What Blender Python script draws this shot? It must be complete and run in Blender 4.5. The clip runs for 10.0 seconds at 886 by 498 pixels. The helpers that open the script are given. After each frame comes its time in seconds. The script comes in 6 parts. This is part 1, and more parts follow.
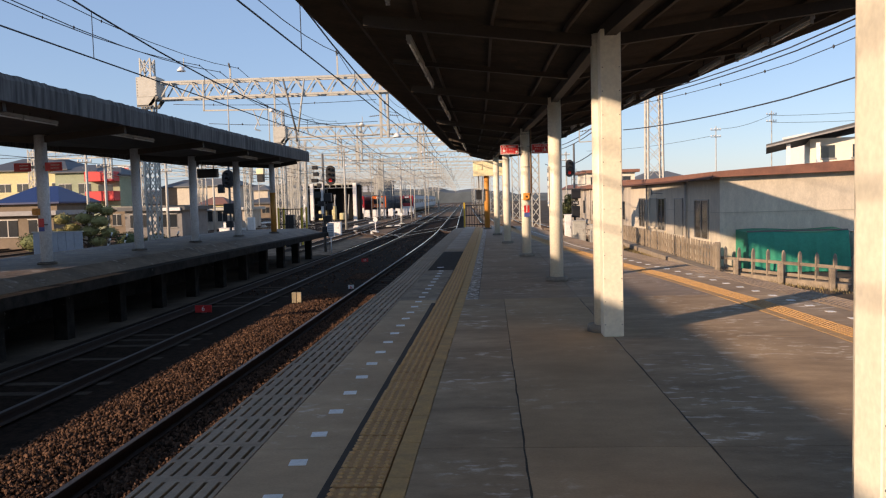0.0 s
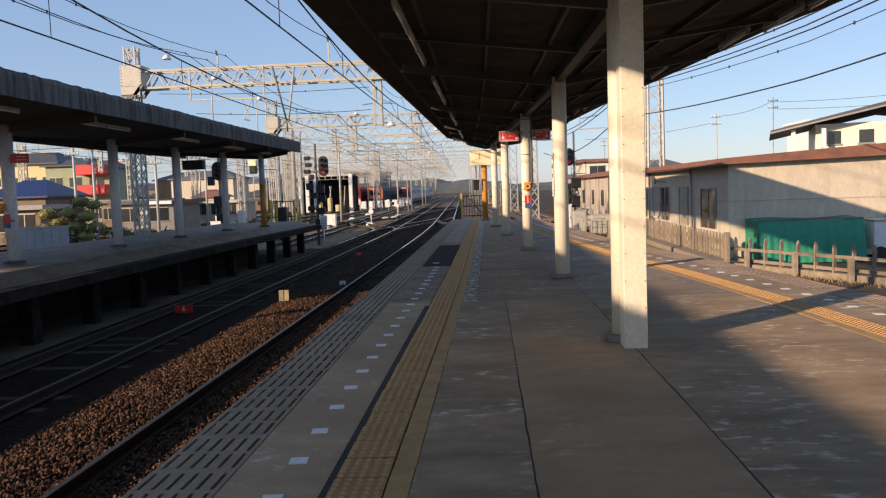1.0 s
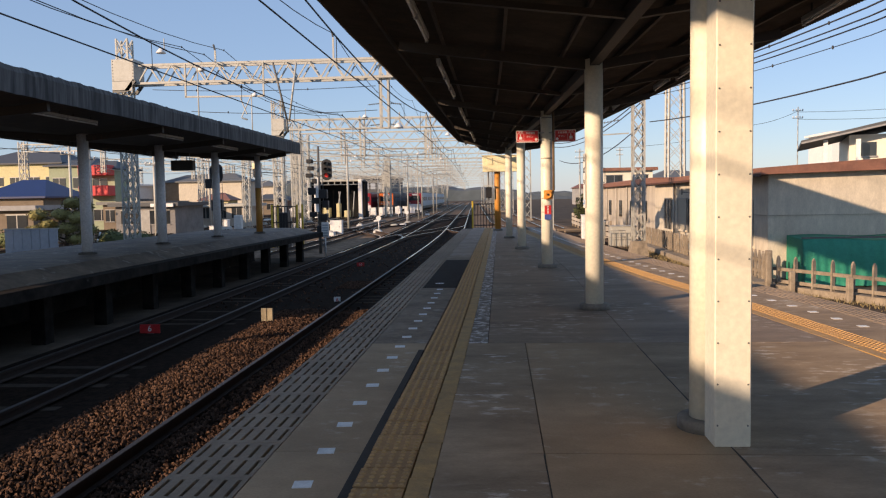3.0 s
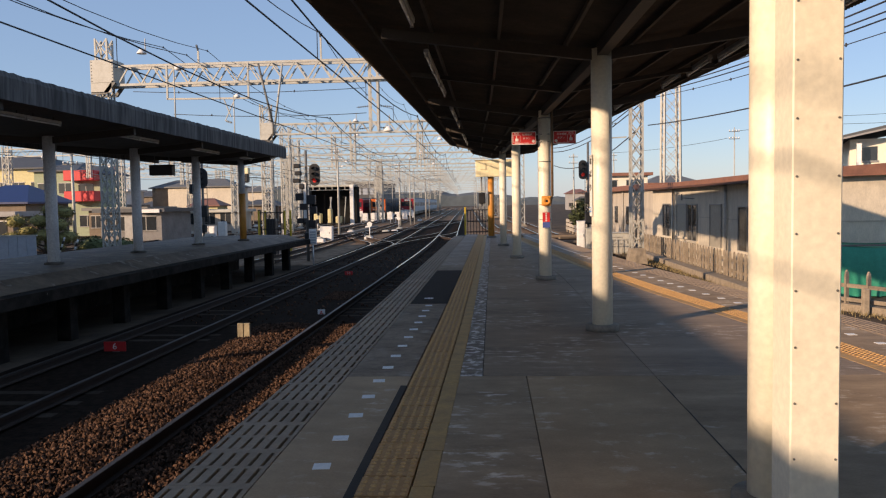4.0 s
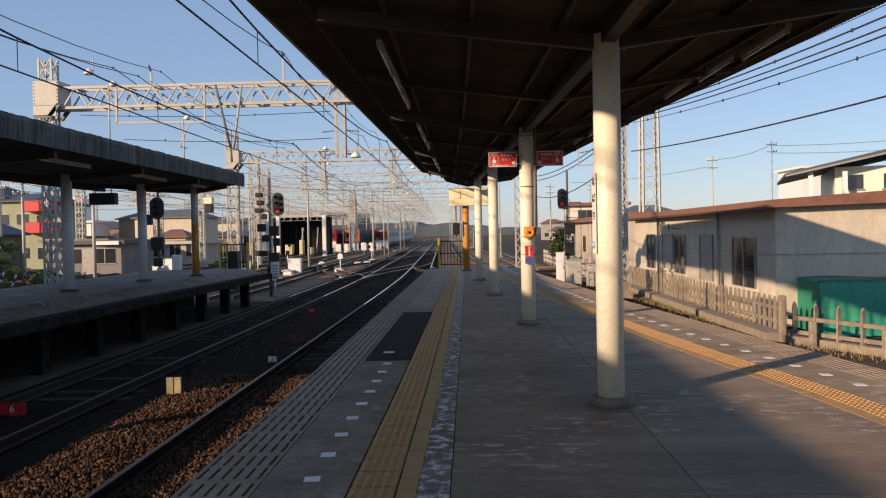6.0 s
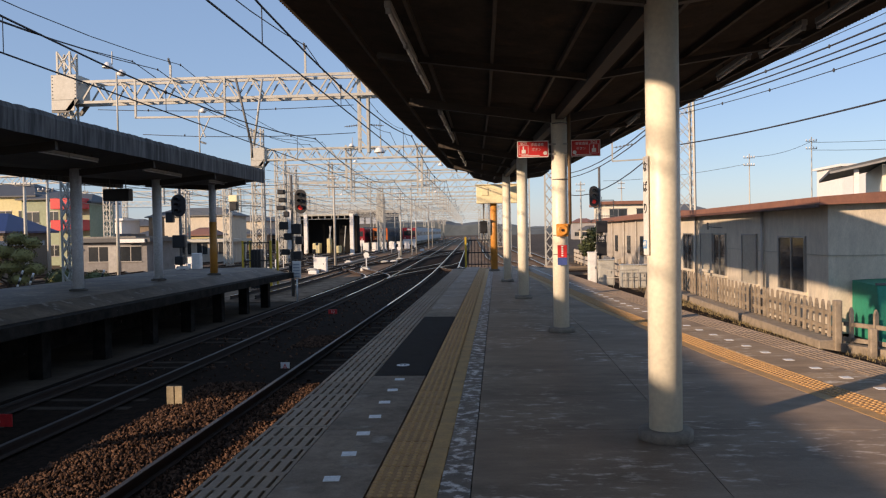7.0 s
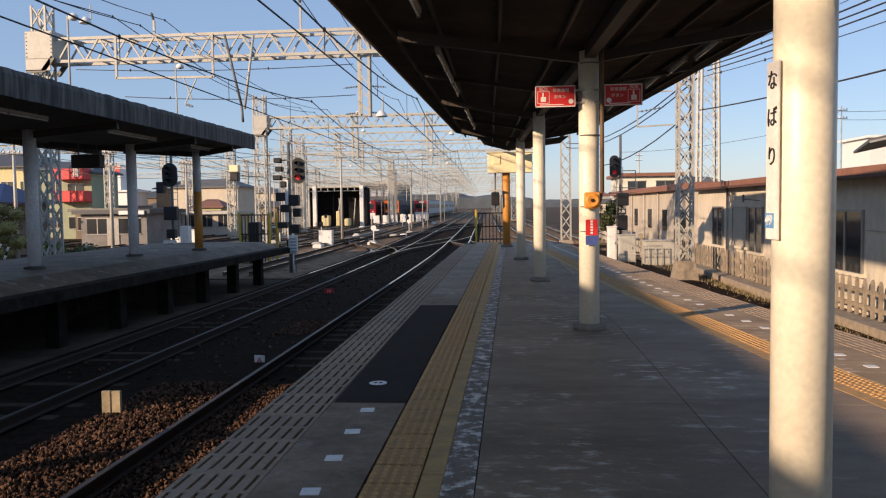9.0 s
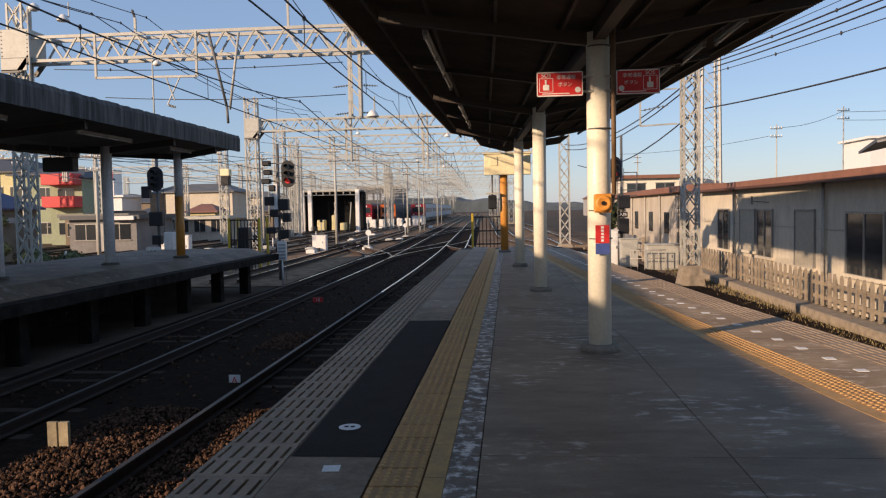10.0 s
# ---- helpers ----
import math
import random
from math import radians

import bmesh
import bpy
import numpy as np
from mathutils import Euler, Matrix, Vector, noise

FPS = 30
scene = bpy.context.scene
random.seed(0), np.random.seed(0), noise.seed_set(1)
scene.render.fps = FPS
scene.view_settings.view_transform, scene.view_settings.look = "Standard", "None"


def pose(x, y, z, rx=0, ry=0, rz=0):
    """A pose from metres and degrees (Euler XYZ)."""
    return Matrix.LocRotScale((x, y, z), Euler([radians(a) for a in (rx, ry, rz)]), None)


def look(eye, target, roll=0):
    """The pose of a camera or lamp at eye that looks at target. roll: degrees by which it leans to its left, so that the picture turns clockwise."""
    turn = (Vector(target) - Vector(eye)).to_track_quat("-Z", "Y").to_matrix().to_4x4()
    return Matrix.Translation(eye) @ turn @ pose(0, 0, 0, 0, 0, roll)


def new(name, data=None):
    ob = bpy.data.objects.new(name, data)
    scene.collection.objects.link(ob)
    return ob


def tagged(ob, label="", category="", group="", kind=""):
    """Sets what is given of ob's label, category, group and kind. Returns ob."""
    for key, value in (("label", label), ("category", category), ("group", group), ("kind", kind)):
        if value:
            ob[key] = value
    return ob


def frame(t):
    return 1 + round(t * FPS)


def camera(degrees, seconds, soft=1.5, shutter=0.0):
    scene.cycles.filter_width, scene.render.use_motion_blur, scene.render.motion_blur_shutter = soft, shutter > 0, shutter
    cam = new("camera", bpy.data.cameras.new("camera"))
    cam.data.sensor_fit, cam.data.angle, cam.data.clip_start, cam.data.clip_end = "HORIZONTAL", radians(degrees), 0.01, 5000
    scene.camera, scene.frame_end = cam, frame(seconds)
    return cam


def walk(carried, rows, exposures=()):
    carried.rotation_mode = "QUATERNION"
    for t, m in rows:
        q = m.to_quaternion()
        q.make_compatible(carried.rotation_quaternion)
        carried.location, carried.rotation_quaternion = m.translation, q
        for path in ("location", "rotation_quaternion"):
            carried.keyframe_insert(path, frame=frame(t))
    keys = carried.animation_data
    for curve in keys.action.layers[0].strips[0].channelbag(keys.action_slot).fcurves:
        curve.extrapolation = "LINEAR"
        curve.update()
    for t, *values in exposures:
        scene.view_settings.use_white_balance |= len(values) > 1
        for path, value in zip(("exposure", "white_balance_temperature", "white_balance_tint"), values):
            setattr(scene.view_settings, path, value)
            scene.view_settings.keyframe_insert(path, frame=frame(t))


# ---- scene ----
cam = camera(59.4, 10.0, soft=1.2)
PATH = [
    (0, (0.027, -2.2, 1.499), (-0.097, -0.208, 1.372), -1.5),
    (0.5, (0.039, -1.592, 1.487), (-0.082, 0.399, 1.343), -1.9),
    (1, (0.0, -0.993, 1.494), (-0.119, 0.998, 1.343), -2.0),
    (1.5, (0.009, -0.396, 1.495), (-0.135, 1.594, 1.362), -1.9),
    (2, (-0.013, 0.244, 1.494), (-0.164, 2.233, 1.347), -1.3),
    (2.5, (-0.009, 0.818, 1.498), (-0.15, 2.807, 1.35), -1.2),
    (3, (-0.042, 1.46, 1.495), (-0.189, 3.451, 1.363), -1.0),
    (3.2, (-0.034, 1.724, 1.497), (-0.182, 3.715, 1.368), -0.4),
    (4.5, (-0.094, 3.197, 1.519), (-0.21, 5.191, 1.404), -1.4),
    (5, (-0.082, 3.778, 1.517), (-0.182, 5.773, 1.412), -1.2),
    (5.5, (-0.07, 4.319, 1.543), (-0.12, 6.318, 1.501), -1.3),
    (7, (-0.002, 6.073, 1.517), (-0.142, 8.068, 1.474), -1.0),
    (7.5, (-0.028, 6.705, 1.501), (-0.195, 8.696, 1.411), -1.3),
    (8, (-0.009, 7.324, 1.493), (-0.185, 9.313, 1.388), -1.2),
    (8.5, (-0.007, 7.919, 1.49), (-0.166, 9.91, 1.387), -0.8),
    (9, (0.021, 8.515, 1.484), (-0.154, 10.504, 1.372), -0.8),
    (9.5, (-0.004, 9.121, 1.478), (-0.178, 11.109, 1.355), -0.9),
    (10, (0.009, 9.681, 1.491), (-0.16, 11.671, 1.388), -1.1),
]
walk(cam, [(t, look(eye, target, roll)) for t, eye, target, roll in PATH], [(t, e, 6980.0, 22.5) for t, e in ((0.0, 0.33), (1.0, 0.30), (2.5, 0.28), (4.5, 0.14), (5.5, 0.12), (7.5, 0.24), (8.5, 0.28), (10.0, 0.14))])

# ---- light ----
SUN_FROM = Vector((-0.757, -0.653, 0.277)).normalized()
ELEV = math.asin(SUN_FROM.z)
world = bpy.data.worlds.new("sky")
scene.world = world
world.use_nodes = True
wn = world.node_tree.nodes
sky = wn.new("ShaderNodeTexSky")
sky.sky_type = "NISHITA"
sky.sun_disc = False
sky.sun_elevation = ELEV
sky.sun_rotation = math.atan2(SUN_FROM.x, SUN_FROM.y)
sky.air_density, sky.dust_density, sky.ozone_density = 1.0, 0.3, 3.0
haze = wn.new("ShaderNodeMix")
haze.data_type = "RGBA"
haze.inputs[0].default_value = 0.5
haze.inputs[7].default_value = (1.70, 2.88, 4.5, 1)
world.node_tree.links.new(sky.outputs[0], haze.inputs[6])
world.node_tree.links.new(haze.outputs[2], wn["Background"].inputs[0])
wn["Background"].inputs[1].default_value = 0.143
sun = new("sun", bpy.data.lights.new("sun", "SUN"))
sun.data.energy, sun.data.angle, sun.data.color = 5.0, radians(0.6), (1.0, 0.80, 0.55)
sun.matrix_world = look(SUN_FROM * 50, (0, 0, 0))


# ---- materials ----
def mat(name, base, rough=0.7, metal=0.0, alt=None, scale=4.0, amount=0.5, grain=60.0, bump=0.15, spread=0.0, stretch=(1, 1, 1), stain=None, stain_scale=1.2, stain_cut=(0.55, 0.7), spec=0.5, mottle=0.12, mask=0.0):
    """A painted, mineral or metal surface: base colour mixed with alt in patches, fine grain in the relief, stains at a larger scale, and a small spread from piece to piece."""
    m = bpy.data.materials.new(name)
    m.use_nodes = True
    nt = m.node_tree
    n, l = nt.nodes, nt.links
    b = n["Principled BSDF"]
    b.inputs["Roughness"].default_value, b.inputs["Metallic"].default_value = rough, metal
    b.inputs["Specular IOR Level"].default_value = spec
    co = n.new("ShaderNodeTexCoord")
    geo = n.new("ShaderNodeNewGeometry")
    mp = n.new("ShaderNodeMapping")
    mp.inputs["Scale"].default_value = stretch
    l.new(geo.outputs["Position"], mp.inputs[0])
    n1 = n.new("ShaderNodeTexNoise")
    n1.inputs["Scale"].default_value, n1.inputs["Detail"].default_value, n1.inputs["Roughness"].default_value = scale, 7, 0.62
    l.new(mp.outputs[0], n1.inputs["Vector"])
    r1 = n.new("ShaderNodeMapRange")
    r1.inputs[1].default_value, r1.inputs[2].default_value = 0.35, 0.65
    r1.inputs[3].default_value, r1.inputs[4].default_value = 0.0, amount
    l.new(n1.outputs[0], r1.inputs[0])
    mix = n.new("ShaderNodeMix")
    mix.data_type = "RGBA"
    alt = alt or tuple(c * 0.6 for c in base)
    mix.inputs[6].default_value, mix.inputs[7].default_value = (*base, 1), (*alt, 1)
    l.new(r1.outputs[0], mix.inputs[0])
    out = mix.outputs[2]
    if stain:
        n3 = n.new("ShaderNodeTexNoise")
        n3.inputs["Scale"].default_value, n3.inputs["Detail"].default_value = stain_scale, 8
        n3.inputs["Roughness"].default_value = 0.65
        l.new(mp.outputs[0], n3.inputs["Vector"])
        r3 = n.new("ShaderNodeMapRange")
        r3.inputs[1].default_value, r3.inputs[2].default_value = stain_cut
        l.new(n3.outputs[0], r3.inputs[0])
        amt = r3.outputs[0]
        if mask:
            n5 = n.new("ShaderNodeTexNoise")
            n5.inputs["Scale"].default_value, n5.inputs["Detail"].default_value = mask, 3
            l.new(geo.outputs["Position"], n5.inputs["Vector"])
            r5 = n.new("ShaderNodeMapRange")
            r5.inputs[1].default_value, r5.inputs[2].default_value = 0.47, 0.60
            l.new(n5.outputs[0], r5.inputs[0])
            mul = n.new("ShaderNodeMath")
            mul.operation = "MULTIPLY"
            l.new(r3.outputs[0], mul.inputs[0])
            l.new(r5.outputs[0], mul.inputs[1])
            amt = mul.outputs[0]
        mx3 = n.new("ShaderNodeMix")
        mx3.data_type = "RGBA"
        mx3.inputs[7].default_value = (*stain, 1)
        l.new(amt, mx3.inputs[0])
        l.new(out, mx3.inputs[6])
        out = mx3.outputs[2]
    n2 = n.new("ShaderNodeTexNoise")
    n2.inputs["Scale"].default_value, n2.inputs["Detail"].default_value = grain, 3
    l.new(mp.outputs[0], n2.inputs["Vector"])
    if spread:
        oi = n.new("ShaderNodeObjectInfo")
        rs = n.new("ShaderNodeMapRange")
        rs.inputs[3].default_value, rs.inputs[4].default_value = 1 - spread, 1 + spread
        l.new(oi.outputs["Random"], rs.inputs[0])
        hs = n.new("ShaderNodeHueSaturation")
        l.new(rs.outputs[0], hs.inputs["Value"])
        l.new(out, hs.inputs["Color"])
        out = hs.outputs[0]
    n4 = n.new("ShaderNodeTexNoise")
    n4.inputs["Scale"].default_value, n4.inputs["Detail"].default_value, n4.inputs["Roughness"].default_value = scale * 5, 5, 0.7
    l.new(mp.outputs[0], n4.inputs["Vector"])
    r4 = n.new("ShaderNodeMapRange")
    r4.inputs[1].default_value, r4.inputs[2].default_value = 0.3, 0.7
    r4.inputs[3].default_value, r4.inputs[4].default_value = 1 - mottle, 1 + mottle
    l.new(n4.outputs[0], r4.inputs[0])
    h4 = n.new("ShaderNodeHueSaturation")
    l.new(r4.outputs[0], h4.inputs["Value"])
    l.new(out, h4.inputs["Color"])
    out = h4.outputs[0]
    rg = n.new("ShaderNodeMapRange")
    rg.inputs[3].default_value, rg.inputs[4].default_value = 0.82, 1.18
    l.new(n2.outputs[0], rg.inputs[0])
    hg = n.new("ShaderNodeHueSaturation")
    l.new(rg.outputs[0], hg.inputs["Value"])
    l.new(out, hg.inputs["Color"])
    l.new(hg.outputs[0], b.inputs["Base Color"])
    if bump:
        bp = n.new("ShaderNodeBump")
        bp.inputs["Strength"].default_value, bp.inputs["Distance"].default_value = bump, 0.01
        l.new(n2.outputs[0], bp.inputs["Height"])
        l.new(bp.outputs[0], b.inputs["Normal"])
    return m


def glow(name, color, strength):
    m = mat(name, color, 0.4, bump=0)
    b = m.node_tree.nodes["Principled BSDF"]
    b.inputs["Emission Color"].default_value = (*color, 1)
    b.inputs["Emission Strength"].default_value = strength
    return m


def island_spread(m, low, high):
    """Varies the value from loose piece to loose piece of one mesh."""
    n, l = m.node_tree.nodes, m.node_tree.links
    b = n["Principled BSDF"]
    src = b.inputs["Base Color"].links[0].from_socket
    g, r, h = n.new("ShaderNodeNewGeometry"), n.new("ShaderNodeMapRange"), n.new("ShaderNodeHueSaturation")
    r.inputs[3].default_value, r.inputs[4].default_value = low, high
    l.new(g.outputs["Random Per Island"], r.inputs[0])
    l.new(r.outputs[0], h.inputs["Value"])
    l.new(src, h.inputs["Color"])
    l.new(h.outputs[0], b.inputs["Base Color"])
    return m


M = {}
M["concrete"] = mat("platform_concrete", (0.50, 0.355, 0.222), 0.75, alt=(0.36, 0.25, 0.155), scale=0.55, amount=1.0, grain=70, bump=0.3, spread=0.10, stain=(0.62, 0.52, 0.40), stain_scale=7.0, stain_cut=(0.55, 0.66), stretch=(0.8, 1.15, 1), spec=0.15, mottle=0.11, mask=0.8)
M["concrete_rough"] = mat("rough_scuffed_concrete", (0.44, 0.325, 0.215), 0.75, alt=(0.27, 0.195, 0.13), scale=1.1, amount=1.0, grain=70, bump=0.35, spread=0.08, stain=(0.70, 0.62, 0.52), stain_scale=8.0, stain_cut=(0.54, 0.63), stretch=(0.6, 1.3, 1), spec=0.15, mottle=0.16, mask=0.9)
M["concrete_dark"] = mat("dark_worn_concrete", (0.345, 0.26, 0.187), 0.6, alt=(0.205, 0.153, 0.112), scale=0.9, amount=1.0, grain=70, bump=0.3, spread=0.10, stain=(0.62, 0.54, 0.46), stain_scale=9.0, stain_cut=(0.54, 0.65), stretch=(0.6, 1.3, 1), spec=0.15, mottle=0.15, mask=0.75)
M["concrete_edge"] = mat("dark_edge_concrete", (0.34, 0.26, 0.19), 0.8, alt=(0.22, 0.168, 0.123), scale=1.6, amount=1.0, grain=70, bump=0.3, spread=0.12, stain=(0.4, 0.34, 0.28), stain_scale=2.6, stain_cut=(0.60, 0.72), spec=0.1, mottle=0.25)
M["limey"] = mat("lime_streaked_concrete", (0.25, 0.20, 0.155), 0.6, alt=(0.15, 0.12, 0.095), scale=2, amount=0.9, grain=70, bump=0.25, stain=(0.74, 0.70, 0.65), stain_scale=9.0, stain_cut=(0.50, 0.60), spec=0.25, mottle=0.3)
M["left_top"] = mat("mottled_platform_concrete", (0.20, 0.147, 0.10), 0.6, alt=(0.085, 0.062, 0.043), scale=1.3, amount=1.0, grain=70, stain=(0.42, 0.36, 0.30), stain_scale=2.6, stain_cut=(0.58, 0.72), spec=0.25, mottle=0.25)
# Near black: shade along and under the opposite platform is put in the colour.
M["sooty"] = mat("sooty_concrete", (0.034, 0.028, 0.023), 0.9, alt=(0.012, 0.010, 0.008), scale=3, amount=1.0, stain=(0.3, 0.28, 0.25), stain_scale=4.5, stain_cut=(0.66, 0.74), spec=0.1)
M["plinth"] = mat("grey_concrete_plinth", (0.27, 0.24, 0.20), 0.85, alt=(0.15, 0.13, 0.11), scale=6, amount=0.9, grain=80, bump=0.3)
M["joint"] = mat("joint_dirt", (0.05, 0.042, 0.034), 0.9)
M["patch"] = mat("asphalt_patch", (0.044, 0.038, 0.034), 0.9, grain=140, bump=0.4, spec=0.1)
M["grate"] = mat("edge_grating_concrete", (0.39, 0.295, 0.212), 0.8, alt=(0.25, 0.19, 0.138), scale=5, grain=120, spread=0.08, spec=0.2)
M["tactile"] = mat("tactile_tile_yellow", (0.50, 0.275, 0.105), 0.7, alt=(0.36, 0.205, 0.09), scale=6, amount=0.8, grain=110, bump=0.3, spread=0.10)
M["stud"] = mat("worn_stud_yellow", (0.60, 0.355, 0.135), 0.6, alt=(0.44, 0.26, 0.11), scale=8, amount=0.8)
M["yellow_line"] = mat("worn_yellow_border", (0.56, 0.33, 0.115), 0.65, alt=(0.38, 0.24, 0.10), scale=5, amount=0.9, grain=90)
M["white_mark"] = mat("white_marker", (0.85, 0.85, 0.84), 0.5, alt=(0.7, 0.7, 0.68), amount=0.5)
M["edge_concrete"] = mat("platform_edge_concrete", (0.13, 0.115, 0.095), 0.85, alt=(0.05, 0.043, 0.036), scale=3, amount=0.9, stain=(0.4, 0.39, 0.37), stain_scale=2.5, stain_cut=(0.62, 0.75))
M["cream_yellow"] = mat("cream_yellow_paint", (0.86, 0.76, 0.48), 0.45, alt=(0.78, 0.68, 0.42), scale=2.0, amount=0.5, grain=30, bump=0.05)
M["marker_cream"] = mat("dirty_marker_cream", (0.42, 0.35, 0.22), 0.7, alt=(0.25, 0.2, 0.13), scale=9, amount=0.8)
M["cream"] = mat("cream_paint", (0.82, 0.77, 0.635), 0.42, alt=(0.76, 0.70, 0.56), scale=2.0, amount=0.5, grain=30, bump=0.05, mottle=0.035, stain=(0.52, 0.43, 0.30), stain_scale=3.5, stain_cut=(0.70, 0.9))
M["greywhite"] = mat("pale_grey_paint", (0.74, 0.75, 0.76), 0.45, alt=(0.62, 0.63, 0.64), scale=3, grain=30, bump=0.05)
M["ochre"] = mat("ochre_paint", (0.62, 0.27, 0.05), 0.45, alt=(0.5, 0.21, 0.04), scale=3, grain=30, bump=0.05)
M["steel_dark"] = mat("dark_painted_steel", (0.045, 0.033, 0.024), 0.6, alt=(0.042, 0.033, 0.026), scale=5, amount=0.8, stain=(0.10, 0.055, 0.032), stain_scale=4, stain_cut=(0.6, 0.75))
M["roof_under"] = mat("dark_corrugated_sheet", (0.082, 0.062, 0.046), 0.7, alt=(0.05, 0.038, 0.028), scale=2.5, amount=0.9, stain=(0.12, 0.075, 0.045), stain_scale=3, stain_cut=(0.58, 0.75))
M["fascia"] = mat("weathered_cement_fascia", (0.145, 0.14, 0.135), 0.9, alt=(0.03, 0.03, 0.03), scale=3.0, amount=1.0, stretch=(1, 3, 0.25), grain=40, stain=(0.05, 0.05, 0.05), stain_scale=3.0, stain_cut=(0.55, 0.7))
M["galv"] = mat("galvanised_steel", (0.47, 0.465, 0.42), 0.55, 0.1, alt=(0.34, 0.33, 0.28), scale=4, grain=50, bump=0.05)
M["galv_dark"] = mat("aged_steel", (0.17, 0.17, 0.16), 0.6, 0.3, alt=(0.12, 0.11, 0.1), scale=4)
M["rail_top"] = mat("polished_rail_head", (0.95, 0.94, 0.92), 0.14, 1.0, alt=(0.9, 0.89, 0.87), bump=0.0, mottle=0.03)
M["rail_shaded"] = mat("worn_rail_head", (0.11, 0.095, 0.085), 0.5, 0.8, bump=0.05)
M["rail_web"] = mat("rusty_rail_web", (0.035, 0.021, 0.014), 0.9, alt=(0.05, 0.028, 0.018), scale=8)
# Far darker than sunlit concrete: the tracks' shade is in this colour too.
M["sleeper"] = mat("dusty_concrete_sleeper", (0.075, 0.057, 0.043), 0.95, alt=(0.03, 0.023, 0.017), scale=6, spread=0.1, spec=0.05)
# Near black puts the tracks' shade into the colour; yard ballast is paler.
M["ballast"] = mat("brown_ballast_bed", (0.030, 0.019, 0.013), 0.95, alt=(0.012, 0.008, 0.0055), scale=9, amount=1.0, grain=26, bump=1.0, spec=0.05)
M["yard_ballast"] = mat("yard_ballast", (0.29, 0.205, 0.138), 0.95, alt=(0.12, 0.08, 0.054), scale=1.6, amount=1.0, grain=12, bump=0.6, spec=0.05)
M["stone"] = island_spread(mat("brown_ballast_stone", (0.108, 0.061, 0.040), 0.9, alt=(0.052, 0.029, 0.019), scale=30, grain=120, spec=0.1), 0.25, 1.7)
M["ground"] = mat("yard_ground", (0.13, 0.098, 0.07), 0.95, alt=(0.06, 0.046, 0.034), scale=0.6, amount=1.0, grain=10, bump=0.5, spec=0.1)
M["wire"] = mat("dark_wire", (0.035, 0.035, 0.04), 0.6)
M["black"] = mat("matt_black_paint", (0.012, 0.012, 0.014), 0.5, bump=0.05)
M["lamp_white"] = mat("lamp_housing_grey", (0.36, 0.355, 0.34), 0.4, bump=0.03)
M["tube"] = mat("unlit_fluorescent_tube", (0.82, 0.82, 0.80), 0.2, bump=0)
M["plaster"] = mat("cream_grey_plaster", (0.62, 0.55, 0.435), 0.85, alt=(0.52, 0.46, 0.36), scale=1.2, amount=0.8, grain=50, stain=(0.36, 0.33, 0.29), stain_scale=1.4, stain_cut=(0.6, 0.8), stretch=(1, 1, 0.4))
M["roof_red"] = mat("rust_red_sheet_roof", (0.27, 0.122, 0.078), 0.6, alt=(0.19, 0.088, 0.06), scale=3, amount=0.8)
M["eave_dark"] = mat("dark_brown_eave", (0.10, 0.045, 0.032), 0.7)
M["glass"] = mat("dark_window_glass", (0.03, 0.035, 0.04), 0.08, bump=0.0, grain=2, spec=0.8)
M["alu"] = mat("grey_window_frame", (0.35, 0.34, 0.32), 0.4, 0.5, bump=0.03)
M["panel"] = mat("beige_board", (0.42, 0.38, 0.30), 0.7, alt=(0.36, 0.32, 0.25), scale=2)
M["pipe"] = mat("pale_drain_pipe", (0.45, 0.42, 0.37), 0.6)
M["fence"] = mat("weathered_concrete_fence", (0.34, 0.28, 0.21), 0.9, alt=(0.22, 0.18, 0.135), scale=5, amount=1.0, grain=70, bump=0.3, spread=0.12)
M["green"] = mat("green_canvas", (0.015, 0.26, 0.16), 0.75, alt=(0.012, 0.20, 0.125), scale=2, grain=40)
M["red"] = mat("red_sign", (0.62, 0.03, 0.03), 0.45, alt=(0.52, 0.025, 0.025), bump=0.02)
M["white"] = mat("white_paint", (0.78, 0.77, 0.74), 0.5, alt=(0.68, 0.67, 0.64), scale=2, bump=0.03)
M["blue"] = mat("blue_print", (0.06, 0.10, 0.33), 0.5, bump=0.02)


# ---- building helpers ----
def box(bm, x0, x1, y0, y1, z0, z1):
    vs = [bm.verts.new((x, y, z)) for z in (z0, z1) for y in (y0, y1) for x in (x0, x1)]
    for f in ((0, 2, 3, 1), (4, 5, 7, 6), (0, 1, 5, 4), (2, 6, 7, 3), (0, 4, 6, 2), (1, 3, 7, 5)):
        bm.faces.new([vs[i] for i in f])
    return vs


def frame_of(a, b):
    d = (Vector(b) - Vector(a)).normalized()
    u = Vector((0, 0, 1)).cross(d)
    u = u.normalized() if u.length > 1e-4 else Vector((1, 0, 0))
    return d, u, d.cross(u)


def bar(bm, a, b, w, h=None):
    """A rectangular bar from a to b, w across and h high."""
    h = h or w
    d, u, v = frame_of(a, b)
    ends = []
    for p in (Vector(a), Vector(b)):
        ends.append([bm.verts.new(p + u * (sx * w / 2) + v * (sy * h / 2)) for sx, sy in ((-1, -1), (1, -1), (1, 1), (-1, 1))])
    for i in range(4):
        j = (i + 1) % 4
        bm.faces.new((ends[0][i], ends[0][j], ends[1][j], ends[1][i]))
    bm.faces.new(ends[0][::-1])
    bm.faces.new(ends[1])


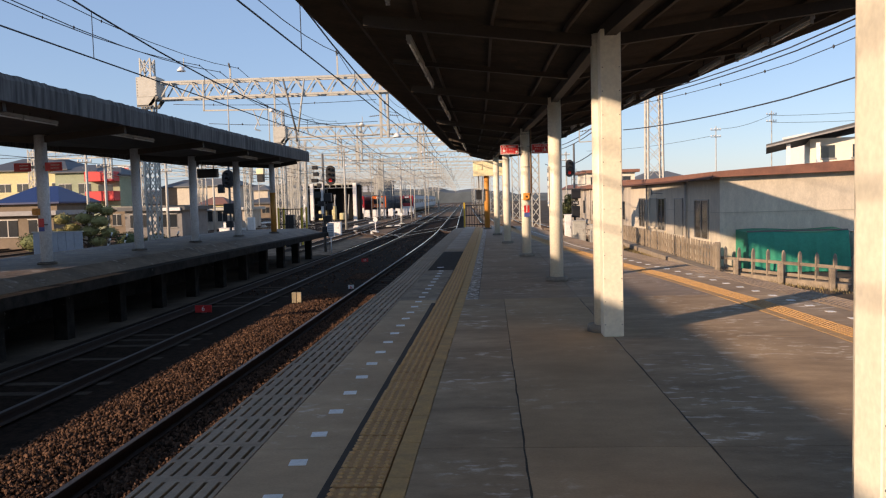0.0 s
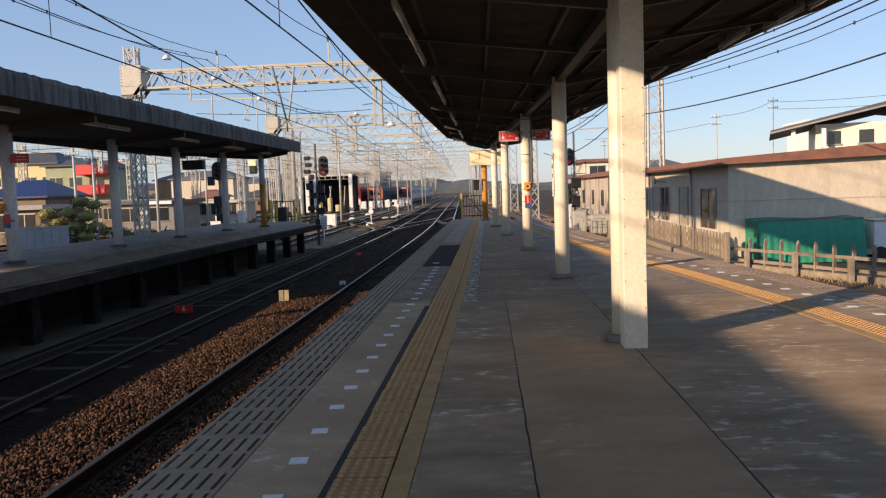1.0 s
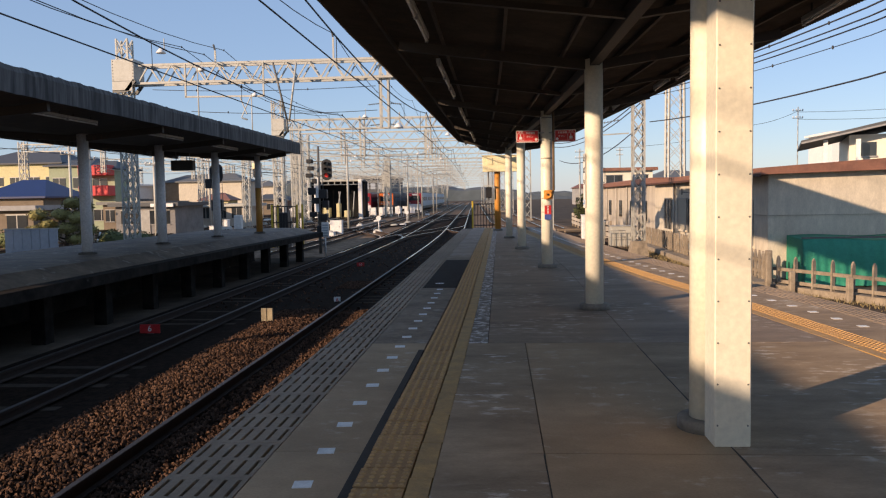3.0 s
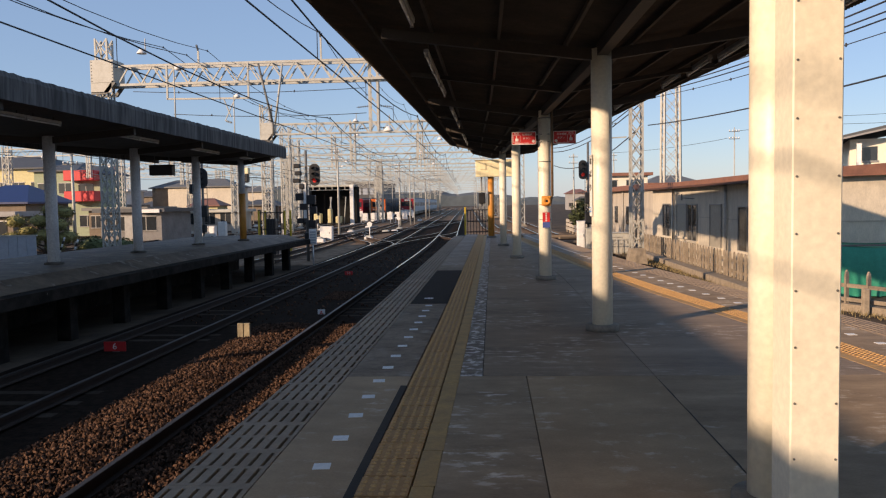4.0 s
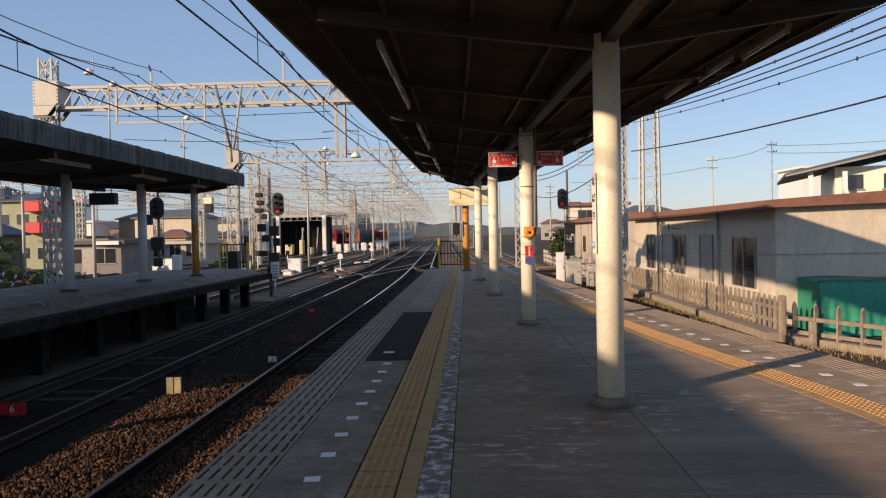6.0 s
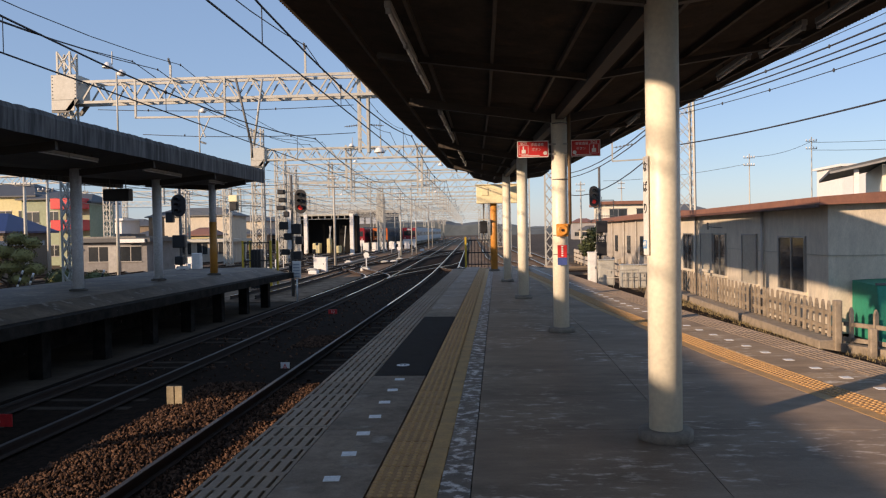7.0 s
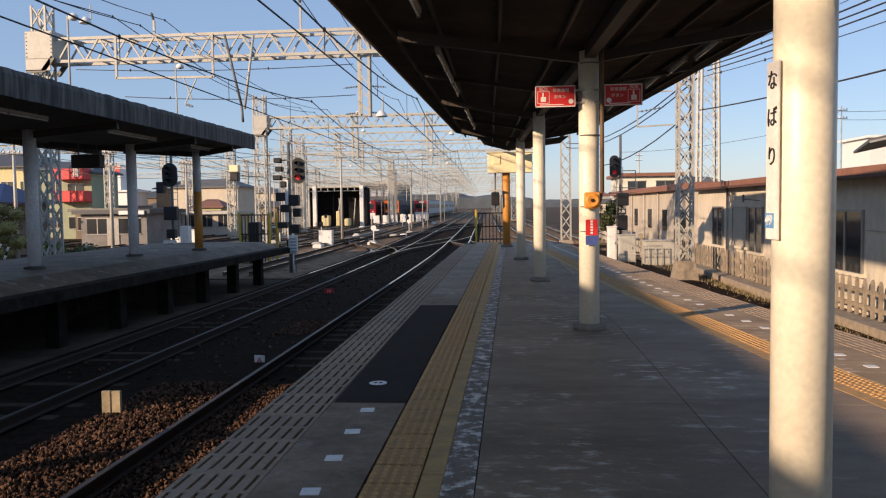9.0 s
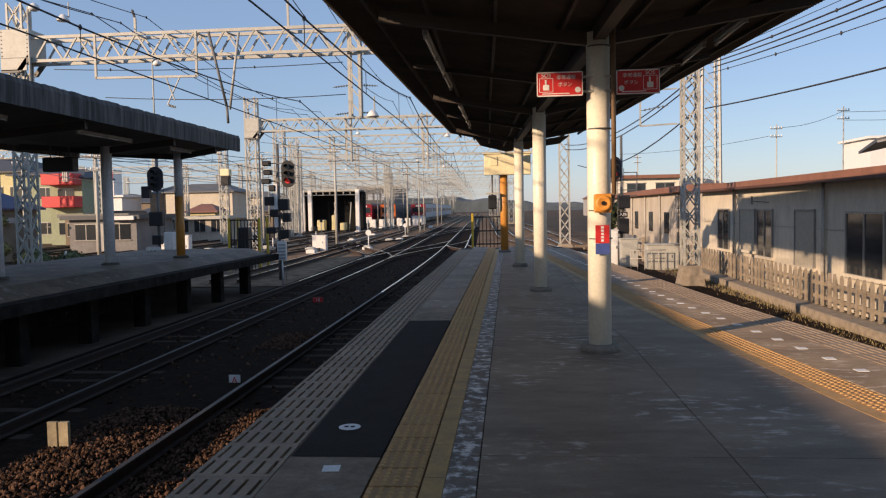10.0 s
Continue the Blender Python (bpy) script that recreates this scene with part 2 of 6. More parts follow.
def rod(bm, a, b, r0, r1=None, seg=16, caps=True):
    r1 = r0 if r1 is None else r1
    d, u, v = frame_of(a, b)
    rings = []
    for p, r in ((Vector(a), r0), (Vector(b), r1)):
        rings.append([bm.verts.new(p + (u * math.cos(2 * math.pi * k / seg) + v * math.sin(2 * math.pi * k / seg)) * r) for k in range(seg)])
    for k in range(seg):
        j = (k + 1) % seg
        f = bm.faces.new((rings[0][k], rings[0][j], rings[1][j], rings[1][k]))
        f.smooth = seg > 6
    if caps:
        bm.faces.new(rings[0][::-1])
        bm.faces.new(rings[1])


def tube(bm, pts, r, seg=5):
    """One unbroken round strand through all the points."""
    pts = [Vector(p) for p in pts]
    prev = None
    for i, p in enumerate(pts):
        d, u, v = frame_of(pts[max(0, i - 1)], pts[min(len(pts) - 1, i + 1)])
        ring = [bm.verts.new(p + (u * math.cos(2 * math.pi * k / seg) + v * math.sin(2 * math.pi * k / seg)) * r) for k in range(seg)]
        if prev:
            for k in range(seg):
                j = (k + 1) % seg
                bm.faces.new((prev[k], prev[j], ring[j], ring[k])).smooth = True
        else:
            bm.faces.new(ring[::-1])
        prev = ring
    bm.faces.new(prev)


def lathe(bm, c, prof, seg=20, axis="z"):
    """A turned shape: prof is (radius, height) from below, round c."""
    rings = []
    for r, h in prof:
        ring = []
        for k in range(seg):
            a = 2 * math.pi * k / seg
            p = Vector((r * math.cos(a), r * math.sin(a), h))
            if axis == "y":
                p = Vector((p.x, h, p.y))
            if axis == "x":
                p = Vector((h, p.x, p.y))
            ring.append(bm.verts.new(Vector(c) + p))
        rings.append(ring)
    for a, b in zip(rings[:-1], rings[1:]):
        for k in range(seg):
            f = bm.faces.new((a[k], a[(k + 1) % seg], b[(k + 1) % seg], b[k]))
            f.smooth = True
    bm.faces.new(rings[0][::-1])
    bm.faces.new(rings[-1])


def soften(bm, w=0.01):
    bmesh.ops.bevel(bm, geom=bm.edges[:], offset=w, segments=1, affect="EDGES")


def mesh_of(name, bm, material):
    bmesh.ops.recalc_face_normals(bm, faces=bm.faces[:])
    me = bpy.data.meshes.new(name)
    bm.to_mesh(me)
    bm.free()
    me.materials.append(material)
    return me


def part(name, bm, material, parent=None, label=""):
    ob = new(name, mesh_of(name, bm, material))
    if parent:
        ob.parent = parent
        ob.matrix_parent_inverse = parent.matrix_basis.inverted()
    if label:
        ob["label"] = label
    return ob


def thing(name, at, label, category, group="", kind=""):
    ob = new(name)
    ob.matrix_basis = Matrix.Translation(at)
    ob.empty_display_size = 0.1
    return tagged(ob, label, category, group, kind)


def setting(name, bm, material, label):
    return tagged(part(name, bm, material), label, name.split("_")[0], kind="structure")


def B():
    return bmesh.new()


def one_box(x0, x1, y0, y1, z0, z1, soft=0.0):
    bm = B()
    box(bm, x0, x1, y0, y1, z0, z1)
    if soft:
        soften(bm, soft)
    return bm


def lerp_table(tab, y):
    for (a, xa), (b, xb) in zip(tab[:-1], tab[1:]):
        if y <= b:
            return xa + (xb - xa) * (y - a) / (b - a)
    return tab[-1][1]


EDGE_L = -1.82
LEFT = [(-14, -1.95), (2.3, -1.90), (4.7, -1.885), (8, -1.86), (12.5, -1.82), (40, -1.82)]
RIGHT = [(-16, 5.9), (-6, 5.55), (4, 5.15), (8.7, 4.85), (12, 4.5), (15.5, 3.97), (21.2, 3.36), (28.6, 2.8), (34.7, 2.35), (40, 2.0)]
Y0, Y1 = -14.0, 39.5
RAIL_Z, BED_Z = -1.0, -1.18


def edge_r(y):
    return lerp_table(RIGHT, y)


def edge_l(y):
    return lerp_table(LEFT, y)


def bend(y):
    """How far the tracks have swung to the side at y."""
    if y < 36:
        return 0.0
    if y < 62:
        return -0.00062 * (y - 36) ** 2
    return -0.419 - 0.0322 * (y - 62)


# ---- ground and tracks ----
bm = B()
n = 60
ys = [-400 + 20 * i for i in range(20)] + [-12 + 6 * i for i in range(40)] + [240 + 40 * i for i in range(60)]
xs = [-2500, -800, -300, -120, -60, -40, -30, -20, -12, -8, -4, 0, 4, 8, 14, 30, 80, 300, 900, 2500]
grid = [[bm.verts.new((x, y, BED_Z - 0.05)) for x in xs] for y in ys]
for r0, r1 in zip(grid[:-1], grid[1:]):
    for k in range(len(xs) - 1):
        bm.faces.new((r0[k], r0[k + 1], r1[k + 1], r1[k]))
setting("ground", bm, M["ground"], "brown gravelly railway yard ground with worn dirt")


def ribbon(bm, x0, x1, ya, yb, z, step=4.0, drop=0.0, follow=bend):
    k = max(1, int((yb - ya) / step))
    prev = None
    for i in range(k + 1):
        y = ya + (yb - ya) * i / k
        o = follow(y)
        row = [bm.verts.new((x0 - 0.3 + o, y, z - drop)), bm.verts.new((x0 + o, y, z)), bm.verts.new((x1 + o, y, z)), bm.verts.new((x1 + 0.3 + o, y, z - drop))]
        if prev:
            for a in range(3):
                bm.faces.new((prev[a], prev[a + 1], row[a + 1], row[a]))
        prev = row


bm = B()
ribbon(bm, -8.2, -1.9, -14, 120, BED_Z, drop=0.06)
setting("ballast_bed", bm, M["ballast"], "brown crushed stone ballast bed of the platform tracks, darkened for shade")
bm = B()
ribbon(bm, 2.6, 6.4, -14, 60, BED_Z, drop=0.05, follow=lambda y: edge_r(y) - 2.6 + 0.1)
setting("ballast_bed_2", bm, M["ballast"], "brown ballast bed of the side track")


def rail(x, ya, yb, group, follow=bend, step=3.0, dull_to=None):
    base = thing("rail", (x, ya, BED_Z), "steel rail with rusty web and polished top on the ballast", "rail", group)
    web, head = B(), B()
    foot, neck, cap = 0.065, 0.012, 0.036
    half = [(foot, -0.15), (foot, -0.135), (neck, -0.122), (neck, -0.048), (cap, -0.036), (cap, -0.006)]
    section = half + [(-a, z) for a, z in reversed(half)]
    def sweep(b_, sec, y0, y1):
        k = max(1, int((y1 - y0) / step))
        prev = None
        for i in range(k + 1):
            y = y0 + (y1 - y0) * i / k
            o = x + follow(y)
            row = [b_.verts.new((o + a, y, RAIL_Z + z)) for a, z in sec]
            if prev:
                for a in range(len(sec)):
                    c = (a + 1) % len(sec)
                    b_.faces.new((prev[a], prev[c], row[c], row[a]))
            else:
                b_.faces.new(row)
            prev = row
        b_.faces.new(prev[::-1])
    top = [(0.03, -0.006), (0.03, 0.0), (-0.03, 0.0), (-0.03, -0.006)]
    sweep(web, section, ya, yb)
    part("rail_web", web, M["rail_web"], base)
    # Up to dull_to the head's dull colour stands for the shade it lies in.
    if dull_to:
        worn = B()
        sweep(worn, top, ya, dull_to)
        part("rail_head", worn, M["rail_shaded"], base, "worn rail head dulled for shade")
    sweep(head, top, dull_to or ya, yb)
    part("rail_head", head, M["rail_top"], base, "polished steel rail head")
    return base


for c in (-3.15, -6.83):
    for d in (-0.72, 0.72):
        rail(c + d, -13, 420, "rails of the platform tracks", dull_to=None if c + d > -3 else 33.0 if c > -4 else 37.0)
for d in (-0.72, 0.72):
    rail(d, -13, 45, "rails of the side track", follow=lambda y: edge_r(y) + 1.6)

# ---- main platform ----
bm = B()
rows = []
k = 54
for i in range(k + 1):
    y = Y0 + (Y1 - Y0) * i / k
    r = edge_r(y)
    rows.append([bm.verts.new(p) for p in ((edge_l(y) + 0.05, y, -0.42), (r - 0.05, y, -0.42), (r - 0.05, y, -0.03), (edge_l(y) + 0.05, y, -0.03))])
for a, b in zip(rows[:-1], rows[1:]):
    for q in range(4):
        w = (q + 1) % 4
        bm.faces.new((a[q], a[w], b[w], b[q]))
bm.faces.new(rows[0])
bm.faces.new(rows[-1][::-1])
platform = setting("platform_floor", bm, M["joint"], "worn grey concrete platform floor with cracks, stains and yellow tactile strips")
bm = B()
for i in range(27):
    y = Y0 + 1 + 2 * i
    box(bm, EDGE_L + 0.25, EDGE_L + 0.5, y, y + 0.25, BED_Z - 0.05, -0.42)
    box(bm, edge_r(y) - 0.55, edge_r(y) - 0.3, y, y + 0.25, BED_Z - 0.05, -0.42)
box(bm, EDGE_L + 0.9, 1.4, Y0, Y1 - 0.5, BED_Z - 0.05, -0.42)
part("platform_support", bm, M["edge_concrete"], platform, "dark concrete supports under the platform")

TACT_L0, TACT_L1, LINE_L1 = -0.76, -0.44, -0.31


def tact_x(y):
    return lerp_table([(-14, -0.88), (2.3, -0.86), (4.7, -0.845), (8, -0.81), (12.5, -0.78), (40, -0.77)], y)


def slab(xa0, xa1, xb0, xb1, ya, yb, z=0.0):
    """A floor slab between ya and yb whose sides may run skew."""
    bm = B()
    g = 0.0035
    lo = [(xa0 + g, ya + g), (xa1 - g, ya + g), (xb1 - g, yb - g), (xb0 + g, yb - g)]
    low = [bm.verts.new((x, y, z - 0.03)) for x, y in lo]
    top = [bm.verts.new((x, y, z)) for x, y in lo]
    bm.faces.new(top)
    for i in range(4):
        j = (i + 1) % 4
        bm.faces.new((low[i], low[j], top[j], top[i]))
    return bm


SEAMS = [-14, -11.0, -7.3, -3.7, -0.4, 2.4, 5.92, 9.35, 12.0, 14.3, 17.8, 21.4, 25.0, 28.6, 32.2, 35.8, 39.5]
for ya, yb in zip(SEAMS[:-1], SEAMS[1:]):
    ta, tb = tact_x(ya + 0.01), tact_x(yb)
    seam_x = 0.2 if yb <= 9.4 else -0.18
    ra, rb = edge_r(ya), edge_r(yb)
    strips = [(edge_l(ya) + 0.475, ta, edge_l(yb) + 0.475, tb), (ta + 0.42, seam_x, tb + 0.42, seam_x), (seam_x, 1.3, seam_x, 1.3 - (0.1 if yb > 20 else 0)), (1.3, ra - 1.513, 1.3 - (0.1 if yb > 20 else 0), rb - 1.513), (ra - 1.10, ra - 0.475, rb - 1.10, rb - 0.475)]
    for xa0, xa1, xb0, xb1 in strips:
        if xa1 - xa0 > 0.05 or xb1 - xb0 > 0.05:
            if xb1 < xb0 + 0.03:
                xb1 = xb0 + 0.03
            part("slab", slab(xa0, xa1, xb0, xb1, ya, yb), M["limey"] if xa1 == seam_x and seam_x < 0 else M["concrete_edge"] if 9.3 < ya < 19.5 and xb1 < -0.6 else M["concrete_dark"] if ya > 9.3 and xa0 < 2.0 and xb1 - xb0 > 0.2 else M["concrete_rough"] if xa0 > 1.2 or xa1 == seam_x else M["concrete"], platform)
part("dirt_strip", slab(-0.925, -0.868, -0.86, -0.80, -6.0, 9.0, 0.003), M["joint"], platform, "dark dirt strip along the tactile tiles")
crng = random.Random(21)
for xa, ya, xb, yb in ((1.30, -1.0, 1.30, 9.2), (0.2, -1.0, 0.2, 5.9)):
    bm = B()
    prev = None
    for i in range(40):
        f = i / 39
        x, y = xa + (xb - xa) * f + crng.uniform(-0.005, 0.005), ya + (yb - ya) * f
        w = crng.uniform(0.0025, 0.007)
        row = [bm.verts.new((x - w, y, 0.0015)), bm.verts.new((x + w, y, 0.0015))]
        if prev:
            bm.faces.new((prev[0], prev[1], row[1], row[0]))
        prev = row
    part("crack", bm, M["joint"], platform)
part("patch", slab(-1.335, -0.775, -1.335, -0.775, 14.25, 19.95, 0.005), M["patch"], platform, "black asphalt repair patch")

# tactile tiles, gratings and markers share their meshes
bm = B()
box(bm, -0.139, 0.139, -0.139, 0.139, -0.03, 0.004)
for i in range(5):
    for j in range(5):
        x, y = -0.116 + 0.058 * i, -0.116 + 0.058 * j
        rod(bm, (x, y, 0.004), (x, y, 0.012), 0.019, 0.012, seg=6)
tile_me = mesh_of("tactile_tile", bm, M["tactile"])
tile_me.materials.append(M["stud"])
for f in tile_me.polygons:
    if f.center.z > 0.006:
        f.material_index = 1
bm = B()
box(bm, -0.06, 0.06, -0.297, 0.297, -0.03, 0.003)
line_me = mesh_of("border_tile", bm, M["yellow_line"])
bm = B()
for i in range(7):
    x = -0.235 + 0.47 / 6 * i
    box(bm, max(-0.235, x - 0.0275), min(0.235, x + 0.0275), -0.3, 0.3, -0.06, 0.0)
for y in (-0.28, 0.0, 0.28):
    box(bm, -0.235, 0.235, y - 0.022, y + 0.022, -0.062, -0.001)
box(bm, -0.235, 0.235, -0.3, 0.3, -0.12, -0.09)
grate_me = mesh_of("grating", bm, M["grate"])
bm = B()
box(bm, -0.05, 0.05, -0.05, 0.05, -0.02, 0.004)
mark_me = mesh_of("marker", bm, M["white_mark"])


def piece(me, parent, x, y, z=0.0, turn=0.0):
    ob = new(me.name, me)
    ob.parent = parent
    ob.matrix_basis = Matrix.Translation((x, y, z)) @ Matrix.Rotation(turn, 4, "Z")
    return ob


def skew(y):
    return -math.atan2(edge_r(y + 0.3) - edge_r(y - 0.3), 0.6)


y = -8.0
while y < 38.5:
    tx = tact_x(y)
    piece(tile_me, platform, tx + 0.15, y, random.uniform(-0.002, 0.001))
    y += 0.3
y = -8.0
while y < 38.0:
    piece(line_me, platform, tact_x(y) + 0.36, y)
    piece(grate_me, platform, edge_l(y) + 0.235, y, random.uniform(-0.003, 0.002))
    piece(grate_me, platform, edge_r(y) - 0.235, y, random.uniform(-0.003, 0.002), skew(y))
    piece(line_me, platform, edge_r(y) - 1.455, y, 0, skew(y))
    y += 0.6
y = -8.0
while y < 38.0:
    piece(tile_me, platform, edge_r(y) - 1.25, y, 0.0, skew(y))
    y += 0.3
y = -7.58
while y < 37.5:
    if y < 14.2:
        piece(mark_me, platform, edge_l(y) + 0.785, y, 0.0, 0.1)
    piece(mark_me, platform, edge_r(y) - 0.75, y, 0.0)
    y += 0.5405

# ---- canopy over the platform ----
EAVE_L = [(-16, -2.12), (7, -2.05), (12, -2.04), (15, -1.97), (18.6, -1.9), (32.6, -1.66), (40, -1.5)]
EAVE_R = [(-16, 5.6), (-6, 5.35), (4, 4.95), (8.6, 4.7), (11.1, 4.25), (16, 3.8), (20, 3.4), (32, 2.5), (40, 2.2)]
COLS = [(1.95, -4.2), (1.72, 1.25), (1.27, 6.45), (1.19, 11.75), (0.935, 17.75), (0.57, 23.6), (0.29, 29.5)]
VALLEY = [(-16, 2.4), (1.25, 1.72), (6.45, 1.28), (11.75, 1.19), (17.75, 0.935), (23.6, 0.57), (29.5, 0.29), (40, -0.3)]
ZV, ZE = 3.32, 3.72
CEND = 32.6


def roof_half(table, ya, yb, z_out, pitch=0.065):
    """A corrugated sheet from the valley out to the eave, with waves running along the platform."""
    bm = B()
    k = int((yb - ya) / (pitch / 2))
    rows_u, rows_d = [], []
    for i in range(k + 1):
        y = ya + (yb - ya) * i / k
        w = 0.011 if i % 2 else -0.011
        xv, xe = lerp_table(VALLEY, y), lerp_table(table, y)
        rows_d.append((bm.verts.new((xv, y, ZV + w)), bm.verts.new((xe, y, z_out + w))))
        rows_u.append((bm.verts.new((xv, y, ZV + w + 0.012)), bm.verts.new((xe, y, z_out + w + 0.012))))
    for r in (rows_d, rows_u):
        for a, b in zip(r[:-1], r[1:]):
            bm.faces.new((a[0], a[1], b[1], b[0]))
    for (a, b), (c, d) in zip(zip(rows_d[:-1], rows_d[1:]), zip(rows_u[:-1], rows_u[1:])):
        bm.faces.new((a[1], b[1], d[1], c[1]))
    return bm


canopy = thing("platform_canopy", (1.2, 8, ZV), "dark butterfly platform canopy of corrugated sheet on brown steel beams, cream columns beneath", "canopy", kind="structure")
part("roof_sheet", roof_half(EAVE_L, -14, CEND, ZE), M["roof_under"], canopy)
part("roof_sheet", roof_half(EAVE_R, -14, CEND, ZE), M["roof_under"], canopy)
for side, tab in ((-1, EAVE_L), (1, EAVE_R)):
    for f in (0.12, 0.36, 0.60, 0.82):
        bm = B()
        pts = []
        for i in range(24):
            y = -14 + (CEND + 14) * i / 23
            xv, xe = lerp_table(VALLEY, y), lerp_table(tab, y)
            pts.append((xv + (xe - xv) * f, y, ZV + (ZE - ZV) * f - 0.055))
        for a, b in zip(pts[:-1], pts[1:]):
            bar(bm, a, b, 0.035, 0.055)
        part("purlin", bm, M["roof_under"], canopy)
RAFT = []
for (xa, ya), (xb, yb) in zip(COLS[:-1], COLS[1:]):
    RAFT += [(xa, ya), ((xa + xb) / 2, (ya + yb) / 2)]
RAFT.append(COLS[-1])
for x, y in RAFT:
    for tab in (EAVE_L, EAVE_R):
        bm = B()
        xe = lerp_table(tab, y)
        deep = 0.12 if (x, y) in COLS else 0.06
        bar(bm, (x, y, ZV - 0.10 - deep / 2), (x + (xe - x) * 0.78, y, ZV + (ZE - ZV) * 0.78 - 0.10 - deep * 0.35), 0.08, deep)
        part("rafter", bm, M["steel_dark"], canopy)
bm = B()
for a, b in zip(COLS[:-1], COLS[1:]):
    bar(bm, (a[0], a[1], ZV - 0.12), (b[0], b[1], ZV - 0.10), 0.12, 0.14)
part("valley_beam", bm, M["steel_dark"], canopy)


def column(x, y, top, r, material, label, foot=True, ring=None, group="columns under the platform canopy"):
    c = thing("canopy_column", (x, y, 0), label, "column", group)
    bm = B()
    rod(bm, (x, y, 0.0), (x, y, top), r, seg=28)
    part("shaft", bm, material, c)
    if foot:
        bm = B()
        lathe(bm, (x, y, 0), [(r + 0.075, -0.01), (r + 0.075, 0.065), (r + 0.065, 0.075), (r + 0.003, 0.075)], 28)
        part("plinth", bm, M["plinth"], c, "rounded grey concrete plinth")
    return c


columns = []
for x, y in COLS:
    columns.append(column(x, y, ZV - 0.08, 0.118, M["cream"], "round cream-painted steel canopy column with a concrete plinth on the platform"))
column(-0.13, 35.9, 3.0, 0.13, M["ochre"], "round ochre-painted steel column at the platform's end")

# square post beside a column
def square_post(x0, y0, w=0.235, d=0.22):
    c = thing("cable_post", (x0 + w / 2, y0 + d / 2, 0), "square cream steel duct post with bolted cover beside round column", "post", "cable posts")
    bm = one_box(x0, x0 + w, y0, y0 + d, 0, ZV - 0.1, 0.006)
    part("duct", bm, M["cream"], c)
    for sx in (x0 + 0.018, x0 + w - 0.018):
        for i in range(12):
            bm = B()
            lathe(bm, (sx, y0, 0.13 + i * 0.245), [(0.004, -0.005), (0.0055, -0.002), (0.0055, 0.002)], 8, "y")
            part("bolt", bm, M["galv_dark"], c)
    return c


square_post(1.2, 6.05, w=0.21)
square_post(1.455, 0.72, w=0.26)


def strip_lamp(x, y, z, length=1.25, group="lamps under the platform canopy", tilt=0.0):
    c = thing("strip_lamp", (x, y, z), "unlit white fluorescent strip lamp under the canopy", "lamp", group)
    bm = B()
    box(bm, x - 0.03, x + 0.03, y, y + length, z, z + 0.06)
    soften(bm, 0.006)
    part("housing", bm, M["lamp_white"], c)
    bm = B()
    rod(bm, (x, y + 0.03, z - 0.022), (x, y + length - 0.03, z - 0.022), 0.016, seg=10)
    part("tube", bm, M["tube"], c)
    for yy in (y + 0.02, y + length - 0.02):
        part("socket", one_box(x - 0.02, x + 0.02, yy - 0.012, yy + 0.012, z - 0.045, z), M["lamp_white"], c)
    for yy in (y + 0.25, y + length - 0.25):
        bm = B()
        rod(bm, (x, yy, z + 0.06), (x, yy, z + 0.2), 0.012, seg=6)
        part("hanger", bm, M["steel_dark"], c)
    return c


for y0 in (-4.2, 1.5, 7.1, 12.55, 18.25, 24.1):
    for k in range(3):
        y = y0 + 1.27 * k
        strip_lamp(-0.91 + 0.002 * y, y, 3.40)
        xr = lerp_table(EAVE_R, y)
        strip_lamp(xr - 1.02, y, 3.45)

# ---- left platform ----
LZ = 0.0
LEDGE = [(-16, -8.2), (20, -8.45), (26, -8.40), (37, -8.25)]
LCOLS = [(-10.5, 11.0), (-10.45, 15.5), (-10.5, 20.45), (-10.42, 24.7), (-10.22, 28.85), (-9.55, 31.65)]
LZC = 0.22
bm = B()
rows = []
for i in range(27):
    y = -14 + 51 * i / 26
    xe = lerp_table(LEDGE, y)
    rows.append([bm.verts.new(p) for p in ((xe, y, LZ - 0.22), (xe, y, LZ), (-13.2, y, LZ), (-13.2, y, LZ - 0.22))])
for a, b in zip(rows[:-1], rows[1:]):
    for q in range(4):
        w = (q + 1) % 4
        bm.faces.new((a[q], a[w], b[w], b[q]))
bm.faces.new(rows[0])
bm.faces.new(rows[-1][::-1])
lplat = setting("platform_2", bm, M["sooty"], "worn grey concrete slab of the opposite platform on posts, darkened for shade")
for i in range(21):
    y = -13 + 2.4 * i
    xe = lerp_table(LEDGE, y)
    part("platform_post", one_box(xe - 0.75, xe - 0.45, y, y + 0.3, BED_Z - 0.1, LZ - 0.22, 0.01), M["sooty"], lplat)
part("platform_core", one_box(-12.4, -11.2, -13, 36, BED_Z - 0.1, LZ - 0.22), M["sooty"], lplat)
bm = B()
prev = None
for i in range(52):
    y = -14 + i if i < 51 else 36.9
    xe = lerp_table(LEDGE, min(y, 37)) - 0.35
    row = [bm.verts.new(p) for p in ((xe, y, LZ + 0.002), (xe, y, LZ + 0.008), (-9.3, y, LZC - 0.01), (-10.0, y, LZC), (-13.2, y, LZC), (-13.2, y, LZ + 0.002))]
    if prev:
        for a in range(6):
            c_ = (a + 1) % 6
            bm.faces.new((prev[a], prev[c_], row[c_], row[a]))
    else:
        bm.faces.new(row)
    prev = row
bm.faces.new(prev[::-1])
part("surface", bm, M["left_top"], lplat, "brownish mottled concrete walking surface")
LEND = 33.2
lcan = thing("canopy_2", (-10.5, 10, 3.5), "weathered dark canopy of the opposite platform with streaked cement fascia", "canopy", kind="structure")
bm = B()
prev = None
frng = random.Random(12)
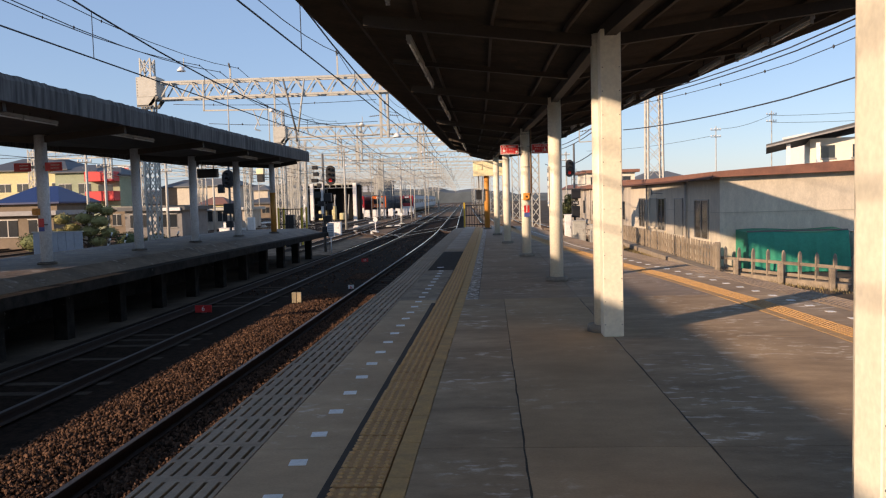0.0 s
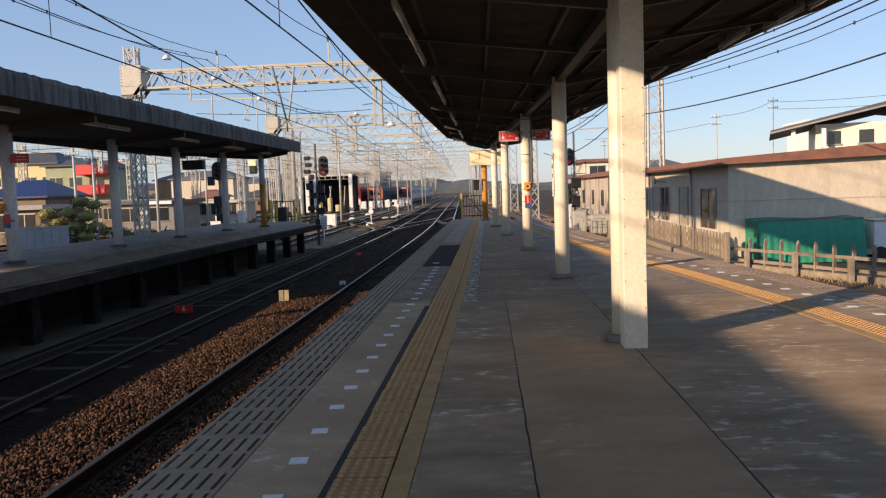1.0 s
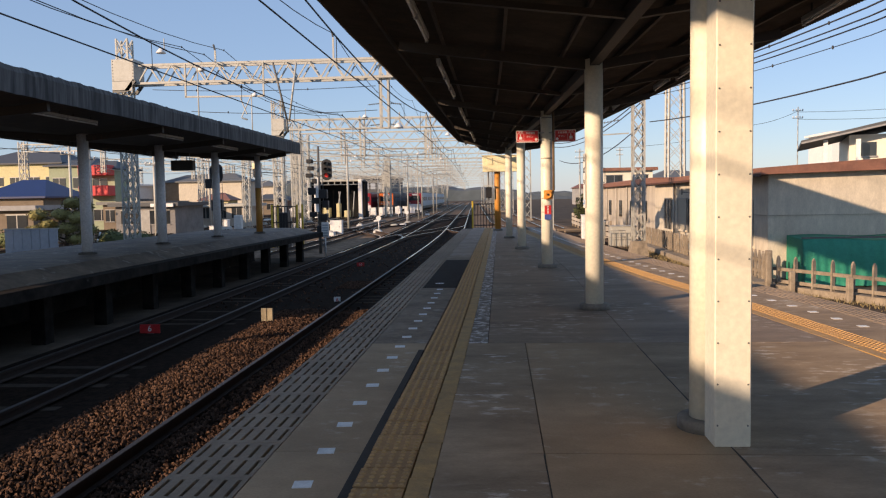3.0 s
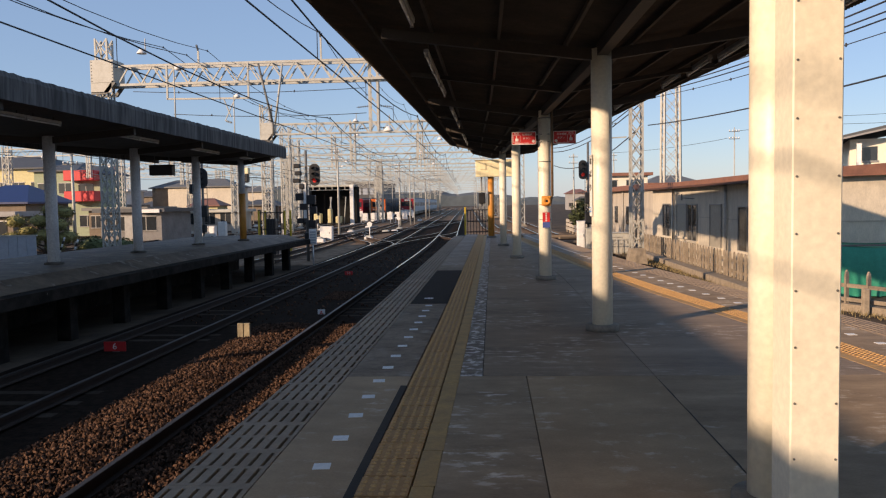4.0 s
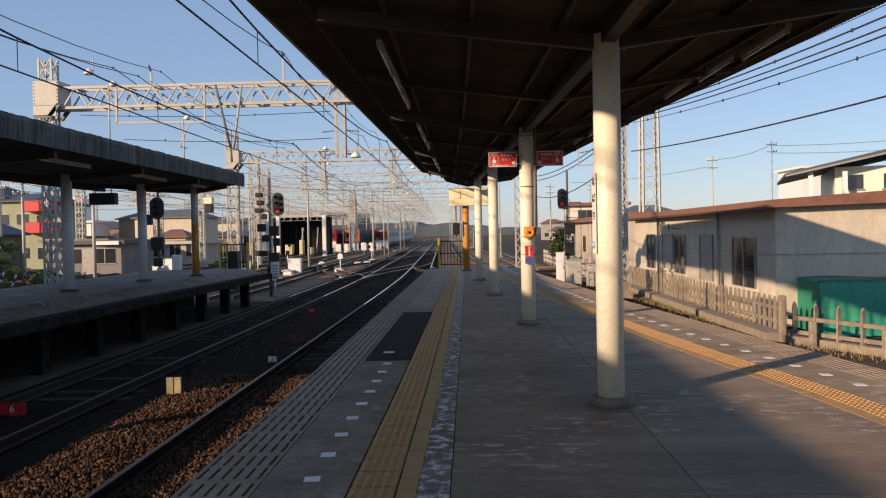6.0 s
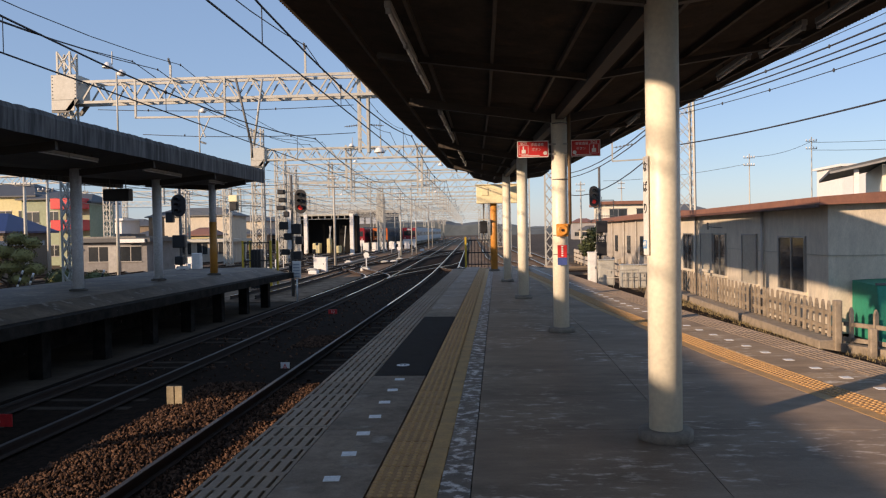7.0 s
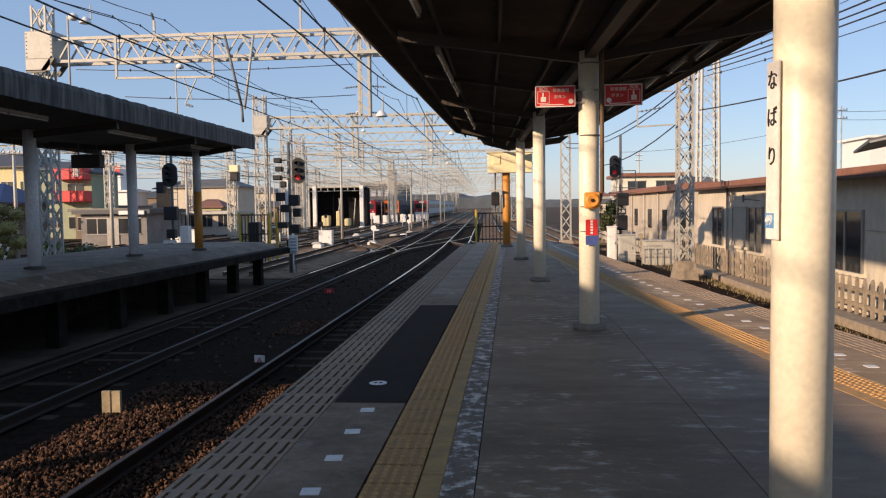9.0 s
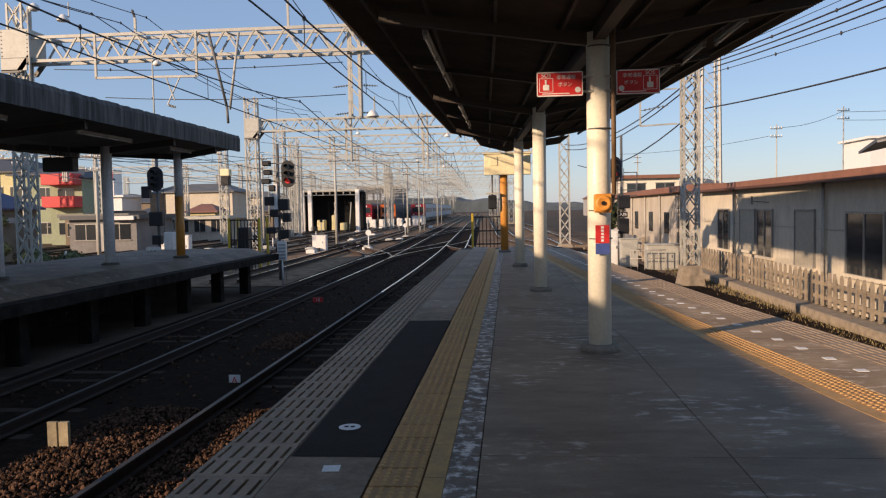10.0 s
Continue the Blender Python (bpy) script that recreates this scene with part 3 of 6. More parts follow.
for i in range(380):
    y = -14 + (LEND + 14) * i / 379
    zt = 3.86 + frng.uniform(-0.012, 0.012)
    zl = 3.38 + frng.uniform(-0.006, 0.006)
    row = [bm.verts.new(p) for p in ((-8.22, y, zl), (-8.215 + frng.uniform(0, 0.007), y, zt - 0.1), (-8.25, y, zt), (-8.36, y, zt - 0.02), (-8.30, y, zl))]
    if prev:
        for a in range(5):
            c_ = (a + 1) % 5
            bm.faces.new((prev[a], prev[c_], row[c_], row[a]))
    else:
        bm.faces.new(row)
    prev = row
bm.faces.new(prev[::-1])
part("fascia", bm, M["fascia"], lcan, "streaked dark grey cement fascia")
bm = B()
vs = [[bm.verts.new(p) for p in ((-8.3, y, 3.45), (-10.8, y, 3.22), (-13.4, y, 3.45), (-13.4, y, 3.55), (-10.8, y, 3.35), (-8.3, y, 3.6))] for y in (-14, LEND - 0.05)]
for q in range(6):
    w = (q + 1) % 6
    bm.faces.new((vs[0][q], vs[0][w], vs[1][w], vs[1][q]))
bm.faces.new(vs[0])
bm.faces.new(vs[1][::-1])
part("roof", bm, M["roof_under"], lcan)
bm = B()
box(bm, -13.48, -13.4, -14, LEND, 3.3, 3.85)
part("fascia", bm, M["fascia"], lcan)
for i, (x, y) in enumerate(LCOLS):
    last = i == len(LCOLS) - 1
    c = thing("canopy_column", (x, y, LZC), "round pale grey steel column under the opposite canopy" if not last else "round steel column painted ochre below, under the opposite canopy", "column", "columns under the opposite canopy")
    bm = B()
    if last:
        rod(bm, (x, y, LZC), (x, y, 2.0), 0.125, seg=20)
        part("painted_foot", bm, M["ochre"], c, "ochre-painted lower shaft")
        bm = B()
        rod(bm, (x, y, 2.0), (x, y, 3.25), 0.12, seg=20)
    else:
        rod(bm, (x, y, LZC), (x, y, 3.25), 0.135, seg=20)
    part("shaft", bm, M["greywhite"], c)
    bm = B()
    lathe(bm, (x, y, LZC), [(0.22, -0.01), (0.22, 0.04), (0.14, 0.06)], 16)
    part("base", bm, M["edge_concrete"], c)
    bm = B()
    bar(bm, (x - 2.3, y, 3.30), (x, y, 3.14), 0.1, 0.16)
    bar(bm, (x, y, 3.14), (min(x + 2.3, -8.4), y, 3.31), 0.1, 0.16)
    part("cross_beam", bm, M["steel_dark"], lcan)
for y in (6.3, 11.1, 15.85, 20.7, 25.5, 30.2):
    for k in range(2):
        strip_lamp(-8.95 - 0.012 * (y - 16), y + 1.22 * k, 3.27, 1.2, "lamps under the opposite canopy")

# ---- building beyond the fence ----
GZ = -1.15
bld = thing("depot_office", (10.5, 34, GZ), "single-storey grey plastered railway office with rust-red roof behind fence", "building")
bm = one_box(8.1, 16.5, 25.75, 43, GZ, 2.12)
part("wall", bm, M["plaster"], bld)
bm = B()
vs = [[bm.verts.new((x, y, z)) for x, z in ((7.75, 2.02), (17, 2.22), (17, 2.78), (9.0, 2.30), (7.75, 2.22))] for y in (25.4, 43.2)]
for q in range(5):
    w = (q + 1) % 5
    bm.faces.new((vs[0][q], vs[0][w], vs[1][w], vs[1][q]))
bm.faces.new(vs[0])
bm.faces.new(vs[1][::-1])
part("roof", bm, M["roof_red"], bld, "rust-red sheet roof with deep fascia")
bm = B()
bar(bm, (7.72, 25.4, 2.0), (7.72, 43.2, 2.0), 0.07, 0.08)
part("gutter", bm, M["eave_dark"], bld, "dark brown gutter")


def wall_window(parent, y0, y1, z0, z1, x=8.1, panes=2, board=False):
    """A framed opening on a wall that faces the platform."""
    w = part("window", one_box(x - 0.03, x + 0.02, y0, y1, z0, z1), M["panel"] if board else M["glass"], parent, "beige boarded window" if board else "")
    for a, b, c, d in ((y0 - 0.05, y0, z0, z1), (y1, y1 + 0.05, z0, z1), (y0 - 0.05, y1 + 0.05, z1, z1 + 0.05), (y0 - 0.1, y1 + 0.1, z0 - 0.09, z0)):
        bm = one_box(x - 0.06 - (0.04 if c < z0 else 0), x + 0.02, a, b, c, d)
        part("window_frame" if c >= z0 else "window_sill", bm, M["alu"] if not c < z0 else M["plaster"], w)
    if not board:
        m = (y0 + y1) / 2
        part("mullion", one_box(x - 0.055, x + 0.02, m - 0.03, m + 0.03, z0, z1), M["alu"], w)
    return w


wall_window(bld, 27.15, 29.0, -0.23, 1.2)
wall_window(bld, 31.0, 32.35, -0.28, 1.25, board=True)
wall_window(bld, 34.3, 35.7, -0.2, 1.25)
wall_window(bld, 36.0, 37.6, -0.1, 1.25, board=True)
wall_window(bld, 39.0, 40.4, -0.2, 1.25)
bm = B()
bar(bm, (8.09, 25.75, 0.78), (8.09, 43, 0.78), 0.02, 0.02)
bar(bm, (8.1, 25.74, 0.78), (16.4, 25.74, 0.78), 0.02, 0.02)
part("wall_band", bm, M["panel"], bld, "thin ridge along the wall")
for y in (30.3, 38.2):
    bm = B()
    rod(bm, (8.02, y, 2.0), (8.02, y, GZ), 0.045, seg=10)
    part("drain_pipe", bm, M["pipe"], bld)
bm = B()
bar(bm, (7.95, 34.2, 1.5), (7.5, 34.4, 1.55), 0.03)
bar(bm, (7.5, 34.4, 1.45), (7.5, 34.4, 1.7), 0.05)
part("wall_bracket", bm, M["galv_dark"], bld)

# barred window in the gable wall
gw = part("window", one_box(13.3, 14.7, 25.72, 25.77, -0.3, 1.15), M["glass"], bld)
for x in (13.24, 14.70):
    part("window_frame", one_box(x, x + 0.06, 25.69, 25.77, -0.36, 1.21), M["alu"], gw)
for z in (-0.36, 1.15):
    part("window_frame", one_box(13.3, 14.7, 25.69, 25.77, z, z + 0.06), M["alu"], gw)
for i in range(9):
    x = 13.42 + i * 0.145
    part("bar", one_box(x, x + 0.02, 25.64, 25.66, -0.36, 1.2), M["galv_dark"], gw)

# grey hand cart beside the covered stack
ct_ = thing("hand_cart", (12.6, 24.4, GZ), "pale grey boxy hand cart beside the green tarpaulin", "cart")
part("body", one_box(12.15, 13.05, 24.2, 24.9, GZ + 0.3, 0.05, 0.03), M["greywhite"], ct_)
part("lid", one_box(12.12, 13.08, 24.17, 24.93, 0.05, 0.1, 0.01), M["galv"], ct_)
for x in (12.3, 12.9):
    bm = B()
    lathe(bm, (x, 24.15, GZ + 0.2), [(0.2, -0.04), (0.2, 0.04)], 18, "y")
    part("wheel", bm, M["black"], ct_)

# green covered stack against the gable wall
tarp = thing("covered_stack", (10.2, 24.9, GZ), "stack covered with a bright green tarpaulin against the office wall", "tarpaulin")
bm = B()
cols_n = 60
prev = None
for i in range(cols_n + 1):
    x = 8.6 + 3.3 * i / cols_n
    fold = 0.05 * math.sin(x * 9) + 0.03 * math.sin(x * 23 + 1)
    top = 0.12 + 0.03 * math.sin(x * 2.2)
    row = [bm.verts.new(p) for p in ((x, 24.15 + fold, GZ - 0.05), (x, 24.25 + fold * 0.6, -0.5), (x, 24.38 + fold * 0.2, top - 0.03), (x, 24.45, top), (x, 25.6, top + 0.06), (x, 25.62, GZ))]
    if prev:
        for a in range(5):
            f = bm.faces.new((prev[a], prev[a + 1], row[a + 1], row[a]))
            f.smooth = True
    else:
        bm.faces.new(row)
    prev = row
bm.faces.new(prev[::-1])
part("tarpaulin", bm, M["green"], tarp)
bm = B()
bar(bm, (8.6, 24.43, 0.16), (11.9, 24.43, 0.16), 0.05)
part("top_rail", bm, M["galv_dark"], tarp)

# ---- concrete fence ----
bm = B()
pr = [(-0.055, 0), (0.055, 0), (0.055, 0.66), (0.04, 0.75), (0.0, 0.81), (-0.04, 0.75), (-0.055, 0.66)]
f0 = [bm.verts.new((-0.024, y, z)) for y, z in pr]
f1 = [bm.verts.new((0.024, y, z)) for y, z in pr]
bm.faces.new(f0)
bm.faces.new(f1[::-1])
for i in range(7):
    j = (i + 1) % 7
    bm.faces.new((f0[i], f0[j], f1[j], f1[i]))
picket_me = mesh_of("picket", bm, M["fence"])
fence = thing("picket_fence", (7.4, 33, GZ), "weathered brown concrete picket fence on a low kerb beside the office", "fence")
y = 24.0
while y < 43:
    o = piece(picket_me, fence, 0, 0)
    o.matrix_basis = Matrix.Translation((random.uniform(-0.015, 0.015), y - 33, -0.97 - GZ)) @ Matrix.Rotation(random.uniform(-0.04, 0.04), 4, "X")
    y += 0.36
for z in (-0.78, -0.45):
    bm = B()
    bar(bm, (7.45, 23.8, z), (7.45, 43, z), 0.06, 0.09)
    part("fence_rail", bm, M["fence"], fence)
part("end_post", one_box(7.33, 7.49, 23.55, 23.72, GZ - 0.1, -0.12, 0.02), M["fence"], fence)
bm = one_box(7.0, 7.6, 23.6, 43, GZ - 0.15, -1.0, 0.02)
kerb = tagged(part("kerb", bm, M["fence"]), "low weathered concrete kerb under the picket fence", "kerb", kind="structure")
rf = thing("post_and_rail_fence", (8.6, 21, GZ), "weathered concrete post and two-rail fence on a long concrete beam", "fence")
fa, fb = Vector((7.5, 23.5, 0)), Vector((10.6, 17.0, 0))
for z, w, h, nm in ((-0.62, 0.06, 0.09, "fence_rail"), (-0.95, 0.06, 0.09, "fence_rail"), (-1.17, 0.22, 0.24, "ground_beam")):
    bm = B()
    bar(bm, fa + Vector((0, 0, z)), fb + Vector((0, 0, z)), w, h)
    part(nm, bm, M["fence"], rf)
for i in range(12):
    p = fa.lerp(fb, (i + 0.3) / 12)
    o = new("picket", picket_me)
    o.parent = rf
    o.matrix_basis = Matrix.Translation(p + Vector((0, 0, -1.06)) - Vector((8.6, 21, GZ))) @ Matrix.Rotation(0.44 + 1.57, 4, "Z")
for i in range(4):
    p = fa.lerp(fb, (i + 0.5) / 4)
    part("fence_post", one_box(p.x - 0.3, p.x - 0.16, p.y - 0.2, p.y - 0.06, GZ - 0.1, -0.62, 0.015), M["fence"], rf)

# ---- lattice masts, gantries and wires ----
def mast(name, x, y, z0, z1, w, label, group, panel=0.8, steel="galv", taper=1.0, foot=True):
    c = thing(name, (x, y, z0), label, "mast", group)
    h = w / 2
    for sx in (-1, 1):
        for sy in (-1, 1):
            bm = B()
            bar(bm, (x + sx * h, y + sy * h, z0), (x + sx * h * taper, y + sy * h * taper, z1), 0.085 * w / 0.9 + 0.02)
            part("leg", bm, M[steel], c)
    bm = B()
    k = max(1, int((z1 - z0) / panel))
    for i in range(k):
        za, zb = z0 + (z1 - z0) * i / k, z0 + (z1 - z0) * (i + 1) / k
        ta, tb = 1 + (taper - 1) * i / k, 1 + (taper - 1) * (i + 1) / k
        for s in (-1, 1):
            bar(bm, (x - h * ta, y + s * h * ta, za), (x + h * tb, y + s * h * tb, zb), 0.04)
            bar(bm, (x + h * ta, y + s * h * ta, za), (x - h * tb, y + s * h * tb, zb), 0.04)
            bar(bm, (x + s * h * ta, y - h * ta, za), (x + s * h * tb, y + h * tb, zb), 0.04)
            bar(bm, (x + s * h * ta, y + h * ta, za), (x + s * h * tb, y - h * tb, zb), 0.04)
    part("lattice", bm, M[steel], c)
    if foot:
        bm = B()
        a, b = w * 0.62, w * 0.9
        lo = [bm.verts.new((x + sx * b, y + sy * b, BED_Z - 0.1)) for sx, sy in ((-1, -1), (1, -1), (1, 1), (-1, 1))]
        hi = [bm.verts.new((x + sx * a, y + sy * a, z0 + 0.02)) for sx, sy in ((-1, -1), (1, -1), (1, 1), (-1, 1))]
        bm.faces.new(hi)
        for i in range(4):
            j = (i + 1) % 4
            bm.faces.new((lo[i], lo[j], hi[j], hi[i]))
        part("footing", bm, M["fence"], c, "pale concrete footing")
    return c


def insulator(bm, a, b, r=0.036):
    """A string of small discs from a to b."""
    a, b = Vector(a), Vector(b)
    rod(bm, a, b, 0.012, seg=5)
    for i in range(5):
        p, q = a.lerp(b, 0.15 + 0.16 * i), a.lerp(b, 0.20 + 0.16 * i)
        rod(bm, p, q, r, seg=8)


def gantry(y, x0, x1, zb, zt, drops, detail=True, bay=1.0):
    g = thing("catenary_gantry", ((x0 + x1) / 2, y, zb), "pale galvanised steel truss gantry carrying the overhead wires", "gantry", "overhead line gantries")
    dy = 0.32
    for s in (-1, 1):
        for z in (zb, zt):
            bm = B()
            bar(bm, (x0, y + s * dy, z), (x1, y + s * dy, z), *((0.085, 0.10) if detail else (0.06, 0.075)))
            part("chord", bm, M["galv"], g)
    n = int((x1 - x0) / bay)
    for s in (-1, 1):
        bm = B()
        for i in range(n):
            a, b = x0 + (x1 - x0) * i / n, x0 + (x1 - x0) * (i + 1) / n
            m = (a + b) / 2
            web = 0.055 if detail else 0.045
            bar(bm, (a, y + s * dy, zt), (m, y + s * dy, zb), web)
            if detail:
                part("diagonal", bm, M["galv"], g)
                bm = B()
            bar(bm, (m, y + s * dy, zb), (b, y + s * dy, zt), web)
            if detail:
                part("diagonal", bm, M["galv"], g)
                bm = B()
        if not detail:
            tagged(part("web", bm, M["galv"], g), kind="stuff")
    bm = B()
    for i in range(n):
        a = x0 + (x1 - x0) * i / n
        bar(bm, (a, y - dy, zt), (a, y + dy, zt), 0.05)
        bar(bm, (a, y - dy, zb), (a, y + dy, zb), 0.05)
    tagged(part("cross_tie", bm, M["galv"], g), kind="stuff")
    for d in drops:
        bm = B()
        for sx in (-0.17, 0.17):
            bar(bm, (d + sx, y - 0.15, zt + 0.2), (d + sx, y - 0.15, zb - 2.15), 0.09, 0.05)
            bar(bm, (d + sx, y + 0.15, zt + 0.2), (d + sx, y + 0.15, zb - 2.15), 0.09, 0.05)
        for i in range(6):
            z = zt - i * (zt - zb + 2.1) / 6
            bar(bm, (d - 0.17, y - 0.15, z), (d + 0.17, y - 0.15, z - 0.4), 0.045)
        part("drop_post", bm, M["galv"], g)
        for s in (-1, 1):
            for z, far_ in ((zb - 1.1, 0.75), (zb - 2.0, 0.7)):
                bm = B()
                insulator(bm, (d + s * 0.2, y, z), (d + s * far_, y, z - 0.05))
                part("insulator", bm, M["galv_dark"], g)
    return g


def end_box(x, y, zb, zt, side=1):
    c = thing("gantry_end_box", (x, y, zb), "riveted pale steel box joining gantry beam and mast", "steel box", "gantry end boxes")
    bm = B()
    box(bm, x - 0.51, x + 0.51, y - 0.5, y + 0.5, zb, zt + 0.22)
    soften(bm, 0.02)
    part("plate", bm, M["galv"], c)
    for yy in (y - 0.46, y + 0.46):
        bm = B()
        bar(bm, (x + side * 0.5, yy, zb + 0.05), (x + side * 0.12, yy, zb - 0.42), 0.08, 0.16)
        bar(bm, (x + side * 0.14, yy, zb - 0.42), (x - side * 0.5, yy, zb - 0.42), 0.08, 0.1)
        part("gusset", bm, M["galv_dark"], c)
    part("lower_plate", one_box(x - 0.5, x + 0.4, y - 0.5, y - 0.44, zb - 0.4, zb), M["galv"], c)
    for i in range(7):
        for s in (-0.45, 0.45):
            bm = B()
            z = zb + 0.08 + (zt - zb + 0.05) * i / 6
            lathe(bm, (x + s, y - 0.5, z), [(0.015, -0.02), (0.025, 0.0)], 6, "y")
            part("rivet", bm, M["galv_dark"], c)
    return c


gantry(35.2, -16.3, 6.0, 6.72, 7.5, [-4.95])
end_box(-16.38, 35.2, 6.8, 7.55)
mast("gantry_mast", -16.5, 35.2, -0.5, 8.7, 0.5, "grey steel lattice mast of the overhead line gantry", "gantry masts", 0.7)
mast("gantry_mast", 6.0, 36.0, -0.55, 8.6, 0.47, "grey steel lattice mast on a pale concrete footing by the fence", "gantry masts", 0.62)
gantry(61, -17.0, 3.6, 6.9, 7.65, [-5.4, -10.5])
end_box(-16.95, 61, 6.85, 7.55)
mast("gantry_mast", -17.1, 61, -1.0, 9.2, 0.7, "grey steel lattice mast of the overhead line gantry", "gantry masts", 0.8)
mast("gantry_mast", 3.75, 62, -1.0, 8.4, 0.62, "grey steel lattice mast of the overhead line gantry", "gantry masts", 0.8)
for y, x0, x1 in ((75, -19.4, 3.3), (88, -21.8, 3.0), (101, -25, 2.2), (127, -33, 1.0), (154, -40, -0.3), (183, -48, -2), (215, -56, -4), (114, -30, 1.5), (140, -36, 0.5), (168, -44, -1), (198, -52, -3), (232, -60, -5), (262, -52, -2), (295, -50, 0), (330, -50, 0), (370, -52, 2)):
    o = bend(y)
    gantry(y, x0, x1, 7.05, 7.8, [-6.0 + o, -14 + o], detail=False, bay=1.4)
    mast("gantry_mast", x0, y, -1.0, 8.8, 0.8, "grey steel lattice mast of the overhead line gantry", "gantry masts", 1.0)
    if y in (88, 114, 140, 168, 198, 232):
        mast("gantry_mast", x1, y, -1.0, 8.2, 0.8, "grey steel lattice mast of the overhead line gantry", "gantry masts", 1.0)
    if x0 < -25:
        mast("gantry_mast", (x0 + x1) / 2 - 2, y, -1.0, 7.8, 0.7, "grey steel lattice mast of the overhead line gantry", "gantry masts", 1.0)

for y, x0, x1 in ((74, -46, -24), (101, -52, -26), (128, -60, -30)):
    gantry(y, x0, x1, 6.6, 7.3, [x1 - 6, x1 - 14], detail=False, bay=1.3)
    for x in (x0, (x0 + x1) / 2, x1):
        mast("gantry_mast", x, y, -1.0, 7.6, 0.6, "grey steel lattice mast of the overhead line gantry", "gantry masts", 0.9)

# hanging frames and arms under the first beam
hang = thing("overhead_hanger", (-11.9, 35.2, 6.0), "pale tubular frame with angled arms hung under the gantry beam", "hanger", "hanging frames")
bm = B()
for a, b in (((-13.65, 34.85, 7.5), (-13.65, 34.85, 6.05)), ((-13.65, 34.85, 6.08), (-10.18, 34.85, 6.03)), ((-10.18, 34.85, 6.0), (-10.18, 34.85, 7.5))):
    bar(bm, a, b, 0.07)
part("frame", bm, M["galv"], hang)
bm = B()
for a, b in (((-11.25, 34.85, 6.05), (-10.9, 34.7, 5.25)), ((-10.75, 34.85, 6.05), (-11.15, 34.7, 5.1))):
    rod(bm, a, b, 0.025, seg=6)
insulator(bm, (-11.15, 34.7, 5.1), (-10.85, 34.7, 5.0), 0.045)
part("arm", bm, M["galv"], hang)
for a, b, m in (((-9.72, 34.8, 7.45), (-9.18, 34.8, 5.0), "galv_dark"), ((-9.18, 34.8, 5.0), (-9.15, 34.8, 4.45), "galv_dark"), ((-8.7, 34.8, 7.4), (-9.08, 34.8, 4.9), "galv")):
    bm = B()
    rod(bm, a, b, 0.045, seg=8)
    arm = thing("stay_tube", b, "slanting steel stay tube under the gantry beam", "tube", "stay tubes")
    part("tube", bm, M[m], arm)
for x, za, zb in ((-7.15, 7.5, 8.5), (-12.4, 7.5, 8.1), (-3.0, 7.5, 8.9), (-3.6, 7.5, 8.9)):
    c = thing("gantry_finial", (x, 35.2, za), "thin steel upright standing on the gantry beam", "upright", "gantry uprights")
    bm = B()
    bar(bm, (x, 35.2, za), (x, 35.2, zb), 0.07)
    part("upright", bm, M["galv"], c)
    bm = B()
    insulator(bm, (x, 35.2, zb), (x, 35.0, zb + 0.25), 0.05)
    part("insulator", bm, M["galv_dark"], c)


def sag_points(a, b, sag, k=14):
    a, b = Vector(a), Vector(b)
    return [a.lerp(b, i / k) - Vector((0, 0, 4 * sag * (i / k) * (1 - i / k))) for i in range(k + 1)]


bm = B()
lathe(bm, (0, 0, 0), [(0.008, -0.05), (0.03, -0.02), (0.03, 0.02), (0.008, 0.05)], 8)
clamp_me = mesh_of("clamp", bm, M["wire"])


def wire(pts, r, label, group, nodes=(), metal="wire"):
    w = thing("overhead_wire", pts[0], label, "wire", group)
    bm = B()
    tube(bm, pts, r, 5)
    part("strand", bm, M[metal], w)
    if nodes:
        for p in nodes:
            piece(clamp_me, w, *(Vector(p) - Vector(pts[0])))
    return w


SUPPORT = [-20, 8.5, 35.2, 61, 88, 114, 140, 168, 198, 232]
for c in (-3.15, -6.83, -14.7, -18.6, -22.8):
    contact, mess = [], []
    drops = []
    for ya, yb in zip(SUPPORT[:-1], SUPPORT[1:]):
        a = (c + bend(ya), ya, 5.15)
        b = (c + bend(yb), yb, 5.15)
        seg = sag_points(a, b, 0.62, 10)
        mess += seg[:-1]
        contact += [Vector((p.x, p.y, 4.12)) for p in seg[:-1]]
        if yb < 120:
            for p in seg[1:-1:2]:
                drops.append(p)
    g = "overhead wires along the tracks"
    wire(mess, 0.017, "dark sagging messenger wire above the track", g, nodes=[p for p in mess if p.y < 70][::5])
    w = wire(contact, 0.014, "dark straight contact wire above the track", g)
    for p in drops:
        bm = B()
        rod(bm, p, (p.x, p.y, 4.12), 0.008, seg=4)
        part("dropper", bm, M["wire"], w)
for x, z, r in ((-13.9, 8.3, 0.017), (-12.9, 7.95, 0.017), (-12.0, 8.1, 0.014), (-7.1, 8.65, 0.018), (-6.2, 8.9, 0.014), (-3.05, 9.1, 0.018), (-3.6, 9.1, 0.018)):
    pts = []
    for ya, yb in zip(SUPPORT[:-2], SUPPORT[1:-1]):
        pts += sag_points((x + bend(ya), ya, z), (x + bend(yb), yb, z), 0.75, 8)[:-1]
    wire(pts, r, "dark feeder cable strung between the gantries", "feeder cables", nodes=[p for p in pts if p.y < 80][::4])
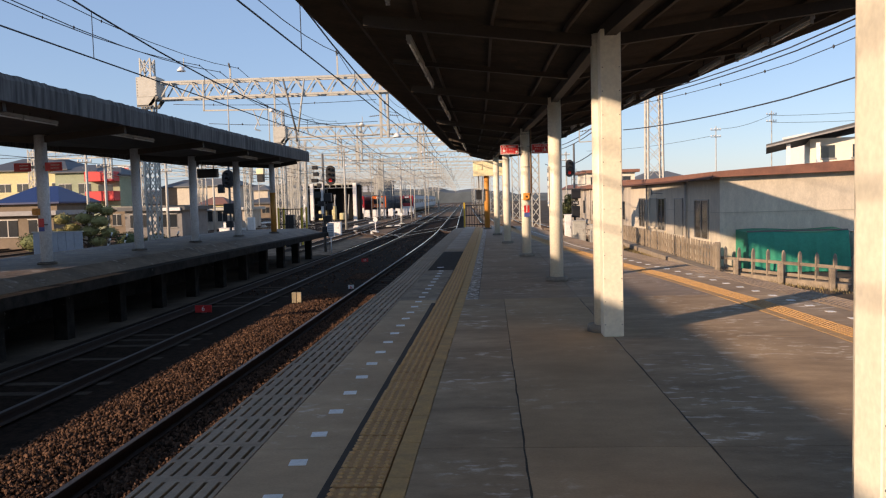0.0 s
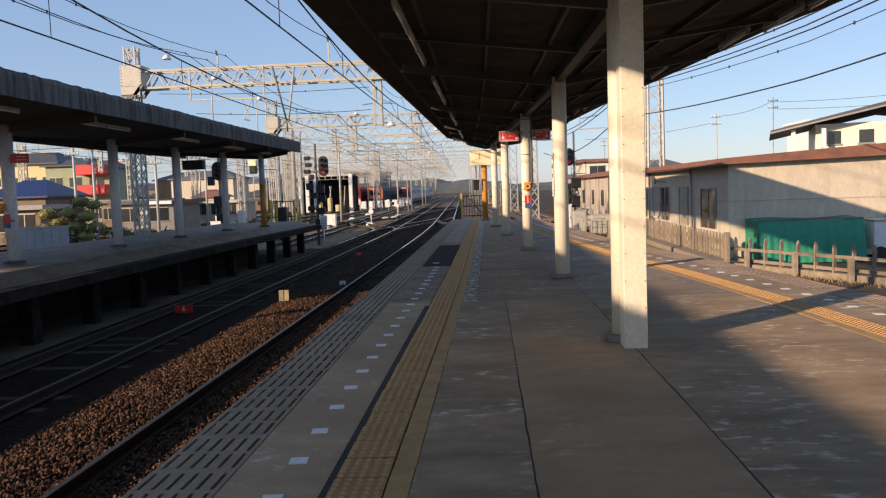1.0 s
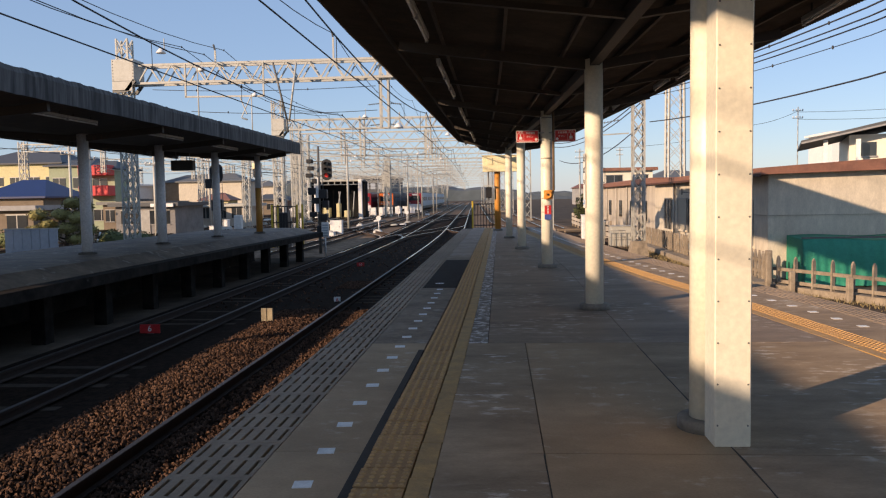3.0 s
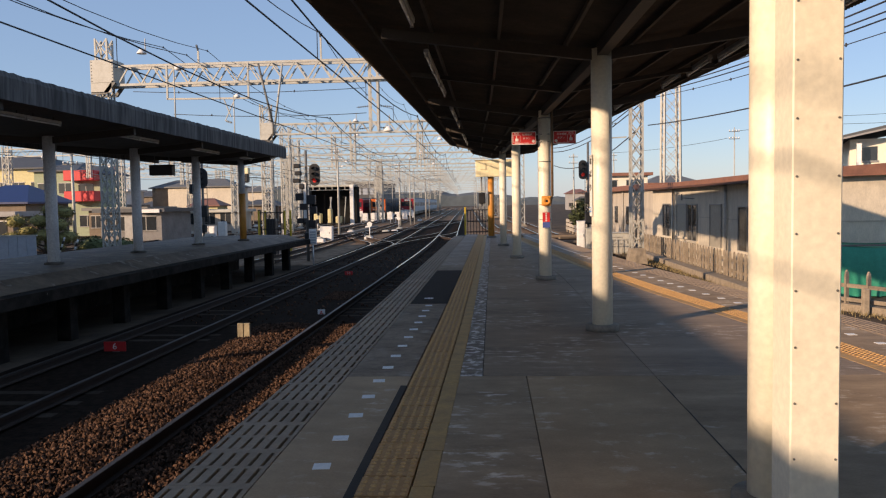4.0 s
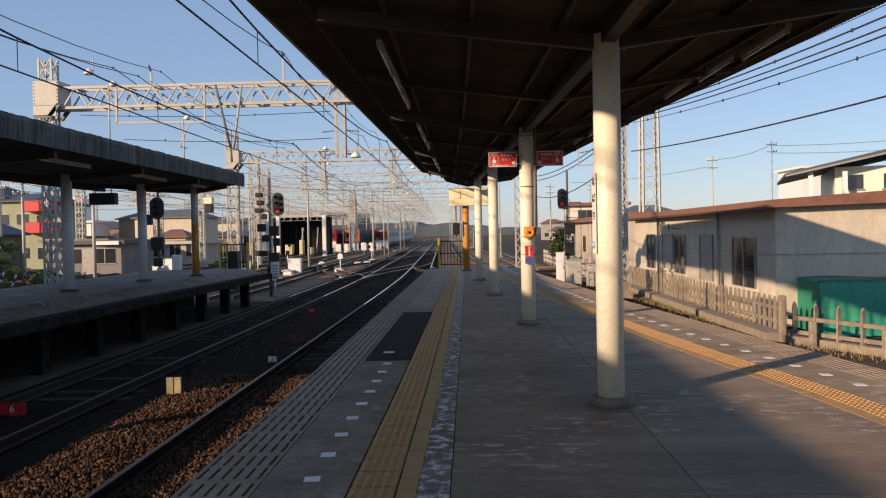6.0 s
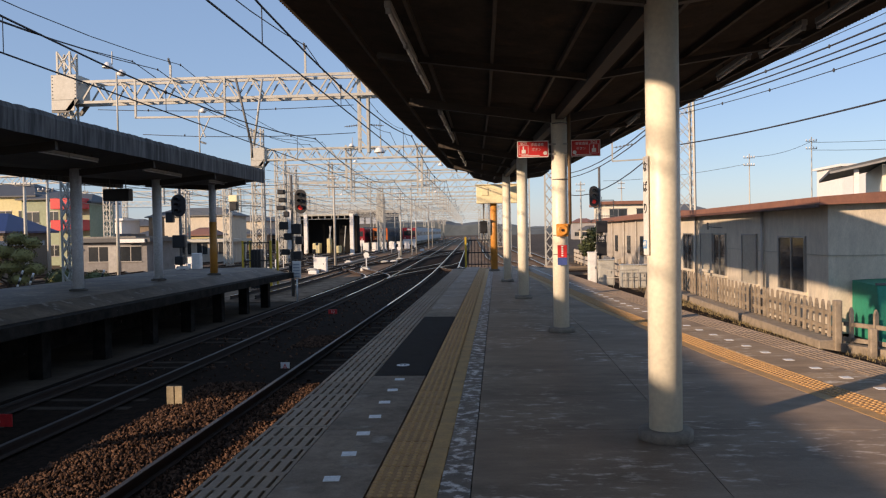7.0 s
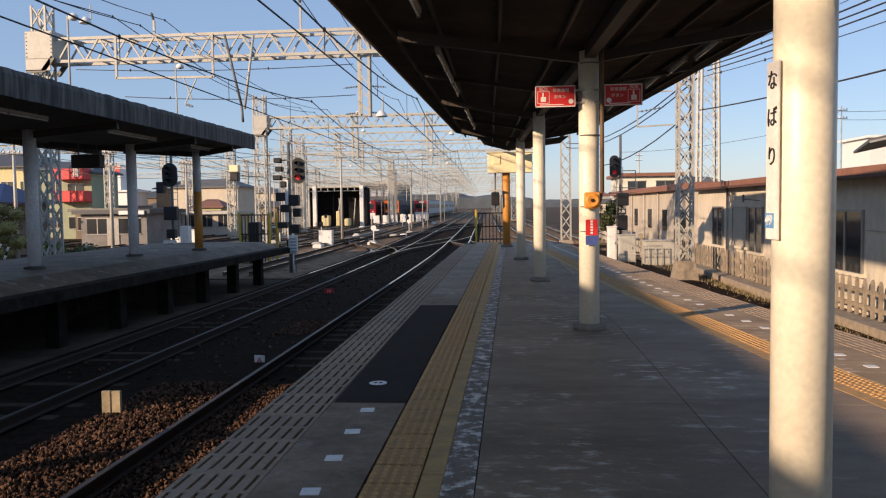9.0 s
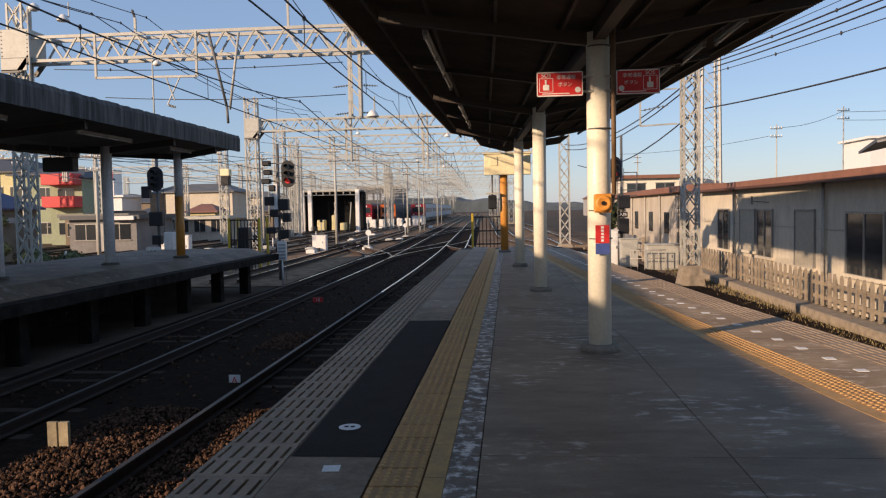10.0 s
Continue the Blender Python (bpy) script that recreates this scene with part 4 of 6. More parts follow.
for (x0, z0), (x1, z1), y in (((-15.2, 6.45), (-5.3, 6.35), 35.0), ((-13.6, 5.5), (-5.3, 5.35), 35.3), ((-16.5, 6.2), (-5.6, 5.2), 61), ((-16.5, 5.4), (-5.6, 4.6), 61), ((-21, 5.6), (-6, 5.0), 88)):
    wire(sag_points((x0, y, z0), (x1, y, z1), 0.12, 8), 0.014, "dark cross-span wire with insulators under a gantry", "span wires", nodes=[(x0 + (x1 - x0) * 0.2, y, z0 - 0.08), (x0 + (x1 - x0) * 0.7, y, z1 - 0.06)])

# wires over the yard; their pale metal stands for sunlight on them
wrng = random.Random(31)
for x in (-9.2, -10.6, -12.2, -16.6, -20.6, -25.0, -27.5, -30.5, -33.5, -37.0, 0.4, 2.2):
    z = wrng.uniform(4.3, 8.6)
    pts = []
    for ya, yb in zip(SUPPORT[3:-1], SUPPORT[4:]):
        pts += sag_points((x + bend(ya), ya, z), (x + bend(yb), yb, z), 0.6, 8)[:-1]
    wire(pts, 0.022, "wire strung over the yard, paled for sunlight", "yard wires", metal="galv")
for y in SUPPORT[3:] + [75, 101, 127, 154, 183, 215]:
    for k in range(2):
        z = wrng.uniform(4.6, 6.4)
        xl = -17 - (y - 61) * 0.25
        wire(sag_points((xl, y, z), (-5 - (y - 61) * 0.04, y, z - wrng.uniform(0, 0.5)), 0.2, 8), 0.022, "pale cross-span wire over the yard", "span wires", metal="galv")

# cables on the fence side
for i, (za, zb, dx, r) in enumerate(((6.15, 5.62, 0.0, 0.022), (6.05, 5.42, 0.05, 0.02), (5.95, 5.34, 0.25, 0.02), (5.75, 5.0, 0.1, 0.012), (4.62, 4.05, 0.0, 0.022), (6.25, 5.8, -0.1, 0.009))):
    pts = sag_points((6.5 + dx, 36, za), (8.3 + dx, 20, zb), 0.12, 10)[:-1] + sag_points((8.3 + dx, 20, zb), (10.0 + dx, -2, zb + 0.9), 0.2, 10)
    wire(pts, r, "thick black cable bundle strung along the fence", "cables along the fence", nodes=pts[1::2] if i in (0, 3) else ())
for (a, b) in (((6.4, 36, 5.9), (3.8, 62, 5.6)), ((6.4, 36, 5.7), (3.8, 62, 5.3)), ((6.2, 36, 4.6), (4.3, 58, 4.0))):
    wire(sag_points(a, b, 0.8, 10), 0.025, "thick black cable sagging between two masts", "cables along the fence")
arm = thing("mast_bracket", (5.2, 36, 4.4), "grey angle bracket standing out from the mast", "bracket")
bm = B()
bar(bm, (5.6, 36, 4.15), (4.4, 36, 4.1), 0.05)
bar(bm, (4.4, 36, 4.1), (4.4, 36, 5.6), 0.05)
bar(bm, (5.6, 36, 5.3), (4.4, 36, 5.25), 0.04)
part("angle", bm, M["galv"], arm)
bm = B()
insulator(bm, (4.4, 36, 4.6), (5.3, 36, 4.75))
part("insulator", bm, M["galv_dark"], arm)

mast("radio_tower", 14.4, 67, GZ, 22, 1.35, "tall grey steel lattice tower beyond the office", "radio towers", 1.3, taper=0.75, foot=False)
# ---- track details ----
M["bark"] = mat("pine_bark", (0.10, 0.07, 0.05), 0.95, grain=40, bump=0.6)
M["leaf"] = island_spread(mat("pine_needles", (0.17, 0.15, 0.05), 0.8, alt=(0.10, 0.10, 0.035), scale=3), 0.5, 1.6)
M["leaf2"] = island_spread(mat("hedge_leaves", (0.085, 0.10, 0.035), 0.8, alt=(0.05, 0.065, 0.025), scale=3), 0.5, 1.5)
M["grass"] = island_spread(mat("dry_grass", (0.26, 0.20, 0.10), 0.9, alt=(0.17, 0.14, 0.06), scale=2), 0.5, 1.4)
M["yellow_wall"] = mat("pale_yellow_wall", (0.62, 0.55, 0.30), 0.8, alt=(0.55, 0.5, 0.28), scale=0.8)
M["green_wall"] = mat("pale_green_wall", (0.32, 0.36, 0.24), 0.8, scale=0.8, amount=0.3)
M["tile_grey"] = mat("dark_grey_roof_tiles", (0.075, 0.08, 0.085), 0.6, alt=(0.05, 0.05, 0.055), scale=2)
M["tile_blue"] = mat("blue_glazed_roof_tiles", (0.009, 0.022, 0.105), 0.4, alt=(0.007, 0.016, 0.07), scale=3)
M["grey_wall"] = mat("grey_render", (0.36, 0.35, 0.34), 0.85, alt=(0.28, 0.27, 0.26), scale=0.7)
# Wall colour lowered to carry the shade on the low building.
M["brown_grey"] = mat("dingy_grey_render", (0.235, 0.225, 0.215), 0.85, alt=(0.17, 0.16, 0.15), scale=1.2, amount=0.9)
M["brown_wall"] = mat("brown_boarding", (0.22, 0.17, 0.12), 0.85, scale=0.7)
M["pale_blue"] = mat("pale_blue_sheet", (0.38, 0.42, 0.47), 0.5, scale=1, amount=0.3)
M["orange"] = mat("orange_car_paint", (0.75, 0.17, 0.03), 0.35, bump=0.02)
M["darkred"] = mat("maroon_car_paint", (0.32, 0.015, 0.025), 0.35, bump=0.02)
M["hill"] = mat("distant_wooded_hill", (0.10, 0.115, 0.12), 1.0, alt=(0.07, 0.085, 0.085), scale=0.03, amount=1.0, grain=0.2, bump=0)
M["yellow"] = mat("safety_yellow", (0.62, 0.42, 0.03), 0.5, bump=0.03)
M["speaker"] = mat("orange_speaker", (0.80, 0.33, 0.06), 0.45, bump=0.03)
M["red_lit"] = glow("lit_red_lens", (0.7, 0.03, 0.02), 0.18)
M["lens"] = mat("dark_lens", (0.02, 0.02, 0.02), 0.15, bump=0)
M["blue_plate"] = mat("light_blue_plate", (0.12, 0.32, 0.62), 0.45, bump=0.02)
M["brown_box"] = mat("brown_painted_steel", (0.20, 0.12, 0.06), 0.6, scale=3)
M["shed_dark"] = mat("dark_shed_sheet", (0.02, 0.02, 0.02), 0.95, spec=0.05)
M["weathered"] = mat("weathered_pale_wall", (0.52, 0.46, 0.38), 0.9, alt=(0.40, 0.35, 0.28), scale=1.0, amount=0.9, stain=(0.28, 0.24, 0.2), stain_scale=0.9, stain_cut=(0.55, 0.75), stretch=(1, 1, 0.3))

bm = B()
box(bm, -1.0, 1.0, -0.11, 0.11, -0.14, 0.0)
soften(bm, 0.02)
sleeper_me = mesh_of("sleeper", bm, M["sleeper"])
for c, ya, yb in ((-3.15, 2.0, 46), (-6.83, 8.0, 46)):
    st = thing("sleeper_row", (c, ya, BED_Z), "dusty concrete sleepers, darkened for shade, half buried in brown ballast", "sleepers")
    y = ya
    while y < yb:
        o = new("sleeper", sleeper_me)
        o.parent = st
        o.matrix_basis = Matrix.Translation((bend(y), y - ya, random.uniform(-0.012, 0.008)))
        y += 0.62

# loose stones, one stuff object
rng = np.random.default_rng(3)
ico = bmesh.new()
bmesh.ops.create_icosphere(ico, subdivisions=1, radius=1.0)
ico.verts.ensure_lookup_table()
base_v = np.array([v.co[:] for v in ico.verts])
base_f = [[v.index for v in f.verts] for f in ico.faces]
ico.free()


def scatter(name, count, place, size, squash, material, label, category):
    vs, fs = [], []
    for i in range(count):
        x, y, z = place()
        s = size * rng.uniform(0.55, 1.35)
        q = Euler(rng.uniform(0, 6.28, 3)).to_matrix()
        pts = (base_v * rng.uniform(0.55, 1.35, (len(base_v), 1)) * np.array([1.2, 0.9, squash])) @ np.array(q).T * s + np.array([x, y, z])
        k = len(vs)
        vs += pts.tolist()
        fs += [[a + k for a in f] for f in base_f]
    me = bpy.data.meshes.new(name)
    me.from_pydata(vs, [], fs)
    me.materials.append(material)
    return tagged(new(name, me), label, category, kind="stuff")


# Stones are laid in the sunlit strip only; the shaded bed stays dark.
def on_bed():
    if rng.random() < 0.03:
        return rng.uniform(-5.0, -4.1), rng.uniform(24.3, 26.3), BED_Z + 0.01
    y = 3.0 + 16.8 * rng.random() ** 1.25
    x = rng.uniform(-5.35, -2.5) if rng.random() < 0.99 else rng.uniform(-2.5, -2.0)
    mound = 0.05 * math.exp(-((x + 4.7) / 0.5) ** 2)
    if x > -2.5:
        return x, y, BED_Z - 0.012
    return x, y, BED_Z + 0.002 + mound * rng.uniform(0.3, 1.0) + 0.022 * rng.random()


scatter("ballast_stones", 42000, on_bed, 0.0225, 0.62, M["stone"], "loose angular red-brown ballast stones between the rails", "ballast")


def on_far_bed():
    return rng.uniform(-8.0, -2.0), rng.uniform(20, 60), BED_Z + 0.012


scatter("ballast_stones_far", 1800, on_far_bed, 0.035, 0.7, M["stone"], "loose brown ballast stones along the tracks", "ballast")


def grass_at(name, count, place, h, material, label):
    vs, fs = [], []
    for i in range(count):
        x, y, z = place()
        a, b = rng.uniform(0, 6.28), rng.uniform(0, 6.28)
        hh = h * rng.uniform(0.4, 1.3)
        w = 0.012
        k = len(vs)
        vs += [(x - w * math.cos(a), y - w * math.sin(a), z), (x + w * math.cos(a), y + w * math.sin(a), z), (x + 0.35 * hh * math.cos(b), y + 0.35 * hh * math.sin(b), z + hh)]
        fs.append((k, k + 1, k + 2))
    me = bpy.data.meshes.new(name)
    me.from_pydata(vs, [], fs)
    me.materials.append(material)
    return tagged(new(name, me), label, "grass", kind="stuff")


def by_fence():
    y = rng.uniform(14, 43)
    return (7.0 if y > 23 else 7.3 + (23.5 - y) * 0.47) - abs(rng.normal(0, 0.35)), y, BED_Z - 0.04


grass_at("dry_grass", 3000, by_fence, 0.10, M["grass"], "dry yellow grass along the foot of the fence")

# ---- lettering ----
def lettering(txt, size, m, material, parent, thick=0.002, spacing=1.0):
    cu = bpy.data.curves.new("lettering", "FONT")
    cu.body, cu.size, cu.extrude, cu.align_x, cu.align_y = txt, size, thick, "CENTER", "CENTER"
    cu.space_character = spacing
    tmp = bpy.data.objects.new("tmp", cu)
    scene.collection.objects.link(tmp)
    tmp.matrix_basis = m
    bpy.context.view_layer.update()
    me = bpy.data.meshes.new_from_object(tmp.evaluated_get(bpy.context.evaluated_depsgraph_get()))
    bpy.data.objects.remove(tmp)
    me.materials.clear()
    me.materials.append(material)
    ob = new("lettering", me)
    ob.parent = parent
    ob.matrix_parent_inverse = parent.matrix_basis.inverted()
    ob.matrix_basis = m
    return ob


def facing(x, y, z, turn=0.0):
    """A pose whose face looks back along the platform."""
    return pose(x, y, z, 90, 0, turn)


# red emergency signs on the column
for x0, x1, flip in ((0.285, 0.70, False), (1.0, 1.385, True)):
    sg = thing("emergency_sign", ((x0 + x1) / 2, 16.9, 2.6), "red emergency button sign with white lettering bracketed to a column", "sign", "emergency signs")
    plate = part("plate", one_box(x0, x1, 16.88, 16.90, 2.495, 2.715, 0.003), M["red"], sg)
    for a, b, c, d in ((x0, x1, 2.705, 2.715), (x0, x1, 2.495, 2.505), (x0, x0 + 0.008, 2.495, 2.715), (x1 - 0.008, x1, 2.495, 2.715)):
        part("border", one_box(a, b, 16.876, 16.88, c, d), M["white"], plate)
    cx = (x0 + 0.085) if not flip else (x1 - 0.085)
    tx = (x0 + 0.265) if not flip else (x0 + 0.14)
    lettering("SOS", 0.05, facing(cx, 16.876, 2.682), M["white"], plate)
    bm = B()
    box(bm, cx - 0.028, cx + 0.028, 16.874, 16.88, 2.55, 2.60)
    box(bm, cx - 0.012, cx + 0.004, 16.874, 16.88, 2.60, 2.645)
    soften(bm, 0.002)
    part("pictogram", bm, M["white"], plate)
    for a, b, c, d in ((cx - 0.06, cx + 0.06, 2.655, 2.659), (cx - 0.06, cx + 0.06, 2.533, 2.537), (cx - 0.062, cx - 0.058, 2.533, 2.659), (cx + 0.058, cx + 0.062, 2.533, 2.659)):
        part("pictogram_frame", one_box(a, b, 16.876, 16.88, c, d), M["white"], plate)
    lettering("\u975e\u5e38\u901a\u5831", 0.043, facing(tx, 16.876, 2.662), M["white"], plate)
    lettering("\u30dc\u30bf\u30f3", 0.043, facing(tx - 0.01, 16.876, 2.598), M["white"], plate)
    part("text_bar", one_box(x0 + 0.05, x1 - 0.12, 16.876, 16.88, 2.515, 2.523), M["white"], plate)
    bm = B()
    lathe(bm, ((x1 - 0.045) if not flip else (x0 + 0.045), 16.879, 2.55), [(0.026, -0.003), (0.026, 0.002)], 16, "y")
    part("arrow_disc", bm, M["white"], plate)
    bm = B()
    bar(bm, (0.80, 16.93, 2.67), ((x1 if not flip else x0), 16.93, 2.67), 0.02)
    bar(bm, (0.80, 16.93, 2.54), ((x1 if not flip else x0), 16.93, 2.54), 0.02)
    part("bracket", bm, M["galv"], sg)
spk = thing("platform_speaker", (0.86, 16.85, 1.52), "square orange loudspeaker with a round horn on the column", "loudspeaker")
part("case", one_box(0.785, 0.945, 16.80, 16.88, 1.43, 1.60, 0.012), M["speaker"], spk)
bm = B()
lathe(bm, (0.865, 16.80, 1.515), [(0.07, 0.0), (0.072, -0.02), (0.05, -0.025), (0.02, -0.006)], 24, "y")
part("horn", bm, M["speaker"], spk)
bm = B()
lathe(bm, (0.865, 16.785, 1.515), [(0.018, -0.012), (0.02, 0.0)], 16, "y")
part("mouth", bm, M["black"], spk)
pst = thing("notice_board", (0.86, 16.87, 1.18), "narrow red and blue notice plate strapped to the column", "notice")
nb = part("upper_plate", one_box(0.80, 0.925, 16.868, 16.876, 1.15, 1.315), M["red"], pst)
part("lower_plate", one_box(0.80, 0.925, 16.868, 16.876, 1.05, 1.148), M["blue"], pst, "dark blue lower plate")
for i in range(5):
    part("text_bar", one_box(0.85, 0.875, 16.864, 16.868, 1.165 + i * 0.03, 1.185 + i * 0.03), M["white"], nb)
for z in (1.19, 1.45, 2.2, 2.95):
    st = thing("steel_band", (0.86, 17.0, z), "thin steel band clamped round a cream column", "band", "bands round the column")
    bm = B()
    lathe(bm, (0.86, 17.0, z), [(0.111, -0.005), (0.111, 0.005)], 28)
    part("band", bm, M["galv_dark"], st)
cd = thing("conduit", (0.97, 16.92, 2.2), "brown cable conduit running down a cream column", "conduit")
bm = B()
rod(bm, (0.975, 16.90, 1.6), (0.975, 16.90, 3.2), 0.022, seg=10)
rod(bm, (0.935, 16.885, 1.45), (0.975, 16.90, 1.62), 0.02, seg=8)
part("pipe", bm, M["brown_box"], cd)

# station name plate on the column
nm = thing("name_plate", (1.08, 11.6, 1.7), "narrow white station name plate with black letters on a column", "sign")
A = math.radians(-82)
ct = Matrix.Translation((1.19, 11.75, 0)) @ Matrix.Rotation(A, 4, "Z")
bm = B()
box(bm, -0.05, 0.05, -0.130, -0.124, 1.33, 2.035)
for v in bm.verts:
    v.co = ct @ v.co
npl = part("plate", bm, M["white"], nm)
for ch, z in (("\u306a", 1.957), ("\u3070", 1.812), ("\u308a", 1.657)):
    lettering(ch, 0.085, ct @ pose(0, -0.132, z, 90, 0, 0), M["black"], npl)
bm = B()
box(bm, -0.048, 0.02, -0.134, -0.130, 1.375, 1.435)
for v in bm.verts:
    v.co = ct @ v.co
num = part("number_plate", bm, M["blue_plate"], nm, "light blue number plate")
lettering("49", 0.06, ct @ pose(-0.014, -0.136, 1.405, 90, 0, 0), M["white"], num)

# markers between the tracks
mk = thing("track_marker", (-5.2, 18.1, BED_Z), "pale yellow twin-plate marker post standing in the ballast", "marker")
for dx in (-0.068, 0.068):
    part("plate", one_box(-5.17 + dx - 0.06, -5.17 + dx + 0.06, 18.05, 18.10, -1.22, -0.86, 0.006), M["marker_cream"], mk)
mk = thing("letter_marker", (-4.33, 21.5, BED_Z), "small white marker plate with a red letter beside the rail", "marker")
pl = part("plate", one_box(-4.42, -4.24, 21.48, 21.5, -1.24, -1.06), M["white"], mk)
lettering("A", 0.15, facing(-4.33, 21.477, -1.15), M["red"], pl)
mk = thing("number_marker", (-7.18, 16.7, BED_Z), "small red marker plate with a white number beside the track", "marker", "red number markers")
pl = part("plate", one_box(-7.40, -6.98, 16.68, 16.7, -1.16, -0.98), M["red"], mk)
lettering("6", 0.17, facing(-7.19, 16.677, -1.07), M["white"], pl)
part("foot", one_box(-7.25, -7.13, 16.7, 16.74, BED_Z - 0.05, -1.0), M["galv_dark"], mk)
mk = thing("number_marker", (-6.15, 30, BED_Z), "small red marker plate with a white number beside the track", "marker", "red number markers")
pl = part("plate", one_box(-5.75, -5.45, 31.98, 32.0, -1.19, -1.03), M["red"], mk)
lettering("10", 0.13, facing(-5.6, 31.977, -1.11), M["white"], pl)

# round floor mark on the patch
fm = thing("floor_mark", (-1.1, 14.88, 0), "worn white oval number mark painted on black asphalt", "floor mark")
bm = B()
lathe(bm, (-1.1, 14.88, 0.005), [(0.075, 0.0), (0.075, 0.003)], 24)
part("disc", bm, M["white_mark"], fm)
for dx in (-0.022, 0.022):
    bm = B()
    lathe(bm, (-1.1 + dx, 14.88, 0.008), [(0.016, 0.0), (0.016, 0.002)], 12)
    part("figure", bm, M["patch"], fm)

# end of the platform canopy
bm = roof_half([(30, -1.0), (40, -0.75)], CEND, 35.2, ZE - 0.18)
part("roof_sheet", bm, M["roof_under"], canopy)
bm = roof_half([(30, 1.9), (40, 1.5)], CEND, 35.2, ZE - 0.18)
part("roof_sheet", bm, M["roof_under"], canopy)
bb = thing("junction_box", (0.43, 33.0, 3.24), "brown steel box under the canopy's end", "box")
part("case", one_box(0.18, 0.68, 32.9, 33.2, 3.22, 3.55, 0.01), M["brown_box"], bb)
cb = thing("cream_cabinet", (0.0, 37.6, 2.65), "cream steel cabinet mounted across the end column", "cabinet")
part("case", one_box(-0.82, 0.82, 37.35, 37.75, 2.66, 3.4, 0.015), M["cream_yellow"], cb)
part("lid", one_box(-0.62, -0.35, 37.32, 37.35, 2.98, 3.3, 0.008), M["cream_yellow"], cb)
part("hood", one_box(-0.86, 0.86, 37.3, 37.8, 3.4, 3.43, 0.005), M["cream_yellow"], cb)
lm = thing("hooded_signal_lamp", (-0.55, 37.3, 2.0), "black hooded signal lamp under the cream cabinet", "signal")
bm = B()
rod(bm, (-0.55, 37.55, 2.66), (-0.55, 37.55, 1.35), 0.03, seg=8)
part("stem", bm, M["galv_dark"], lm)
part("head", one_box(-0.70, -0.40, 37.4, 37.6, 1.45, 1.95, 0.03), M["black"], lm)
part("cap", one_box(-0.78, -0.32, 37.35, 37.65, 1.98, 2.03), M["galv"], lm)
rl = thing("end_railing", (-0.9, 39.3, 0), "black railing with yellow posts closing the platform's end", "railing")
for i in range(8):
    x = -1.25 + i * 0.14
    part("baluster", one_box(x - 0.015, x + 0.015, 39.3, 39.33, 0, 1.15), M["black"], rl)
for z in (0.1, 0.6, 1.13):
    part("rail", one_box(-1.3, -0.2, 39.29, 39.34, z, z + 0.05), M["black"], rl)
for x in (-1.36, -0.25):
    part("post", one_box(x - 0.04, x + 0.04, 39.26, 39.36, 0, 1.3), M["yellow"], rl, "yellow post")


# bring the fittings up to their columns
def nearer(things, eye, k):
    m = Matrix.Translation(eye) @ Matrix.Scale(k, 4) @ Matrix.Translation(-Vector(eye))
    for ob in things:
        ob.matrix_basis = m @ ob.matrix_basis


nearer([o for o in scene.objects if not o.parent and o.name.split(".")[0] in ("emergency_sign", "platform_speaker", "notice_board", "steel_band", "conduit")], (0.009, 9.681, 1.491), 1.10)
nearer([cb, lm], (0.009, 9.681, 1.491), 0.935)


